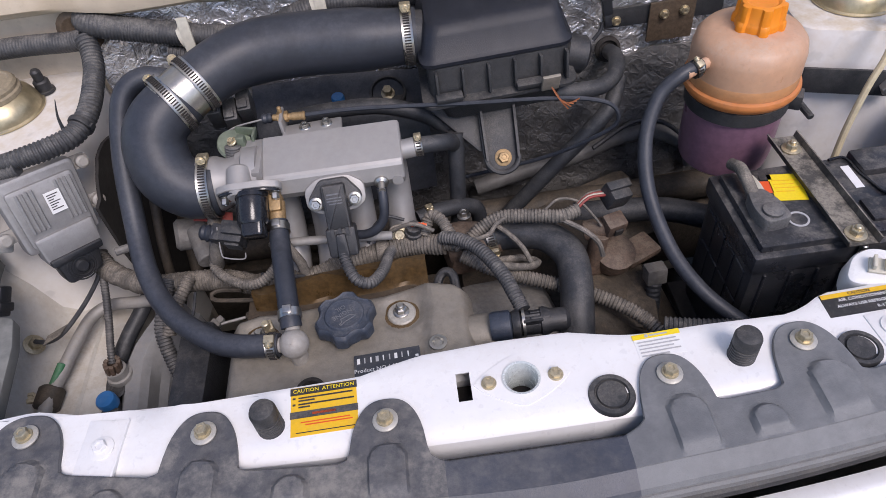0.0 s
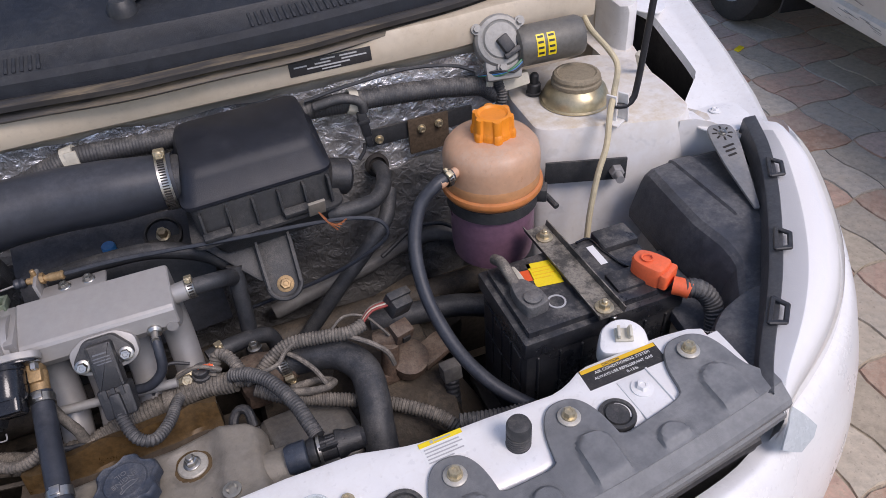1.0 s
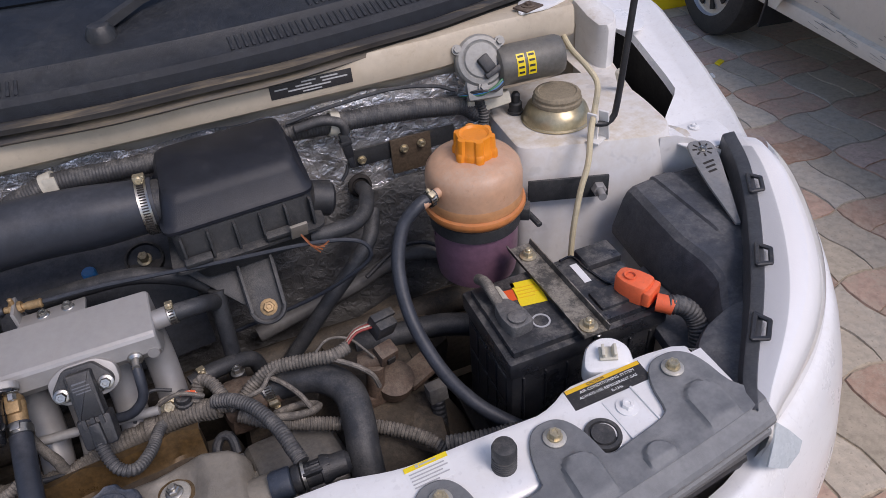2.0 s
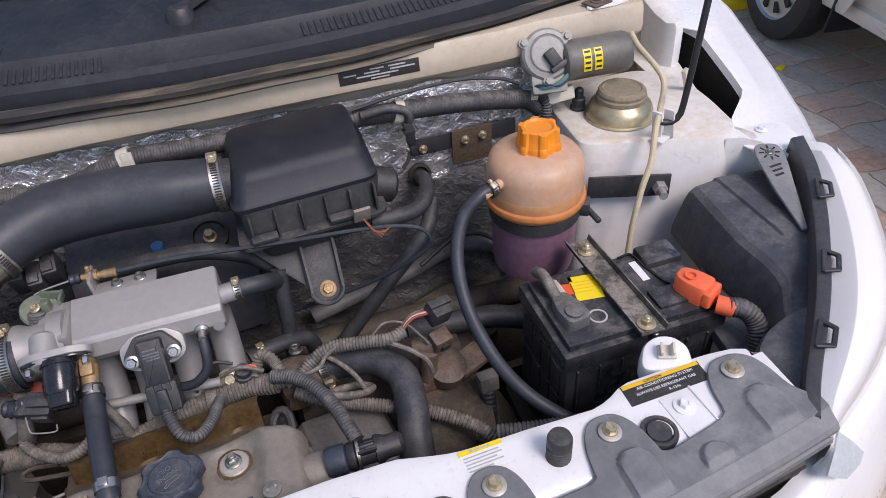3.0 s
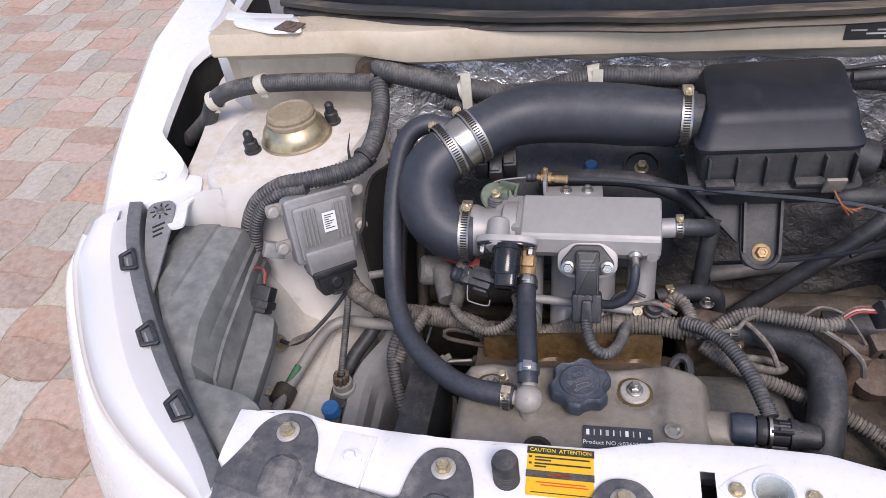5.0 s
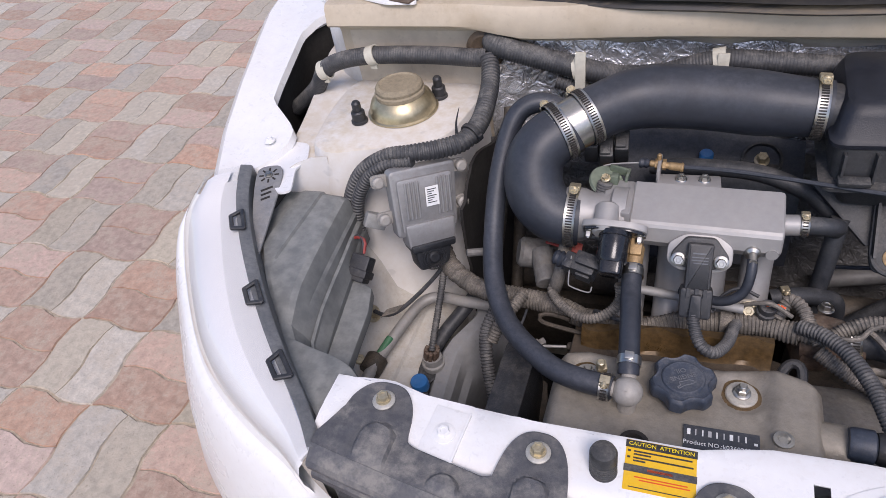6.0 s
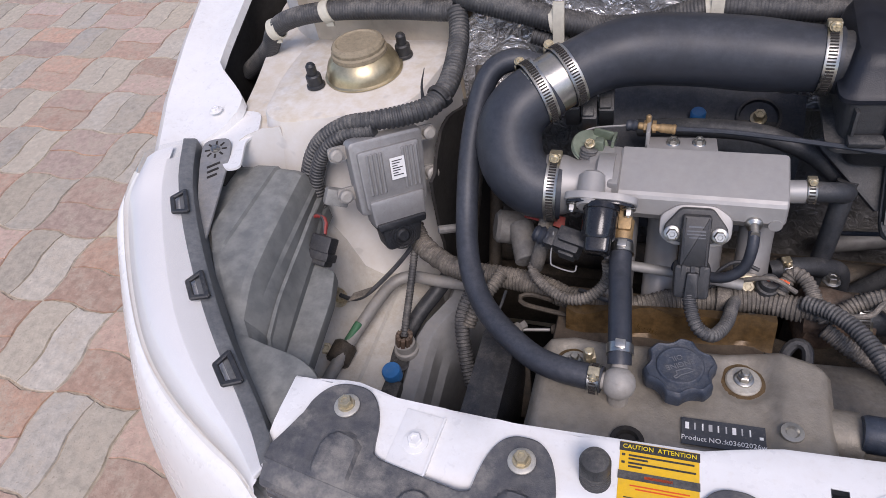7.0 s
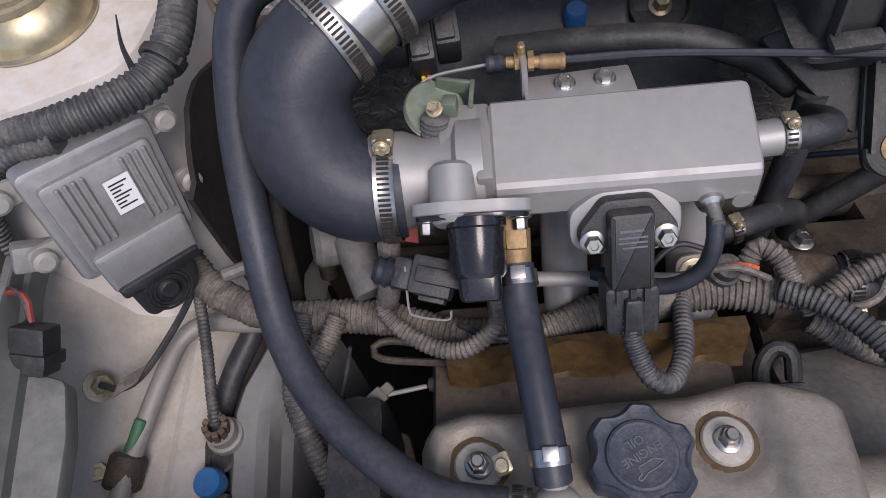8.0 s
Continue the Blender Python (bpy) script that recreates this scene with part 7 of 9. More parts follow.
t = hose("radiator_hose", [(0.020, 0.747, 0.763), (0.050, 0.742, 0.768), (0.086, 0.729, 0.772), (0.110, 0.699, 0.768), (0.111, 0.665, 0.756), (0.105, 0.630, 0.738), (0.100, 0.585, 0.69)], 0.0185, HOSE, "thick dusty black rubber radiator hose", seg=22)
clamp(t, (0.030, 0.746, 0.766), (1, -0.1, 0.2), 0.0190, 0.011, 200)
hose("heater_hose", [(0.222, 0.92, 0.84), (0.205, 0.888, 0.822), (0.176, 0.875, 0.796), (0.121, 0.865, 0.744), (0.070, 0.860, 0.689), (0.02, 0.85, 0.64)], 0.0105, HOSE, "dusty black rubber heater hose running down", seg=16)
hose("heater_hose", [(0.222, 0.965, 0.850), (0.220, 0.935, 0.862), (0.214, 0.908, 0.868), (0.204, 0.886, 0.866), (0.183, 0.866, 0.868), (0.150, 0.858, 0.872), (0.125, 0.856, 0.876)], 0.0100, HOSE, "dusty black rubber hose bent behind the filter box", seg=16)
t = hose("bypass_hose", [(-0.055, 0.788, 0.768), (-0.03, 0.797, 0.768), (-0.003, 0.808, 0.760), (0.018, 0.818, 0.745), (0.024, 0.82, 0.715)], 0.0102, HOSE, "short grey-black bypass hose with a clamp", seg=16)
clamp(t, (-0.040, 0.793, 0.768), (0.9, 0.3, 0), 0.0105, 0.009, 90)
hose("vacuum_hose", [(-0.086, 0.738, 0.870), (-0.086, 0.728, 0.858), (-0.090, 0.722, 0.838), (-0.105, 0.720, 0.824), (-0.125, 0.726, 0.818), (-0.15, 0.74, 0.812)], 0.0052, RUBBER, "thin black vacuum hose")
hose("low_pipe", [(0.15, 0.83, 0.695), (0.21, 0.82, 0.70), (0.27, 0.81, 0.70), (0.33, 0.79, 0.69)], 0.016, HOSE, "dusty black pipe low in the bay")
hose("brake_pipe", [(0.03, 0.935, 0.672), (0.11, 0.945, 0.683), (0.18, 0.954, 0.69), (0.25, 0.967, 0.703), (0.30, 0.965, 0.705), (0.345, 0.955, 0.685), (0.36, 0.95, 0.65)], 0.012, RAIL_GREY, "dull metal pipe along the firewall", "pipe")
hose("thin_cable", [(0.20, 0.93, 0.72), (0.26, 0.955, 0.735), (0.30, 0.95, 0.735), (0.33, 0.94, 0.715), (0.35, 0.93, 0.69)], 0.0032, HOSE, "thin black cable by the tank", "cable")

t = hose("accelerator_cable", [(-0.166, 0.833, 0.909), (-0.10, 0.829, 0.910), (0.02, 0.816, 0.906), (0.10, 0.811, 0.902), (0.15, 0.803, 0.899), (0.178, 0.798, 0.888), (0.182, 0.795, 0.866), (0.15, 0.808, 0.835), (0.10, 0.83, 0.80), (0.0, 0.86, 0.76)], 0.0025, RUBBER, "thin black accelerator cable across the engine", "cable", seg=8)
hose("throttle_wire", [(-0.260, 0.820, 0.899), (-0.252, 0.829, 0.902), (-0.24, 0.833, 0.906), (-0.207, 0.833, 0.911)], 0.0011, PIPE, "bare steel throttle wire end", "cable", seg=6)
hose("fuel_rail", [(-0.21, 0.745, 0.802), (-0.15, 0.741, 0.801), (-0.085, 0.735, 0.80)], 0.0052, PIPE, "thin dull metal fuel rail", "pipe", seg=12)

# main loom over the manifold
t = hose("engine_loom", [(-0.452, 0.800, 0.772), (-0.438, 0.782, 0.762), (-0.412, 0.765, 0.757), (-0.375, 0.752, 0.755), (-0.303, 0.745, 0.757), (-0.243, 0.726, 0.758), (-0.187, 0.722, 0.761), (-0.146, 0.734, 0.766), (-0.10, 0.738, 0.770), (-0.064, 0.740, 0.773), (-0.028, 0.731, 0.778)],
         0.0116, TAPE, "thick dusty taped wiring loom across the engine", "wiring loom", seg=20, step=0.0012, ridge=0.0011, pitch=0.0042, rough=0.0018, inner="taped_loom")
tie(t, (-0.10, 0.738, 0.770), (1, 0, 0), 0.0145, TAPE, 0.012)
hose("loom_branch", [(-0.028, 0.731, 0.778), (-0.005, 0.724, 0.782), (0.015, 0.733, 0.792), (0.040, 0.737, 0.802), (0.078, 0.728, 0.806), (0.105, 0.720, 0.808), (0.125, 0.724, 0.81)], 0.0072, TAPE, "dusty corrugated loom branch", "wiring loom", ridge=0.0009, pitch=0.0038, inner="sleeve")
hose("loom_branch", [(-0.030, 0.728, 0.792), (-0.010, 0.714, 0.799), (0.010, 0.690, 0.803), (0.027, 0.656, 0.802), (0.036, 0.625, 0.800), (0.041, 0.608, 0.796)], 0.0070, LOOM, "black corrugated loom to the cam sensor", "wiring loom", ridge=0.0010, pitch=0.0038, inner="sleeve")
hose("loom_branch", [(-0.01, 0.715, 0.772), (0.02, 0.698, 0.762), (0.054, 0.692, 0.748), (0.092, 0.678, 0.742), (0.137, 0.656, 0.736), (0.175, 0.627, 0.730), (0.20, 0.598, 0.715)], 0.0072, TAPE, "dusty corrugated loom running low to the front", "wiring loom", ridge=0.0011, pitch=0.0042, inner="sleeve")
hose("loom_branch", [(-0.290, 0.742, 0.797), (-0.290, 0.731, 0.791), (-0.278, 0.719, 0.786), (-0.256, 0.705, 0.786), (-0.236, 0.701, 0.790), (-0.219, 0.708, 0.799), (-0.211, 0.717, 0.812), (-0.213, 0.722, 0.828)], 0.0052, TAPE, "looped corrugated loom under the idle valve", "wiring loom", ridge=0.0009, pitch=0.0036, inner="sleeve")
hose("loom_branch", [(-0.136, 0.697, 0.832), (-0.134, 0.684, 0.822), (-0.126, 0.668, 0.811), (-0.112, 0.667, 0.802), (-0.099, 0.690, 0.793), (-0.092, 0.722, 0.783), (-0.088, 0.738, 0.775)], 0.0056, LOOM, "corrugated loom looped below the pressure sensor", "wiring loom", ridge=0.0009, pitch=0.0036, inner="sleeve")
hose("loom_branch", [(-0.356, 0.748, 0.765), (-0.362, 0.722, 0.752), (-0.367, 0.695, 0.735), (-0.356, 0.662, 0.705), (-0.338, 0.630, 0.675), (-0.315, 0.60, 0.645), (-0.29, 0.575, 0.61)], 0.0076, LOOM, "black corrugated loom going down beside the engine", "wiring loom", ridge=0.0010, pitch=0.0040, inner="sleeve")
hose("loom_branch", [(-0.328, 0.740, 0.772), (-0.337, 0.722, 0.765), (-0.350, 0.705, 0.752), (-0.358, 0.69, 0.735)], 0.0068, TAPE, "short dusty loom branch", "wiring loom", ridge=0.001, pitch=0.004, inner="sleeve")
hose("loom_branch", [(-0.050, 0.742, 0.785), (-0.040, 0.756, 0.80), (-0.028, 0.748, 0.80), (-0.018, 0.728, 0.79), (-0.010, 0.716, 0.782)], 0.0062, TAPE, "small looped loom by the thermostat", "wiring loom", ridge=0.001, pitch=0.004, inner="sleeve")
hose("loom_branch", [(-0.210, 0.742, 0.83), (-0.204, 0.735, 0.81), (-0.194, 0.726, 0.79), (-0.190, 0.722, 0.772)], 0.0055, TAPE, "small dusty wire under the brass elbow", "wiring loom", rough=0.001, inner="sleeve")
hose("loom_branch", [(-0.279, 0.790, 0.850), (-0.281, 0.766, 0.834), (-0.282, 0.750, 0.818), (-0.286, 0.738, 0.802), (-0.29, 0.742, 0.785)], 0.0076, TAPE, "dusty taped loom under the throttle", "wiring loom", rough=0.0012, inner="sleeve")
hose("loom_branch", [(0.19, 0.60, 0.745), (0.23, 0.585, 0.752), (0.28, 0.572, 0.757), (0.31, 0.56, 0.757)], 0.0085, LOOM, "black corrugated loom behind the panel", "wiring loom", ridge=0.0013, pitch=0.0046, inner="sleeve")
hose("black_tape_loop", [(0.02, 0.70, 0.768), (0.05, 0.692, 0.765), (0.075, 0.70, 0.757), (0.06, 0.715, 0.752), (0.03, 0.712, 0.757), (0.03, 0.70, 0.762)], 0.0045, TAPE, "coil of dusty tape round the low loom", "tape", rough=0.001)

# loose thin wires about the manifold and thermostat
for pts, r, mt, word in ((((-0.095, 0.745, 0.790), (-0.080, 0.738, 0.806), (-0.060, 0.736, 0.812), (-0.038, 0.733, 0.800)), 0.0024, TAPE, "dusty taped"), (((-0.115, 0.742, 0.785), (-0.106, 0.752, 0.800), (-0.090, 0.760, 0.806), (-0.070, 0.757, 0.800)), 0.0020, HOSE, "black"),
                         (((-0.010, 0.718, 0.795), (0.004, 0.708, 0.803), (0.022, 0.714, 0.801), (0.034, 0.728, 0.803), (0.055, 0.735, 0.809)), 0.0026, TAPE, "dusty taped"), (((0.088, 0.729, 0.812), (0.106, 0.738, 0.817), (0.128, 0.734, 0.812), (0.142, 0.722, 0.799), (0.150, 0.715, 0.788)), 0.0015, TAPE, "dusty brown"),
                         (((0.030, 0.736, 0.795), (0.045, 0.722, 0.790), (0.058, 0.706, 0.782), (0.066, 0.694, 0.768)), 0.0030, TAPE, "dusty taped"), (((-0.240, 0.726, 0.775), (-0.222, 0.712, 0.785), (-0.205, 0.710, 0.782), (-0.192, 0.717, 0.772)), 0.0026, HOSE, "black"),
                         (((-0.318, 0.716, 0.772), (-0.322, 0.706, 0.760), (-0.327, 0.694, 0.748), (-0.331, 0.684, 0.735)), 0.0016, HOSE, "black")):
    hose("thin_wire", list(pts), r, mt, "thin %s wire loose on the engine" % word, "wire", seg=8, step=0.004)

t = thing("sender_plug", (-0.305, 0.688, 0.735), "flat grey plug with a thin rod and a round end", "wiring plug")
bm = bmesh.new()
m = pose(-0.309, 0.686, 0.738, 20, -12, 38)
cuboid(bm, (0, 0, 0), (0.026, 0.012, 0.010), m, 0.002)
cuboid(bm, (0, 0, 0), (0.010, 0.008, 0.008), m @ pose(0.015, 0, 0), 0.002)
part("plug", bm, DULL_CAST, t)
bm = bmesh.new()
rod(bm, (-0.298, 0.692, 0.738), (-0.268, 0.697, 0.738), 0.0018, 10)
part("rod", bm, PIPE, t, "thin pale rod")
bm = bmesh.new()
lathe(bm, [(0, -0.005), (0.0045, -0.004), (0.006, 0), (0.0045, 0.004), (0, 0.005)], at_axis((-0.263, 0.698, 0.738), (1, 0.1, 0)), 16)
part("round_end", bm, GRIME, t)
t = thing("side_plate", (-0.31, 0.66, 0.70), "dusty olive-grey plate low beside the engine", "plate")
bm = bmesh.new()
prism(bm, rounded([(-0.030, -0.035), (0.026, -0.035), (0.018, 0.022), (-0.016, 0.020)], 0.006, 3), -0.003, 0.0, basis((-0.306, 0.662, 0.675), (1, -0.1, 0.15), (0.1, 0.75, 0.65)), 0.001)
part("plate", bm, GRIME, t)

# loom along the firewall, with clips
t = hose("firewall_loom", [(-0.75, 0.99, 0.86), (-0.70, 0.985, 0.90), (-0.672, 0.978, 0.935), (-0.64, 0.977, 0.951), (-0.585, 0.977, 0.960), (-0.50, 0.977, 0.962), (-0.44, 0.976, 0.960), (-0.420, 0.975, 0.962)], 0.0118, LOOM, "dusty black loom along the firewall with ivory clips", "wiring loom", ridge=0.0006, pitch=0.0036, inner="sleeve", seg=16)
for c in ((-0.672, 0.978, 0.935), (-0.588, 0.977, 0.960)):
    bm = bmesh.new()
    m = at_axis(c, (1, 0, 0.3))
    lathe(bm, [(0.0122, -0.0065), (0.0140, -0.0065), (0.0140, 0.0065), (0.0122, 0.0065)], m, 20)
    cuboid(bm, (c[0], c[1] - 0.004, c[2] - 0.012), (0.011, 0.004, 0.012), None, 0.001)
    part("clip", bm, CLIP, t, "ivory plastic clip")
t = hose("firewall_loom", [(-0.420, 1.0, 0.985), (-0.412, 0.982, 0.978), (-0.395, 0.976, 0.974), (-0.36, 0.976, 0.964), (-0.303, 0.975, 0.950), (-0.25, 0.975, 0.940), (-0.2, 0.973, 0.945), (-0.165, 0.972, 0.957), (-0.13, 0.972, 0.965), (-0.07, 0.972, 0.963), (0.0, 0.972, 0.96)], lambda f: 0.0145 - 0.003 * f, LOOM,
         "dusty black loom along the firewall with ivory clips", "wiring loom", ridge=0.0006, pitch=0.0036, inner="sleeve", seg=16)
for c, hh in (((-0.300, 0.974, 0.950), 0.05), ((-0.136, 0.972, 0.964), 0.028)):
    bm = bmesh.new()
    lathe(bm, [(0.0128, -0.007), (0.0158, -0.007), (0.0158, 0.007), (0.0128, 0.007)], at_axis(c, (1, 0, 0.2)), 20)
    cuboid(bm, (c[0] + 0.003, c[1] - 0.014, c[2] + 0.002), (0.013, 0.004, hh), pose(0, 0, 0, -8, 0, 0), 0.001)
    part("clip", bm, CLIP, t, "ivory plastic clip")
hose("loom_branch", [(-0.26, 0.972, 0.918), (-0.295, 0.970, 0.922), (-0.33, 0.974, 0.930)], 0.0085, LOOM, "short black loom end under the clip", "wiring loom", ridge=0.001, pitch=0.0046, inner="sleeve")
t = hose("firewall_loom", [(0.125, 0.978, 0.952), (0.15, 0.975, 0.955), (0.2, 0.973, 0.953), (0.25, 0.973, 0.950), (0.31, 0.973, 0.944), (0.36, 0.973, 0.936), (0.385, 0.973, 0.93), (0.405, 0.968, 0.915)], 0.0128, LOOM, "dusty black loom along the firewall with ivory clips", "wiring loom", ridge=0.0006, pitch=0.0036, inner="sleeve", seg=16)
bm = bmesh.new()
lathe(bm, [(0.0132, -0.006), (0.0162, -0.006), (0.0162, 0.006), (0.0132, 0.006)], at_axis((0.2, 0.973, 0.953), (1, 0, -0.3)), 20)
part("clip", bm, CLIP, t, "ivory plastic clip")
hose("loom_branch", [(0.15, 0.962, 0.963), (0.18, 0.958, 0.968), (0.198, 0.956, 0.965), (0.209, 0.955, 0.958), (0.211, 0.955, 0.945)], 0.0062, LOOM, "thin black loom bent down to a plug", "wiring loom", inner="sleeve")
hose("bonnet_cable", [(0.14, 0.966, 0.972), (0.2, 0.966, 0.980), (0.28, 0.966, 0.984), (0.34, 0.966, 0.974), (0.37, 0.966, 0.960)], 0.0026, HOSE, "thin black bonnet cable", "cable", seg=8)
t = thing("inline_plug", (0.222, 0.955, 0.91), "black inline wiring plug hanging from the loom", "wiring plug")
bm = bmesh.new()
m = basis((0.209, 0.954, 0.928), (1, 0, 0.1), (0.1, 0.1, 1))
cuboid(bm, (0, 0, 0), (0.012, 0.034, 0.011), m, 0.002)
cuboid(bm, (0, 0, 0), (0.009, 0.016, 0.009), m @ pose(0, -0.024, 0), 0.002)
cuboid(bm, (0, 0, 0), (0.015, 0.006, 0.013), m @ pose(0, 0.004, 0), 0.001)
part("plug", bm, PLASTIC, t)
bm = bmesh.new()
tube(bm, [(0.206, 0.953, 0.900), (0.203, 0.951, 0.890), (0.194, 0.949, 0.880)], 0.0026, 8)
part("wire", bm, HOSE, t)

# loom that drops to the control unit
t = hose("control_unit_loom", [(-0.418, 0.972, 0.965), (-0.412, 0.955, 0.952), (-0.407, 0.925, 0.940), (-0.404, 0.870, 0.930), (-0.416, 0.838, 0.922), (-0.440, 0.818, 0.922), (-0.47, 0.806, 0.922), (-0.506, 0.803, 0.916), (-0.545, 0.801, 0.890), (-0.568, 0.795, 0.850), (-0.580, 0.788, 0.80)],
         lambda f: 0.0110 - 0.0022 * ease(0.45, 0.6, f), LOOM, "dusty corrugated loom over the control unit", "wiring loom", ridge=0.0012, pitch=0.005, inner="sleeve", seg=16)
tie(t, (-0.410, 0.850, 0.925), (-0.4, -0.9, -0.2), 0.0128, PLASTIC, 0.006)
bm = bmesh.new()
tube(bm, [(-0.424, 0.838, 0.93), (-0.424, 0.842, 0.945), (-0.420, 0.848, 0.962)], lambda f: 0.0022 * (1 - 0.8 * f), 6, 0.004)
part("tie_tail", bm, PLASTIC, t, "tail of the cable tie")
hose("loom_branch", [(-0.47, 0.799, 0.915), (-0.51, 0.795, 0.906), (-0.54, 0.792, 0.88), (-0.556, 0.787, 0.845), (-0.560, 0.78, 0.80)], 0.0078, LOOM, "second corrugated loom beside the control unit", "wiring loom", ridge=0.0011, pitch=0.0045, inner="sleeve")


# ---- control unit ----
def control_unit():
    o = Vector((-0.458, 0.790, 0.862))
    m = basis(o, (0.72, 0.66, -0.16), (-0.05, 0.30, 0.95))
    t = thing("control_unit", tuple(o), "ribbed aluminium engine control unit with a white label", "control unit")
    bm = bmesh.new()
    prism(bm, rounded([(-0.044, -0.040), (0.038, -0.040), (0.041, 0.048), (-0.047, 0.048)], 0.008, 4), -0.010, 0.006, m, 0.004)
    prism(bm, rounded([(-0.037, -0.034), (0.032, -0.034), (0.034, 0.036), (-0.039, 0.036)], 0.005, 3), 0.004, 0.010, m, 0.002)
    prism(bm, rounded([(-0.032, -0.056), (0.030, -0.056), (0.032, -0.022), (-0.035, -0.022)], 0.005, 3), -0.012, 0.013, m, 0.003)
    part("housing", bm, ECU, t)
    for k in list(range(-5, -1)) + list(range(3, 7)):
        bm = bmesh.new()
        cuboid(bm, (0, 0, 0), (0.003, 0.048, 0.0035), m @ pose(k * 0.0052 - 0.003, 0.008, 0.011), 0.001, 1)
        part("fin", bm, ECU, t)
    bm = bmesh.new()
    cuboid(bm, (0, 0, 0), (0.017, 0.025, 0.0006), m @ pose(0.004, 0.010, 0.0128), 0)
    lab = part("label", bm, WHITE_INK, t, "white printed label")
    bm = bmesh.new()
    bars(bm, m @ pose(0.004, 0.010, 0.0135), [(-0.0065, 0.0055 - 0.003 * (i % 3), 0.009 - 0.0028 * i, 0.0010) for i in range(7)])
    part("print", bm, BLACK_INK, lab)
    bm = bmesh.new()
    prism(bm, rounded([(-0.022, -0.088), (0.019, -0.085), (0.026, -0.050), (-0.027, -0.050)], 0.008, 4), -0.012, 0.013, m, 0.004)
    prism(bm, rounded([(-0.030, -0.060), (0.028, -0.060), (0.029, -0.050), (-0.031, -0.050)], 0.003, 3), -0.013, 0.016, m, 0.002)
    q = m @ pose(-0.002, -0.071, 0.0125)
    lathe(bm, [(0, 0.004), (0.006, 0.004), (0.0075, 0.0025), (0.008, 0.0)], q, 18)
    for k in range(3):
        lathe(bm, [(0.0105 + 0.0028 * k, 0.0), (0.0105 + 0.0028 * k, 0.0026 - 0.0006 * k), (0.0118 + 0.0028 * k, 0.0026 - 0.0006 * k), (0.0118 + 0.0028 * k, 0)], q, 22)
    part("plug", bm, PLASTIC, t, "black moulded wiring plug")
    for x, y in ((-0.056, 0.036), (-0.054, -0.012), (0.049, 0.036), (0.047, -0.012)):
        bm = bmesh.new()
        prism(bm, rounded([(-0.011, -0.008), (0.011, -0.008), (0.011, 0.008), (-0.011, 0.008)], 0.005, 3), -0.008, -0.004, m @ pose(x * 0.98, y, 0))
        lathe(bm, [(0, -0.004), (0.0075, -0.004), (0.0075, 0.003), (0.005, 0.005), (0, 0.005)], m @ pose(x * 1.04, y, 0), 16)
        part("mounting_lug", bm, UNION, t, "mounting lug with a nut")


ECU = mat("control_unit_aluminium", (0.34, 0.335, 0.33), 0.5, metal=0.5, dust=0.45, dust_col=(0.27, 0.24, 0.205), var=0.08, scale=20, bump=0.1)
control_unit()

# dark sheet painted in for the shade beside the tower, with grimy pipes
t = thing("tower_pad", (-0.40, 0.90, 0.7), "dark sheet added as shade beside the strut tower, with old pipes", "sound pad")
bm = bmesh.new()
rows = []
for i in range(18):
    y = 0.800 + i * 0.0115
    rows.append([(-0.420 + 0.02 * ease(0.86, 0.95, y) + 0.004 * noise.noise(Vector((y * 40, k, 1.7))), y, 0.60 + (0.0245 + 0.003 * ease(0.80, 0.86, y)) * k + 0.006 * noise.noise(Vector((y * 30, 0, 3)))) for k in range(11)])
loft(bm, rows)
# the dark sheet takes the place of shade, not of an actual pad
part("pad", thick(bm, 0.004), DARK, t)
for pts, r in ((((-0.392, 0.955, 0.90), (-0.388, 0.92, 0.86), (-0.385, 0.87, 0.80), (-0.388, 0.83, 0.74), (-0.392, 0.80, 0.66)), 0.0062), (((-0.385, 0.965, 0.86), (-0.378, 0.93, 0.80), (-0.372, 0.89, 0.74), (-0.37, 0.84, 0.66)), 0.0085)):
    bm = bmesh.new()
    tube(bm, pts, r, 12, 0.01)
    part("pipe", bm, GRIME, t, "grimy thin pipe")

# ---- strut mounts ----
def strut_mount(c, studs):
    t = thing("strut_mount", c, "gold passivated strut mount with a dusty rubber cap", "strut mount", "strut mounts")
    bm = bmesh.new()
    m = at_axis(c)
    lathe(bm, [(0.049, 0.0), (0.049, 0.0015), (0.0465, 0.003), (0.045, 0.010), (0.041, 0.019), (0.033, 0.025), (0, 0.025)], m, 44)
    part("cup", bm, GOLD_CUP, t, "gold passivated steel cup")
    bm = bmesh.new()
    lathe(bm, [(0.032, 0.023), (0.0345, 0.025), (0.0345, 0.030), (0.0325, 0.032), (0.033, 0.036), (0.031, 0.0395), (0.027, 0.041), (0.025, 0.0395), (0, 0.0388)], m, 18)
    part("cap", bm, CAPDUST, t, "dusty brown rubber cap")
    for s in studs:
        u = thing("stud", s, "black threaded stud with its nut on the tower", "stud", "strut studs")
        bm = bmesh.new()
        q = at_axis(s)
        lathe(bm, [(0, 0), (0.0115, 0), (0.0115, 0.003), (0.0095, 0.004), (0.0095, 0.015), (0.008, 0.017), (0, 0.017)], q, 18)
        part("nut", bm, PLASTIC, u)
        bm = bmesh.new()
        lathe(bm, [(0.0062, 0.016), (0.0062, 0.028), (0.004, 0.031), (0, 0.031)], q, 14)
        part("thread", bm, PLASTIC, u)


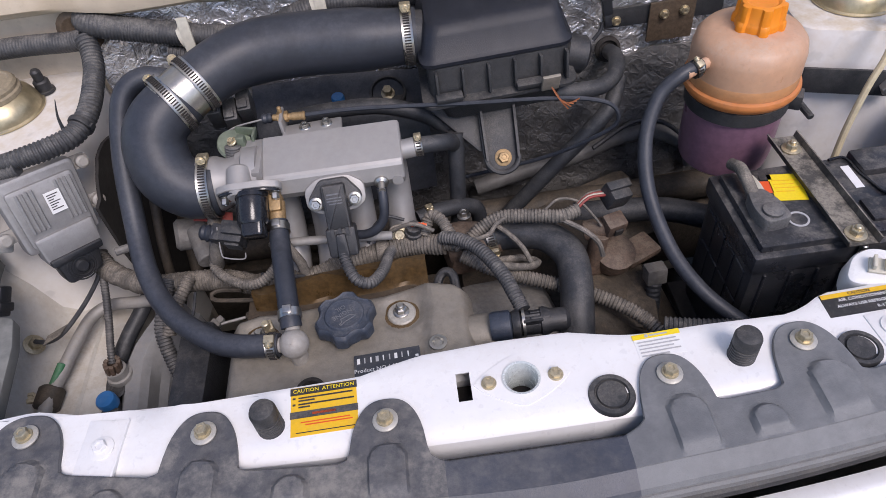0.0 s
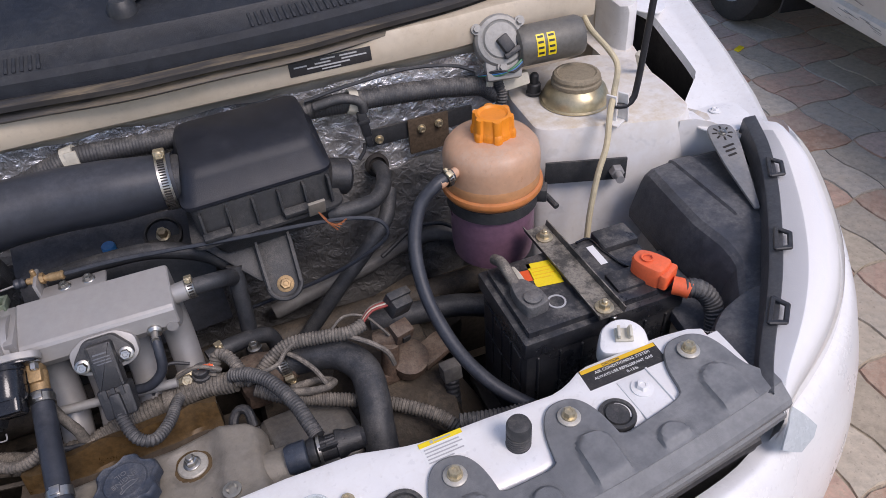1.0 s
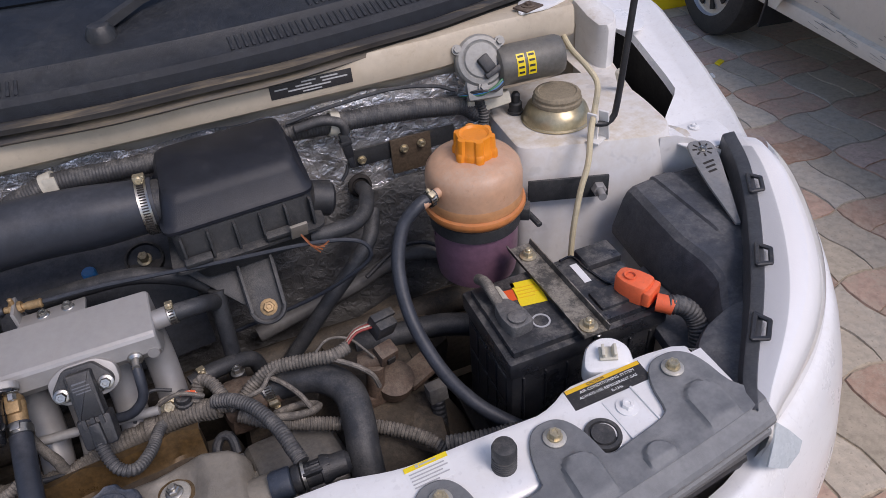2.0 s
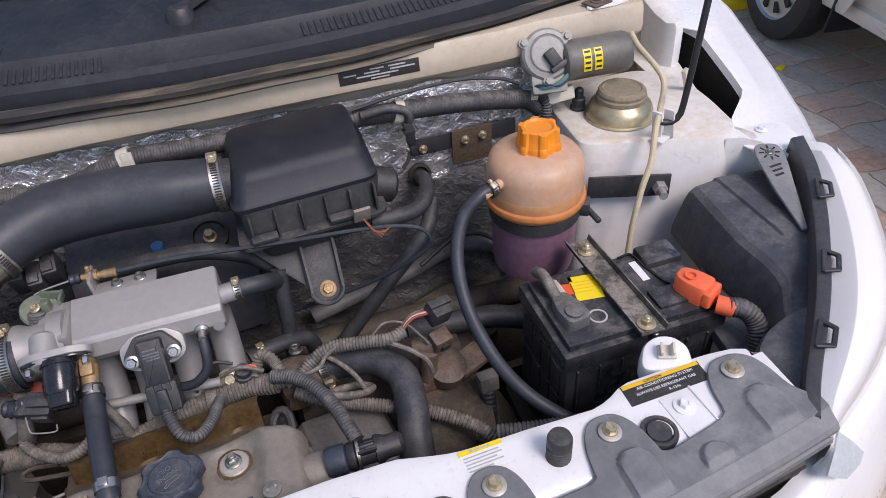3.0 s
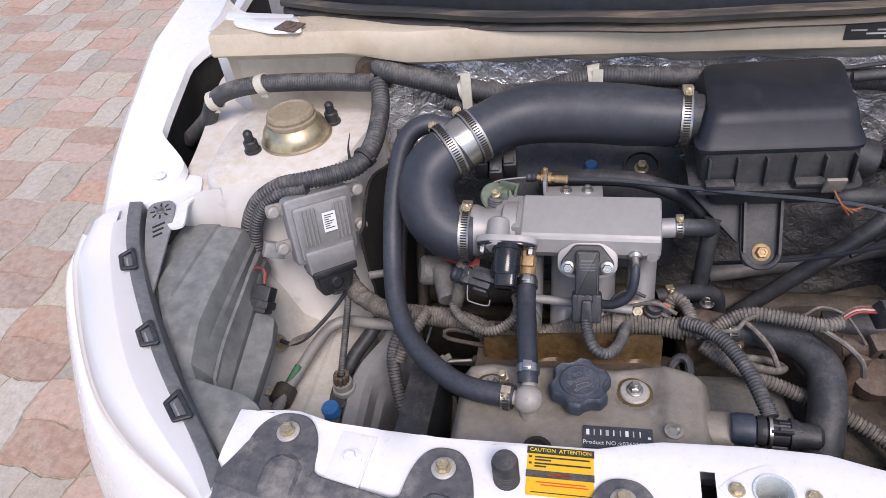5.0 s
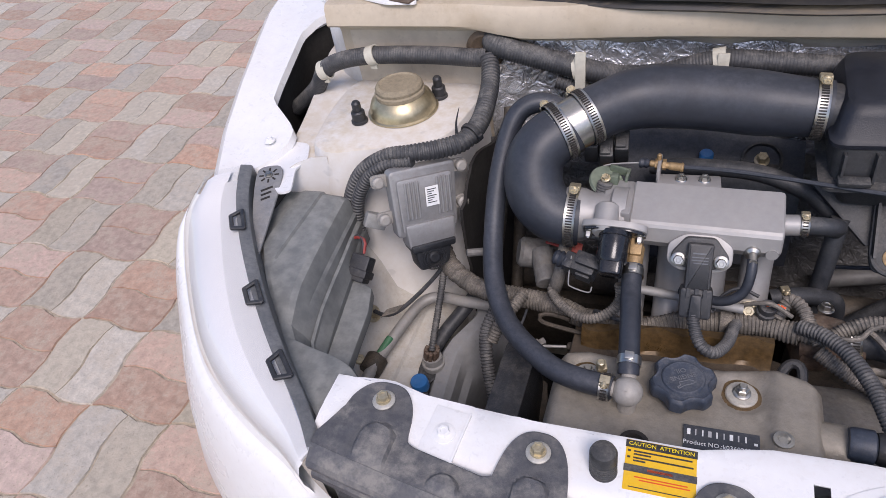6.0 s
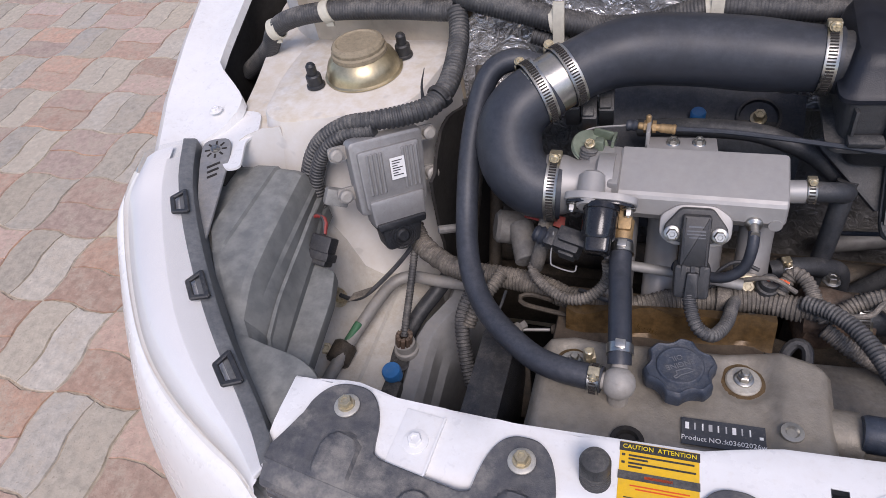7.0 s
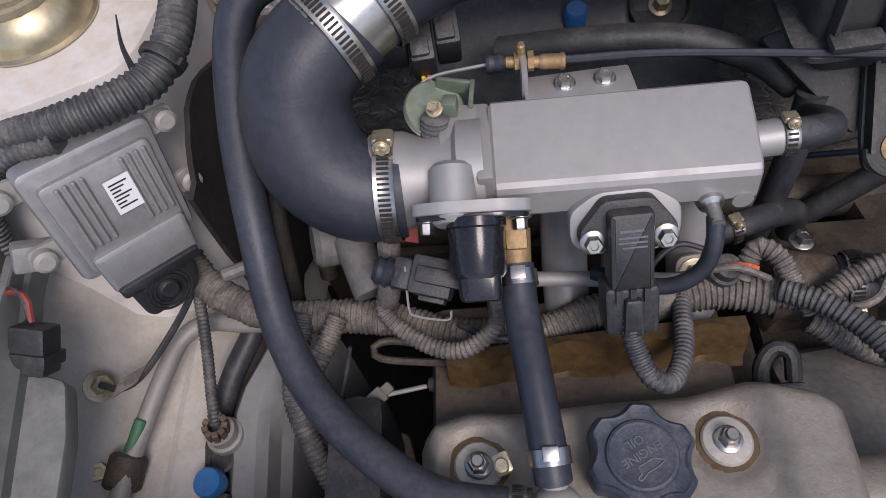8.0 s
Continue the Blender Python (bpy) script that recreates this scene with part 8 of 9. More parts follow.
CAPDUST = mat("dusty_rubber_cap", (0.24, 0.20, 0.135), 0.7, dust=0.7, dust_col=(0.40, 0.33, 0.225), hard=0.2, var=0.25, scale=30, bump=0.2)
strut_mount((-0.534, 0.929, 0.906), [(-0.584, 0.892, 0.906), (-0.493, 0.965, 0.906)])
strut_mount((0.503, 0.922, 0.906), [(0.460, 0.962, 0.906)])


# ---- insulation on the firewall ----
def insulation():
    t = thing("heat_insulation", (0, 0.99, 0.85), "crinkled silver foil insulation on the firewall", "insulation")
    for x0, x1, z0, z1, y in ((-0.43, -0.05, 0.80, 0.976, 0.996), (-0.06, 0.445, 0.815, 0.974, 0.994)):
        bm = bmesh.new()
        nx, nz = 80, 32
        rows = []
        for i in range(nx + 1):
            x = x0 + (x1 - x0) * i / nx
            row = []
            for k in range(nz + 1):
                z = z0 + (z1 - z0) * k / nz + 0.006 * noise.noise(Vector((x * 18, 3.1, 0)))
                p = Vector((x, 0, z))
                d = 0.006 * noise.noise(p * 9) + 0.0028 * abs(noise.noise(p * 30)) + 0.0008 * noise.noise(p * 90)
                row.append((x, y - d - 0.012 * ease(0.82, 0.74, z), z))
            rows.append(row)
        loft(bm, rows)
        part("foil_sheet", bm, FOIL, t)
    bm = bmesh.new()
    rows = []
    for i in range(61):
        x = -0.45 + 0.9 * i / 60
        rows.append([(x, 0.985 - 0.02 * (k / 12) - 0.006 * noise.noise(Vector((x * 14, k * 0.5, 2))), 0.835 - 0.235 * k / 12 + 0.008 * noise.noise(Vector((x * 22, 0, 5)))) for k in range(13)])
    loft(bm, rows)
    part("felt_sheet", thick(bm, 0.004), DULL_FOIL, t, "dark dull crinkled sheet below the foil")
    # black round hole with grommet where the loom comes through
    u = thing("grommet", (-0.425, 0.99, 0.978), "dark rubber grommet round the loom in the firewall", "grommet")
    bm = bmesh.new()
    lathe(bm, [(0.020, 0), (0.026, 0.002), (0.027, 0.006), (0.020, 0.010), (0.012, 0.008), (0, 0.006)], at_axis((-0.425, 0.99, 0.968), (0, -1, 0)), 24)
    part("ring", bm, RUST_DARK, u)
    u = thing("grommet", (0.21, 0.985, 0.85), "dark hole with a rubber grommet for the heater hose", "grommet")
    bm = bmesh.new()
    lathe(bm, [(0.017, 0), (0.017, 0.004), (0.013, 0.006), (0.010, 0.002), (0, 0.001)], at_axis((0.223, 0.979, 0.846), (0, -1, 0.2)), 24)
    part("ring", bm, DARK, u)


insulation()

# ---- things between plenum and firewall ----
t = thing("heater_box_cover", (-0.13, 0.97, 0.8), "blue-black moulded cover behind the plenum", "cover")
bm = bmesh.new()
loft(bm, [[(-0.25, 0.985, 0.70), (-0.25, 0.985, 0.86), (-0.25, 0.955, 0.842), (-0.25, 0.925, 0.80), (-0.25, 0.91, 0.70)], [(-0.12, 0.985, 0.70), (-0.12, 0.985, 0.86), (-0.12, 0.955, 0.842), (-0.12, 0.925, 0.80), (-0.12, 0.91, 0.70)], [(-0.025, 0.98, 0.70), (-0.025, 0.98, 0.855), (-0.025, 0.95, 0.838), (-0.025, 0.93, 0.80), (-0.025, 0.92, 0.70)]])
part("shell", bm, PAD, t)
bm = bmesh.new()
lathe(bm, [(0.024, 0), (0.024, 0.008), (0.021, 0.009), (0.020, 0.002), (0, 0.002)], at_axis((-0.073, 0.955, 0.838), (0, -0.5, 1)), 26)
part("round_mount", bm, PLASTIC_DUSTY, t)
bm = bmesh.new()
hex_bolt(bm, (-0.073, 0.954, 0.841), (0, -0.5, 1), 0.0065, 0.012, 1.4)
part("bolt", bm, ZINC, t)
t = thing("blue_cap", (-0.138, 0.95, 0.835), "small bright blue plastic cap on a port", "plastic cap", "blue caps")
bm = bmesh.new()
lathe(bm, [(0, -0.02), (0.006, -0.02), (0.0065, 0.0), (0.0085, 0.001), (0.0088, 0.014), (0.0075, 0.016), (0, 0.016)], at_axis((-0.138, 0.950, 0.836), (0.02, -0.15, 1)), 18)
part("cap", bm, BLUE, t)
t = thing("relay_plugs", (-0.25, 0.87, 0.88), "dusty grey wiring plugs under the hose joint", "wiring plug")
for k, (dx, dy, dz) in enumerate(((-0.268, 0.872, 0.905), (-0.250, 0.868, 0.897), (-0.233, 0.872, 0.905))):
    bm = bmesh.new()
    cuboid(bm, (dx, dy, dz), (0.016, 0.03, 0.034), pose(0, 0, 0, 25, 0, 6), 0.003)
    cuboid(bm, (dx, dy - 0.012, dz + 0.01), (0.012, 0.012, 0.012), pose(0, 0, 0, 25, 0, 6), 0.002)
    part("plug", bm, LOOM if k < 2 else PLASTIC_DUSTY, t)
for k, mt in enumerate((LEMON, RED, HOSE)):
    bm = bmesh.new()
    tube(bm, [(-0.252 + 0.004 * k, 0.862, 0.885), (-0.250 + 0.004 * k, 0.85, 0.87), (-0.254 + 0.005 * k, 0.842, 0.85)], 0.0016, 6)
    part("wire", bm, mt, t)
t = thing("red_tag", (-0.28, 0.77, 0.83), "small red plastic tag under the throttle body", "tag")
bm = bmesh.new()
loft(bm, [[(-0.304, 0.766, 0.836), (-0.304, 0.776, 0.838)], [(-0.280, 0.764, 0.832), (-0.280, 0.776, 0.836)], [(-0.262, 0.763, 0.826), (-0.262, 0.775, 0.832)]])
part("tag", thick(bm, 0.001), TAG_RED, t)
hose("loom_branch", [(-0.20, 0.90, 0.86), (-0.14, 0.888, 0.872), (-0.08, 0.88, 0.874), (-0.03, 0.87, 0.86), (0.0, 0.86, 0.84)], 0.010, HOSE, "dark hose behind the plenum", "hose", inner="hose")

# ---- sensors and plugs at the right of the engine ----
t = thing("cam_sensor", (0.03, 0.6, 0.785), "black cam sensor with a ribbed plug at the cylinder head", "sensor")
bm = bmesh.new()
lathe(bm, [(0, 0), (0.014, 0), (0.0155, 0.004), (0.0155, 0.02), (0.012, 0.022), (0, 0.022)], at_axis((0.006, 0.600, 0.785), (1, -0.05, 0.05)), 22)
part("sensor_head", bm, CAP_BLUE, t, "blue-black sensor head")
bm = bmesh.new()
lathe(bm, [(0, 0), (0.0135, 0), (0.015, 0.004), (0.015, 0.008), (0.0125, 0.009), (0.0125, 0.028), (0.015, 0.029), (0.015, 0.033), (0.012, 0.04), (0.012, 0.054), (0.008, 0.058), (0, 0.058)], at_axis((0.028, 0.599, 0.786), (1, -0.05, 0.03)), 22)
for k in range(4):
    cuboid(bm, (0.048 + 0.008 * (k % 2), 0.590 + 0.004 * k, 0.798), (0.02, 0.003, 0.006), pose(0, 0, 0, 20 * k, 0, 0), 0.001)
part("plug", bm, PLASTIC, t, "black ribbed plug")
bm = bmesh.new()
lathe(bm, [(0.0138, 0), (0.0160, 0), (0.0160, 0.003), (0.0138, 0.003)], at_axis((0.038, 0.5985, 0.7865), (1, -0.05, 0.03)), 24)
part("wire_clip", bm, STEEL, t)

t = thing("wiring_plug", (0.165, 0.74, 0.81), "dusty grey wiring plug with pink and brown wires", "wiring plug")
bm = bmesh.new()
m = pose(0.170, 0.738, 0.812, 20, 10, 20)
cuboid(bm, (0, 0, 0), (0.026, 0.024, 0.024), m, 0.003)
cuboid(bm, (0, 0, 0), (0.030, 0.010, 0.006), m @ pose(0, 0.004, 0.013), 0.001)
part("plug", bm, PLASTIC_DUSTY, t)
for k, mt in enumerate((TAG_RED, CLIP, TAG_RED, TAPE)):
    bm = bmesh.new()
    tube(bm, [(0.122, 0.724 + 0.002 * k, 0.810), (0.138, 0.732 + 0.003 * k, 0.818 - 0.001 * k), (0.158, 0.736 + 0.003 * k, 0.815)], 0.0016, 6)
    part("wire", bm, mt, t)
hose("thin_wire", [(0.105, 0.716, 0.806), (0.125, 0.700, 0.802), (0.140, 0.690, 0.79), (0.145, 0.685, 0.772)], 0.003, TAPE, "thin dusty wire hanging from the loom", "wire", seg=8)
t = thing("speed_sensor", (0.165, 0.72, 0.77), "rusty brown sensor block with a square plug", "sensor")
bm = bmesh.new()
cuboid(bm, (0.165, 0.718, 0.785), (0.024, 0.02, 0.022), pose(0, 0, 0, 15, 0, 15), 0.003)
rod(bm, (0.135, 0.728, 0.770), (0.158, 0.722, 0.778), 0.012, 16)
rod(bm, (0.142, 0.712, 0.72), (0.150, 0.716, 0.775), 0.011, 14)
part("block", bm, RUST, t)
bm = bmesh.new()
cuboid(bm, (0.168, 0.707, 0.782), (0.010, 0.003, 0.010), pose(0, 0, 0, 15, 0, 15), 0.001)
part("socket", bm, DARK, t)
t = thing("grey_plug", (0.21, 0.69, 0.7), "grey square plug on a dusty stalk", "wiring plug")
bm = bmesh.new()
cuboid(bm, (0.214, 0.694, 0.716), (0.024, 0.018, 0.022), pose(0, 0, 0, -10, 0, 4), 0.002)
part("plug", bm, DULL_CAST, t)
bm = bmesh.new()
tube(bm, [(0.213, 0.690, 0.705), (0.211, 0.680, 0.68), (0.208, 0.67, 0.64)], 0.0085, 12, ridge=0.001, pitch=0.006)
part("stalk", bm, HOSE, t)
t = thing("injector_plug", (-0.06, 0.748, 0.80), "small injector plug with red wires", "wiring plug")
bm = bmesh.new()
rod(bm, (-0.062, 0.748, 0.775), (-0.060, 0.745, 0.800), 0.009, 14)
rod(bm, (-0.061, 0.747, 0.785), (-0.0605, 0.746, 0.792), 0.011, 14)
part("plug", bm, LOOM, t)
for k in range(3):
    bm = bmesh.new()
    tube(bm, [(-0.062 + 0.003 * k, 0.745, 0.80), (-0.056 + 0.003 * k, 0.74, 0.808), (-0.045, 0.738, 0.806 - 0.002 * k)], 0.0014, 6)
    part("wire", bm, RED if k != 1 else CLIP, t)

# ---- left apron: pipe, sensors, caps ----
t = hose("air_conditioning_pipe", [(-0.36, 0.768, 0.712), (-0.42, 0.772, 0.707), (-0.460, 0.778, 0.702), (-0.482, 0.766, 0.70), (-0.493, 0.735, 0.698), (-0.505, 0.69, 0.692), (-0.512, 0.66, 0.688), (-0.518, 0.60, 0.685), (-0.522, 0.52, 0.68)], 0.0078, PIPE, "bent aluminium air conditioning pipe", "pipe")
bm = bmesh.new()
rod(bm, (-0.514, 0.674, 0.686), (-0.519, 0.647, 0.680), 0.0150, 16, 0.003)
part("valve_body", bm, GRIME, t, "dark rubber sleeve")
bm = bmesh.new()
rod(bm, (-0.511, 0.672, 0.692), (-0.503, 0.697, 0.700), 0.0050, 12)
part("green_cap", bm, GREEN, t, "green plastic valve cap")
bm = bmesh.new()
hex_bolt(bm, (-0.538, 0.660, 0.684), (0.5, -0.1, 1), 0.008, 0.01, 1.7)
part("bolt", bm, ZINC, t)
t = thing("ground_stud", (-0.538, 0.722, 0.72), "earth bolt with a dusty black wire on the wing sheet", "earth bolt")
bm = bmesh.new()
hex_bolt(bm, (-0.538, 0.722, 0.712), (0.8, -0.1, 0.7), 0.008, 0.010, 1.6)
part("bolt", bm, ZINC, t)
bm = bmesh.new()
tube(bm, [(-0.532, 0.72, 0.72), (-0.512, 0.715, 0.722), (-0.495, 0.725, 0.725), (-0.472, 0.752, 0.738), (-0.452, 0.772, 0.757), (-0.445, 0.785, 0.77)], 0.0028, 8)
part("wire", bm, HOSE, t)
bm = bmesh.new()
loft(bm, [[(-0.515, 0.706, 0.726), (-0.512, 0.72, 0.727)], [(-0.496, 0.716, 0.729), (-0.490, 0.730, 0.731)]])
part("tape_flag", thick(bm, 0.001), TAPE, t)
t = thing("pressure_switch", (-0.444, 0.69, 0.67), "rusty brown pressure switch with loose wires", "switch")
bm = bmesh.new()
lathe(bm, [(0, 0), (0.0145, 0), (0.016, 0.004), (0.015, 0.009), (0.0125, 0.010), (0.0125, 0.020), (0, 0.020)], at_axis((-0.444, 0.690, 0.664)), 22)
part("collar", bm, PIPE, t)
bm = bmesh.new()
for k in range(9):
    a = k * 0.7
    cuboid(bm, (-0.444 + 0.008 * math.cos(a), 0.690 + 0.008 * math.sin(a), 0.690), (0.005, 0.005, 0.018), pose(0, 0, 0, 12 * math.sin(a), 12 * math.cos(a), 40 * k), 0.001)
part("terminal_crown", bm, RUST, t, "rusty brown terminal crown")
bm = bmesh.new()
tube(bm, [(-0.444, 0.692, 0.692), (-0.444, 0.708, 0.706), (-0.446, 0.738, 0.722), (-0.446, 0.765, 0.745), (-0.446, 0.79, 0.77)], 0.0042, 10, ridge=0.0006, pitch=0.0034)
part("loom", bm, LOOM, t)
t = thing("service_port", (-0.45, 0.655, 0.66), "black service valve with a bright blue cap", "service valve", "blue caps")
bm = bmesh.new()
rod(bm, (-0.449, 0.650, 0.64), (-0.449, 0.652, 0.668), 0.0105, 16)
cuboid(bm, (-0.446, 0.63, 0.655), (0.022, 0.03, 0.03), None, 0.004)
part("valve", bm, PLASTIC_DUSTY, t)
bm = bmesh.new()
lathe(bm, [(0.0115, 0), (0.0118, 0.012), (0.0105, 0.0145), (0, 0.0145)], at_axis((-0.449, 0.652, 0.667), (0, -0.1, 1)), 22)
part("cap", bm, BLUE, t, "bright blue plastic cap")
bm = bmesh.new()
lathe(bm, [(0.011, 0), (0.012, 0.002), (0.009, 0.003), (0.008, 0.0015), (0, 0.0015)], at_axis((-0.447, 0.672, 0.663)), 20)
part("rubber_bung", bm, PLASTIC_DUSTY, t)
hose("apron_hose", [(-0.412, 0.795, 0.702), (-0.426, 0.768, 0.690), (-0.440, 0.742, 0.680), (-0.451, 0.715, 0.668), (-0.456, 0.68, 0.655), (-0.456, 0.62, 0.640)], 0.0098, HOSE, "dark rubber hose beside the rail", seg=14)
t = thing("lamp_plug", (-0.52, 0.72, 0.80), "black lamp plug with red and black wires", "wiring plug")
bm = bmesh.new()
m = pose(-0.528, 0.713, 0.807, 40, 5, -8)
cuboid(bm, (0, 0, 0), (0.026, 0.034, 0.02), m, 0.003)
cuboid(bm, (0, 0, 0), (0.030, 0.010, 0.024), m @ pose(0, -0.006, 0), 0.002)
part("plug", bm, PLASTIC, t)
for k, mt in enumerate((TAG_RED, HOSE)):
    bm = bmesh.new()
    tube(bm, [(-0.527, 0.727, 0.819), (-0.530 - 0.003 * k, 0.742, 0.828), (-0.546, 0.748 + 0.003 * k, 0.826), (-0.560, 0.748, 0.815)], 0.0020, 6)
    part("wire", bm, mt, t)
t = thing("horn_plug", (-0.52, 0.76, 0.84), "dusty grey plug clipped on the wing sheet", "wiring plug")
bm = bmesh.new()
cuboid(bm, (-0.522, 0.766, 0.842), (0.028, 0.014, 0.02), pose(0, 0, 0, -20, 30, 30), 0.003)
part("plug", bm, MOTOR_GREY, t)
# grey curved rail cover between apron and engine
RAIL = mat("grey_primed_rail", (0.23, 0.235, 0.24), 0.45, dust=0.4, dust_col=(0.30, 0.275, 0.24), var=0.12, scale=14, bump=0.08)
t = thing("rail_cover", (-0.385, 0.66, 0.62), "grey curved rail sheet beside the belt cover", "rail sheet")
bm = bmesh.new()
rows = []
for i in range(15):
    y = 0.50 + i * 0.29 / 14
    x = -0.442 + 0.030 * ease(0.69, 0.78, y) ** 1.5
    z = 0.652 + 0.028 * ease(0.60, 0.77, y)
    rows.append([(x - 0.004, y, z - 0.022), (x, y, z - 0.004), (x + 0.006, y, z + 0.003), (x + 0.024, y, z + 0.003), (x + 0.032, y, z - 0.005), (x + 0.036, y, z - 0.026), (x + 0.044, y, z - 0.034), (x + 0.048, y, z - 0.060), (x + 0.050, y, z - 0.20)])
loft(bm, rows)
part("sheet", thick(bm, 0.002), RAIL, t)

t = thing("drive_joint", (-0.35, 0.63, 0.5), "rusty brown casting low beside the engine", "casting")
bm = bmesh.new()
lathe(bm, [(0, 0), (0.04, 0), (0.045, 0.01), (0.045, 0.08), (0.03, 0.10), (0.03, 0.14), (0, 0.14)], at_axis((-0.335, 0.60, 0.50), (-0.2, 0.75, 0.2)), 24)
part("casting", bm, RUST, t)

# ---- things round the right strut tower ----
t = thing("wiper_motor", (0.41, 0.965, 0.95), "grey cast wiper motor with a yellow label", "wiper motor")
bm = bmesh.new()
m = at_axis((0.408, 0.967, 0.993), (-0.12, -0.85, 0.5))
lathe(bm, [(0.033, -0.012), (0.034, 0.0), (0.034, 0.008), (0.031, 0.012), (0.026, 0.013), (0.024, 0.0115), (0.022, 0.014), (0.010, 0.015), (0, 0.015)], m, 34)
cuboid(bm, (0, 0, 0), (0.05, 0.03, 0.016), m @ pose(0.0, -0.036, 0.0), 0.006)
for a in (35, 150, 265):
    lathe(bm, [(0.007, -0.01), (0.007, 0.012), (0.0, 0.012)], m @ pose(0.035 * math.cos(radians(a)), 0.035 * math.sin(radians(a)), 0), 12)
gear = part("gear_case", bm, MOTOR_GREY, t, "grey cast gear case")
for a in (35, 150, 265):
    bm = bmesh.new()
    lathe(bm, [(0.0045, 0.012), (0.0045, 0.016), (0, 0.016)], m @ pose(0.035 * math.cos(radians(a)), 0.035 * math.sin(radians(a)), 0), 6)
    part("bolt", bm, MOTOR_GREY, gear)
bm = bmesh.new()
cuboid(bm, (0, 0, 0), (0.016, 0.022, 0.012), m @ pose(0.004, -0.006, 0.018, 0, 0, 30), 0.003)
cuboid(bm, (0, 0, 0), (0.024, 0.008, 0.008), m @ pose(0.012, -0.018, 0.016, 0, 0, 25), 0.002)
part("crank_plug", bm, PLASTIC, gear)
a, b = Vector((0.428, 0.960, 0.982)), Vector((0.520, 0.948, 0.986))
bm = bmesh.new()
h = (b - a).length
lathe(bm, [(0.020, 0), (0.0255, 0.004), (0.0268, 0.008), (0.0268, h - 0.006), (0.024, h), (0.010, h + 0.003), (0, h + 0.003)], at_axis(a, b - a), 32)
can = part("motor_can", bm, MOTORCAN, t, "dark grey steel motor can")
bm = bmesh.new()
way = (b - a).normalized()
facing = Vector((-0.1, -0.93, 0.36))
facing = (facing - way * facing.dot(way)).normalized()
other = way.cross(facing)
for s0 in (0.028, 0.043):
    rows = []
    for k in range(9):
        ang = radians(-28 + 8 * k)
        p = a + way * s0 + (facing * math.cos(ang) + other * math.sin(ang)) * 0.0273
        rows.append([p - way * 0.005, p + way * 0.006])
    loft(bm, rows)
label = part("yellow_label", bm, LEMON, can, "yellow label in two strips")
bm = bmesh.new()
for s0 in (0.0285, 0.0435):
    for k in range(4):
        ang = radians(-20 + 15 * k)
        p = a + way * s0 + (facing * math.cos(ang) + other * math.sin(ang)) * 0.0276
        cuboid(bm, (0, 0, 0), (0.0075, 0.0028, 0.0004), basis(p, way, other * math.cos(ang) - facing * math.sin(ang)), 0)
part("print", bm, BLACK_INK, label)
for k, mt in enumerate((GREEN, BLUE, HOSE, HOSE)):
    bm = bmesh.new()
    tube(bm, [(0.432, 0.940, 0.976 - 0.003 * k), (0.415, 0.934, 0.968 - 0.002 * k), (0.395, 0.938, 0.960 + 0.002 * k), (0.372, 0.955, 0.957)], 0.0018, 6)
    part("wire", bm, mt, t)
bm = bmesh.new()
cuboid(bm, (0.392, 0.962, 0.938), (0.011, 0.004, 0.040), pose(0, 0, 0, 12, 6, 0), 0.001)
part("ivory_clip", bm, CLIP, t, "ivory plastic strip")
bm = bmesh.new()
cuboid(bm, (0.428, 0.958, 0.936), (0.038, 0.016, 0.018), pose(0, 0, 0, -12, -8, -6), 0.003)
part("ivory_plug", bm, CLIP, t, "ivory wiring plug")
bm = bmesh.new()
tube(bm, [(0.402, 0.962, 0.944), (0.408, 0.958, 0.925), (0.406, 0.955, 0.905), (0.40, 0.952, 0.88)], 0.0072, 10, ridge=0.0011, pitch=0.0042)
part("loom", bm, LOOM, t)

WASHER_HOSE = mat("yellowed_clear_tube", (0.60, 0.52, 0.34), 0.4, dust=0.3, dust_col=(0.42, 0.34, 0.22), var=0.1, scale=20, bump=0.03)
hose("washer_hose", [(0.555, 1.03, 1.01), (0.552, 1.005, 0.997), (0.54, 0.955, 0.987), (0.545, 0.915, 0.972), (0.547, 0.893, 0.957), (0.520, 0.855, 0.945), (0.497, 0.826, 0.932), (0.483, 0.806, 0.90), (0.468, 0.796, 0.868), (0.455, 0.786, 0.82), (0.447, 0.776, 0.78)], 0.0040, WASHER_HOSE, "thin ivory washer hose across the strut tower", "hose", seg=10)

t = thing("prop_rod", (0.53, 0.84, 0.93), "black bonnet prop rod in its bracket", "prop rod")
bm = bmesh.new()
tube(bm, [(0.512, 0.842, 0.932), (0.524, 0.838, 0.930), (0.533, 0.835, 0.936), (0.538, 0.834, 0.955), (0.546, 0.836, 1.05), (0.556, 0.84, 1.18), (0.575, 0.85, 1.42), (0.585, 0.855, 1.55)], 0.0042, 12, 0.008)
part("rod", bm, PLASTIC, t)
bm = bmesh.new()
cuboid(bm, (0.512, 0.845, 0.925), (0.003, 0.014, 0.044), pose(0, 0, 0, 0, -12, 30), 0.001)
cuboid(bm, (0.526, 0.84, 0.928), (0.003, 0.014, 0.044), pose(0, 0, 0, 0, -12, 30), 0.001)
cuboid(bm, (0.518, 0.842, 0.907), (0.026, 0.018, 0.003), pose(0, 0, 0, 0, 0, 30), 0.001)
part("bracket", bm, WHITE_PL, t, "pale bracket")
t = thing("tank_strap", (0.47, 0.81, 0.86), "black steel strap with a bolt on the strut tower", "strap")
bm = bmesh.new()
m = basis((0.474, 0.828, 0.853), (0.1, -0.034, 0.0), (0, 0.05, 1))
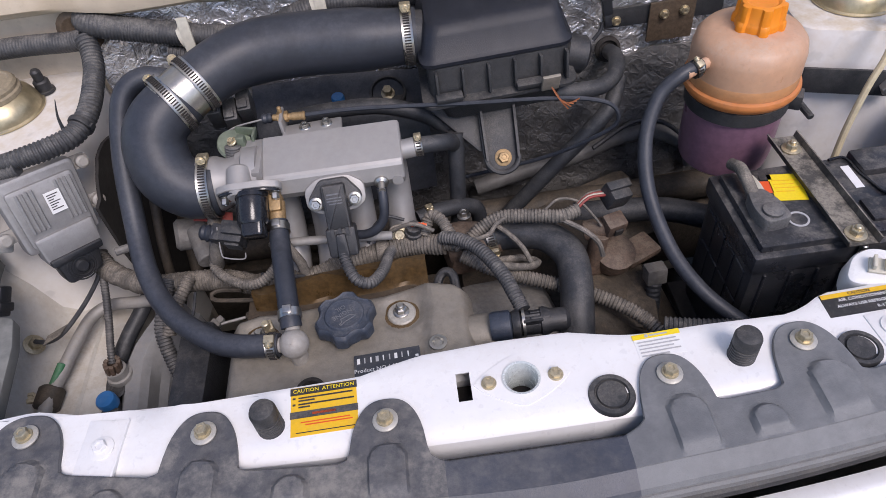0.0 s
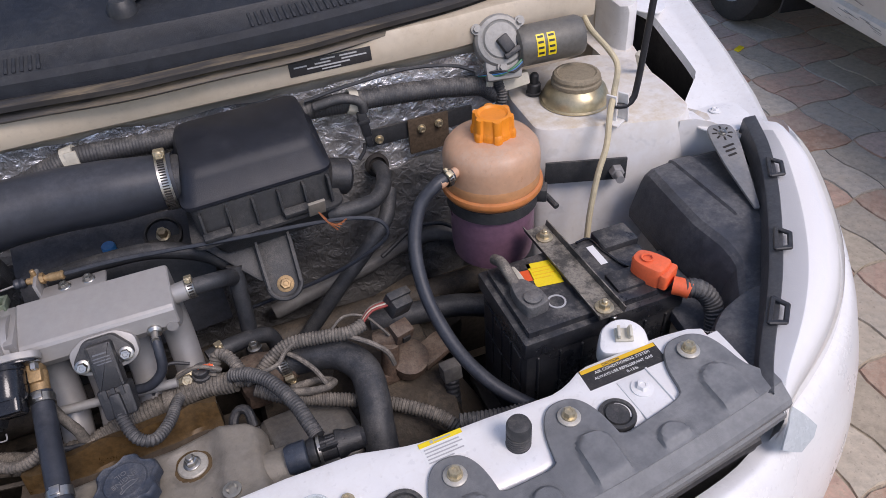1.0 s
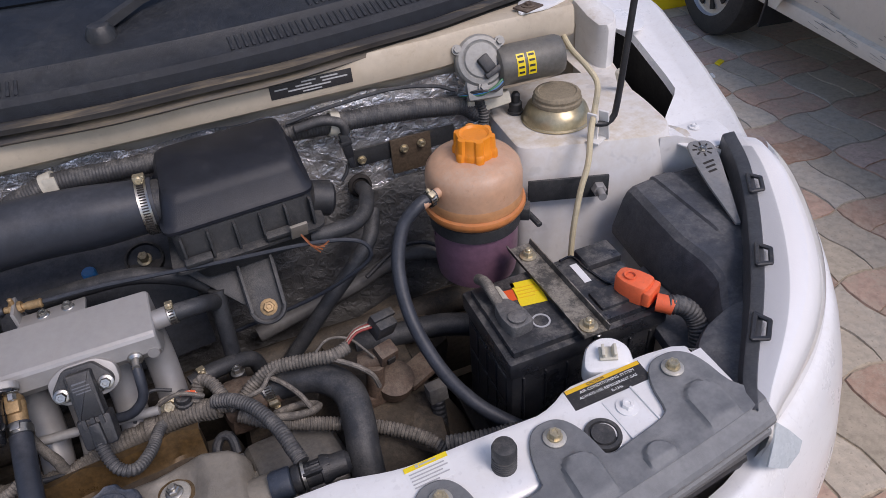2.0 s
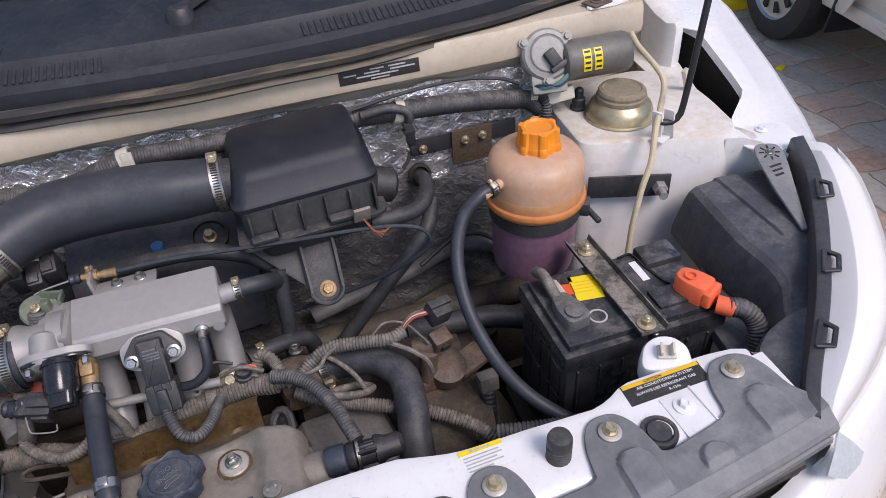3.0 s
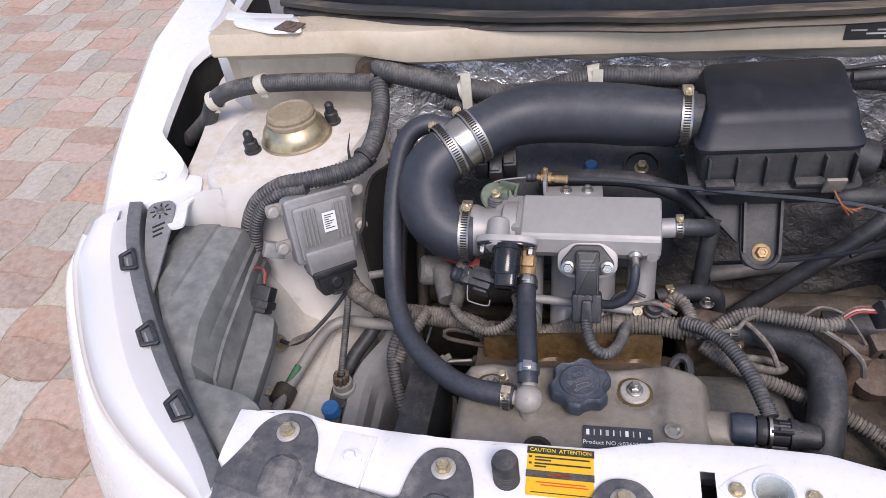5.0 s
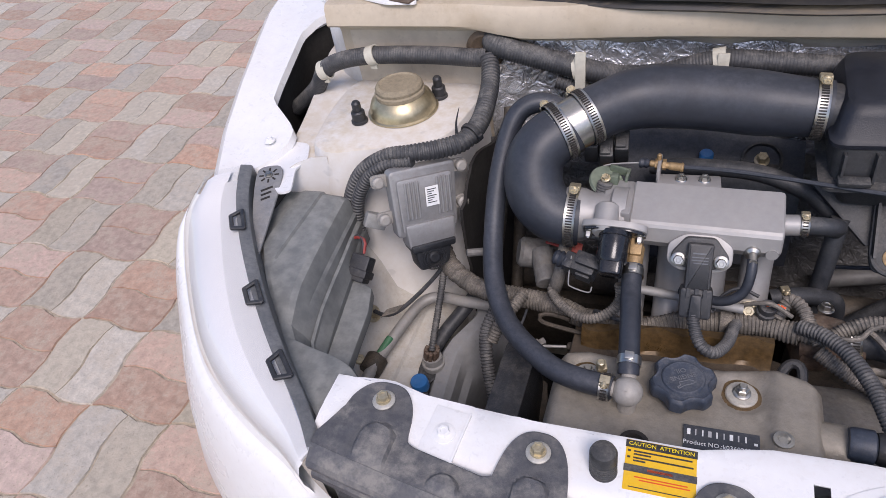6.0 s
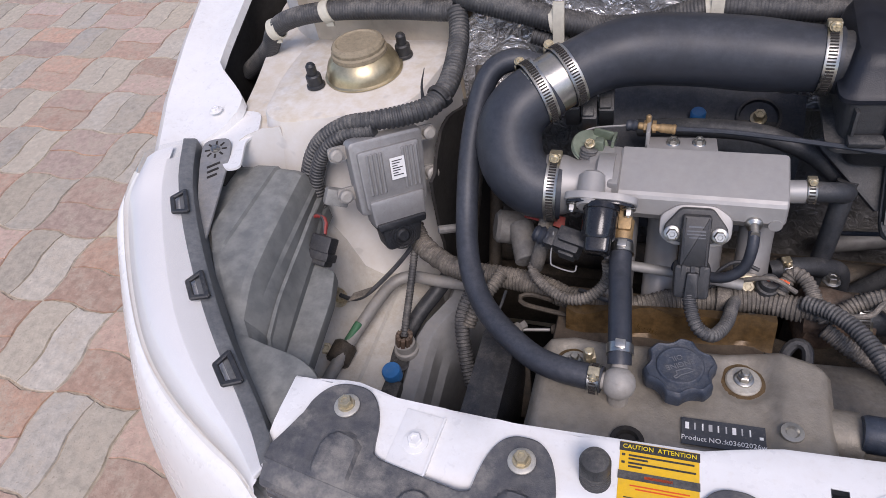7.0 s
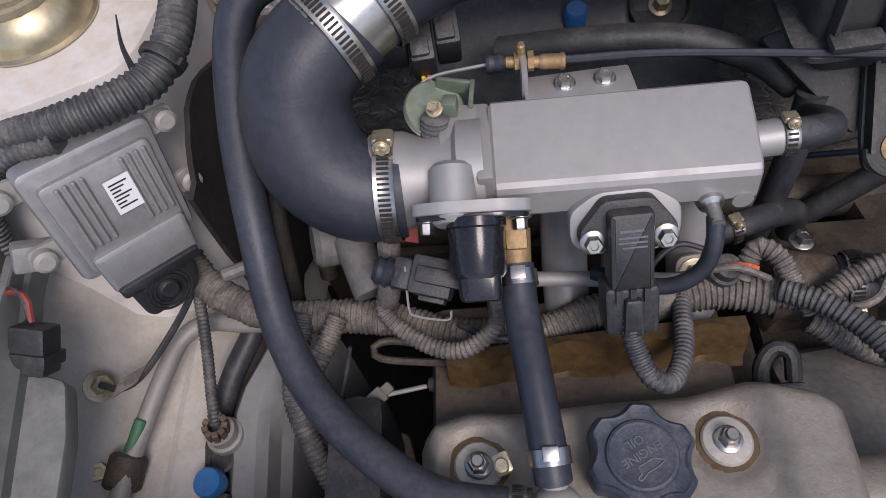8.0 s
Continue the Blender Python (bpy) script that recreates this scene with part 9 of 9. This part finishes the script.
cuboid(bm, (0, 0, 0), (0.108, 0.032, 0.004), m @ pose(-0.004, 0, 0.002), 0.001)
part("strap", bm, PLASTIC_DUSTY, t)
bm = bmesh.new()
out = m.to_3x3() @ Vector((0, 0, 1))
c = m @ Vector((0.036, -0.002, 0.004))
lathe(bm, [(0, 0), (0.010, 0), (0.010, 0.006), (0.008, 0.010), (0, 0.010)], at_axis(c, out), 6)
lathe(bm, [(0, 0.009), (0.0055, 0.009), (0.0055, 0.024), (0, 0.024)], at_axis(c, out), 14)
part("bolt", bm, ALU, t, "pale bolt and nut")
t = thing("gusset_clip", (0.60, 0.96, 0.93), "white plastic clip behind the prop rod", "clip")
bm = bmesh.new()
cuboid(bm, (0.622, 0.945, 0.925), (0.010, 0.008, 0.034), pose(0, 0, 0, 0, -25, 20), 0.002)
part("clip", bm, CLIP, t)

# white ear by the battery with its spring clip
t = thing("rod_holder", (0.35, 0.55, 0.86), "white painted ear with an ivory rod clip", "bracket")
bm = bmesh.new()
m = basis((0.352, 0.553, 0.852), (1, -0.45, 0.05), (0.42, 0.8, 0.38))
prism(bm, rounded([(-0.027, -0.016), (0.027, -0.016), (0.022, 0.012), (0.008, 0.022), (-0.008, 0.022), (-0.022, 0.012)], 0.013, 5), -0.03, 0.004, m, 0.005)
part("ear", bm, PAINT, t)
bm = bmesh.new()
for dx in (-0.005, 0.005):
    cuboid(bm, (0, 0, 0), (0.003, 0.012, 0.014), m @ pose(dx, 0.004, 0.010, 0, dx * 1500, 0), 0.001)
cuboid(bm, (0, 0, 0), (0.018, 0.014, 0.004), m @ pose(0, 0.003, 0.006), 0.001)
part("rod_clip", bm, CLIP, t, "ivory plastic rod clip")

# identification plate as plain bars
t = thing("data_plate", (0.183, 0.972, 1.012), "black data plate with pale print on the beam", "plate")
m = basis((0.183, 0.9712, 1.013), (1, 0, 0), (0, 0.1, 1))
bm = bmesh.new()
cuboid(bm, (0, 0, 0), (0.104, 0.018, 0.001), m, 0.0003)
part("plate", bm, BLACK_INK, t)
bm = bmesh.new()
bars(bm, m @ pose(0, 0, 0.0008), [(-0.012, 0.006, 0.0058, 0.0018), (0.012, 0.034, 0.0058, 0.0018), (-0.046, -0.03, 0.0018, 0.0018), (-0.02, 0.0, 0.0018, 0.0018), (0.014, 0.046, 0.0018, 0.0018), (-0.03, 0.024, -0.0022, 0.0018), (-0.012, 0.012, -0.006, 0.0015)])
part("print", bm, GREY_INK, t)

# ---- dark bottom of the bay, radiator ----
t = thing("radiator", (0, 0.55, 0.5), "dark radiator and fan shroud behind the front panel", "radiator")
bm = bmesh.new()
cuboid(bm, (0, 0.515, 0.61), (0.66, 0.03, 0.30), None, 0.006)
part("core", bm, DARK, t)
bm = bmesh.new()
cuboid(bm, (-0.02, 0.535, 0.745), (0.60, 0.03, 0.03), None, 0.008)
part("top_tank", bm, PLASTIC_DUSTY, t)
t = thing("undertray", (0, 0.75, 0.28), "dark grimy undertray below the engine", "undertray")
bm = bmesh.new()
cuboid(bm, (0, 0.74, 0.27), (1.15, 0.70, 0.02), None, 0.005)
part("tray", bm, DARK, t)
t = thing("subframe", (0, 0.9, 0.5), "dark steel steering crossmember behind the engine", "crossmember")
bm = bmesh.new()
cuboid(bm, (0, 0.93, 0.56), (0.80, 0.10, 0.12), None, 0.02)
part("crossmember", bm, GRIME, t)
bm = bmesh.new()
tube(bm, [(-0.38, 0.89, 0.66), (-0.1, 0.885, 0.665), (0.2, 0.89, 0.66), (0.38, 0.9, 0.65)], 0.02, 14, 0.02)
part("steering_rack", bm, GRIME, t, "grimy steering rack tube")


# ---- car parked alongside ----
def parked_car():
    t = thing("parked_car", (2.9, 1.6, 0), "dusty white car parked alongside with a scraped sill", "car", "cars")
    t.matrix_basis = pose(2.722, 1.550, 0, 0, 0, -9.3)
    x0 = 2.42
    bm = bmesh.new()
    rows = []
    for i in range(31):
        y = -1.2 + i * 0.125
        k = x0 + 0.02 * math.sin((y - 0.2) * 0.8)
        rows.append([(k + 0.14, y, 0.235), (k + 0.03, y, 0.24), (k + 0.008, y, 0.25), (k, y, 0.275), (k + 0.004, y, 0.305), (k + 0.020, y, 0.315), (k + 0.010, y, 0.335), (k - 0.03, y, 0.50), (k - 0.035, y, 0.62), (k + 0.01, y, 0.85), (k + 0.22, y, 1.35), (k + 0.5, y, 1.42), (k + 1.0, y, 1.42)])
    loft(bm, rows)
    part("body", thick(bm, 0.004), SILVER_CAR, t, "white body side with its sill")
    bm = bmesh.new()
    rows = []
    for i in range(19):
        a = math.pi * i / 18
        y, z = 2.68 - 0.36 * math.cos(a), 0.28 + 0.36 * math.sin(a)
        rows.append([(x0 + 0.012, y, max(z, 0.24)), (x0 - 0.02, 2.68 + (y - 2.68) * 1.25, 0.28 + (max(z, 0.24) - 0.28) * 1.7), (x0 + 0.05, 2.68 + (y - 2.68) * 1.9, 0.86)])
    loft(bm, rows)
    part("front_wing", thick(bm, 0.003), SILVER_CAR, t, "white wing round the wheel")
    c = Vector((x0 + 0.055, 2.72, 0.285))
    bm = bmesh.new()
    lathe(bm, [(0.19, -0.085), (0.235, -0.09), (0.275, -0.075), (0.285, -0.05), (0.285, 0.05), (0.275, 0.075), (0.235, 0.09), (0.19, 0.085), (0.185, 0.05), (0.185, -0.05), (0.19, -0.085)], at_axis(c, (-1, 0, 0)), 48)
    wheel = part("wheel", bm, TYRE, t, "black worn tyre")
    bm = bmesh.new()
    lathe(bm, [(0.19, 0.084), (0.182, 0.070), (0.17, 0.066), (0.10, 0.076), (0.04, 0.08), (0, 0.08)], at_axis(c, (-1, 0, 0)), 48)
    rim = part("rim", bm, RIM, wheel, "dull alloy wheel cover")
    for k in range(10):
        bm = bmesh.new()
        q = at_axis(c, (-1, 0, 0)) @ pose(0, 0, 0, 0, 0, 36 * k) @ Matrix.Translation((0.135, 0, 0.0745))
        prism(bm, rounded([(-0.025, -0.011), (0.025, -0.017), (0.025, 0.017), (-0.025, 0.011)], 0.008, 3), -0.004, 0.004, q)
        part("slot", bm, DARK, wheel, "dark slot in the wheel cover")
    bm = bmesh.new()
    cuboid(bm, (x0 + 0.10, 2.35, 0.27), (0.17, 0.012, 0.24), pose(0, 0, 0, 8, 0, 0), 0.004)
    part("mud_flap", bm, PLASTIC, t, "black mud flap")
    bm = bmesh.new()
    cuboid(bm, (x0 + 0.78, 1.2, 0.36), (1.2, 5.0, 0.22), None, 0.02)
    part("underbody", bm, DARK, t, "dark underbody")
    # dark scrapes on the door
    bm = bmesh.new()
    rng = random.Random(4)
    for k in range(60):
        y, z = rng.uniform(0.9, 2.1), rng.uniform(0.272, 0.305) if k % 3 else rng.uniform(0.34, 0.37)
        w = 0.015 + 0.05 * rng.random()
        x = x0 + 0.02 * math.sin((y - 0.2) * 0.8) + (0.011 - (z - 0.30) * 0.21 if z > 0.3 else 0.001)
        cuboid(bm, (x, y, z), (0.003, w, 0.0009), pose(0, 0, 0, 4 + rng.uniform(-4, 4), 0, 0), 0)
    tagged(part("scrape", bm, UNION, t, "dark scrape marks low on the door"), kind="stuff")
    return t


parked_car()
t = thing("rubbish_scrap", (2.25, 2.42, 0), "small yellow scrap lying on the pavers", "litter", "scraps")
bm = bmesh.new()
prism(bm, rounded([(-0.03, -0.012), (0.025, -0.016), (0.032, 0.01), (-0.02, 0.015)], 0.006, 3), 0.0, 0.006, pose(2.25, 2.42, 0.001, 0, 0, 30), 0.002)
part("scrap", bm, LEMON, t)
t = thing("rubbish_scrap", (2.14, 2.33, 0), "small pale scrap lying on the pavers", "litter", "scraps")
bm = bmesh.new()
prism(bm, rounded([(-0.02, -0.006), (0.02, -0.006), (0.02, 0.006), (-0.02, 0.006)], 0.004, 2), 0.0, 0.005, pose(2.14, 2.33, 0.001, 0, 0, 70), 0.001)
part("scrap", bm, WHITE_INK, t)
t = thing("yellow_kerb", (2.46, 3.24, 0), "bright yellow painted kerb stone beyond the pavers", "kerb")
bm = bmesh.new()
cuboid(bm, (2.46, 3.24, 0.035), (0.5, 0.34, 0.075), pose(0, 0, 0, 0, 0, -6), 0.015)
part("kerb_stone", bm, LEMON, t)


# ---- pavers, laid two and two across each other ----
def pavers():
    root = thing("pavement", (0, 0, 0), "red and grey zigzag concrete pavers laid in pairs", "pavement", kind="structure")
    ox, oy, step = -1.855, 0.845, 2 * UNIT
    kinds = {}
    for name, boxes in (("grey", ((0, 0, UNIT, step), (UNIT, 0, step, step))), ("red", ((0, 0, step, UNIT), (0, UNIT, step, step)))):
        kinds[name] = [paver_outline(*b) for b in boxes]
    cells = []
    for i in range(-20, 28):
        for j in range(-14, 34):
            x, y = ox + i * step, oy + j * step
            if y > 7.5 or y < -2.6 or abs(x) > 6:
                continue
            under = abs(x + UNIT) < 0.62 and y > 0.2
            cells.append((math.hypot(x + UNIT, (y + UNIT - 1.0) * 0.8) + (9 if under or y < -0.2 else 0), i, j, x, y))
    cells.sort()
    shared = {}
    far = {"grey": bmesh.new(), "red": bmesh.new()}
    rng = random.Random(11)
    count = 0
    for _, i, j, x, y in cells:
        name = "grey" if (i + j) % 2 == 0 else "red"
        for k, outline in enumerate(kinds[name]):
            dz = rng.uniform(-0.0012, 0.0010)
            if count < 296:
                key = (name, k)
                if key not in shared:
                    bm = bmesh.new()
                    paver_bm(bm, outline)
                    ob = part("paver", bm, PAVER_GREY if name == "grey" else PAVER_RED, root)
                    shared[key] = ob.data
                else:
                    ob = new("paver", shared[key])
                    ob.parent = root
                ob.matrix_basis = pose(x, y, dz, rng.uniform(-0.25, 0.25), rng.uniform(-0.25, 0.25), 0)
                count += 1
            else:
                paver_bm(far[name], outline, x, y, dz)
    for name, bm in far.items():
        tagged(part("far_pavers", bm, FAR_GREY if name == "grey" else FAR_RED, root, "further %s pavers" % name), kind="stuff")


pavers()
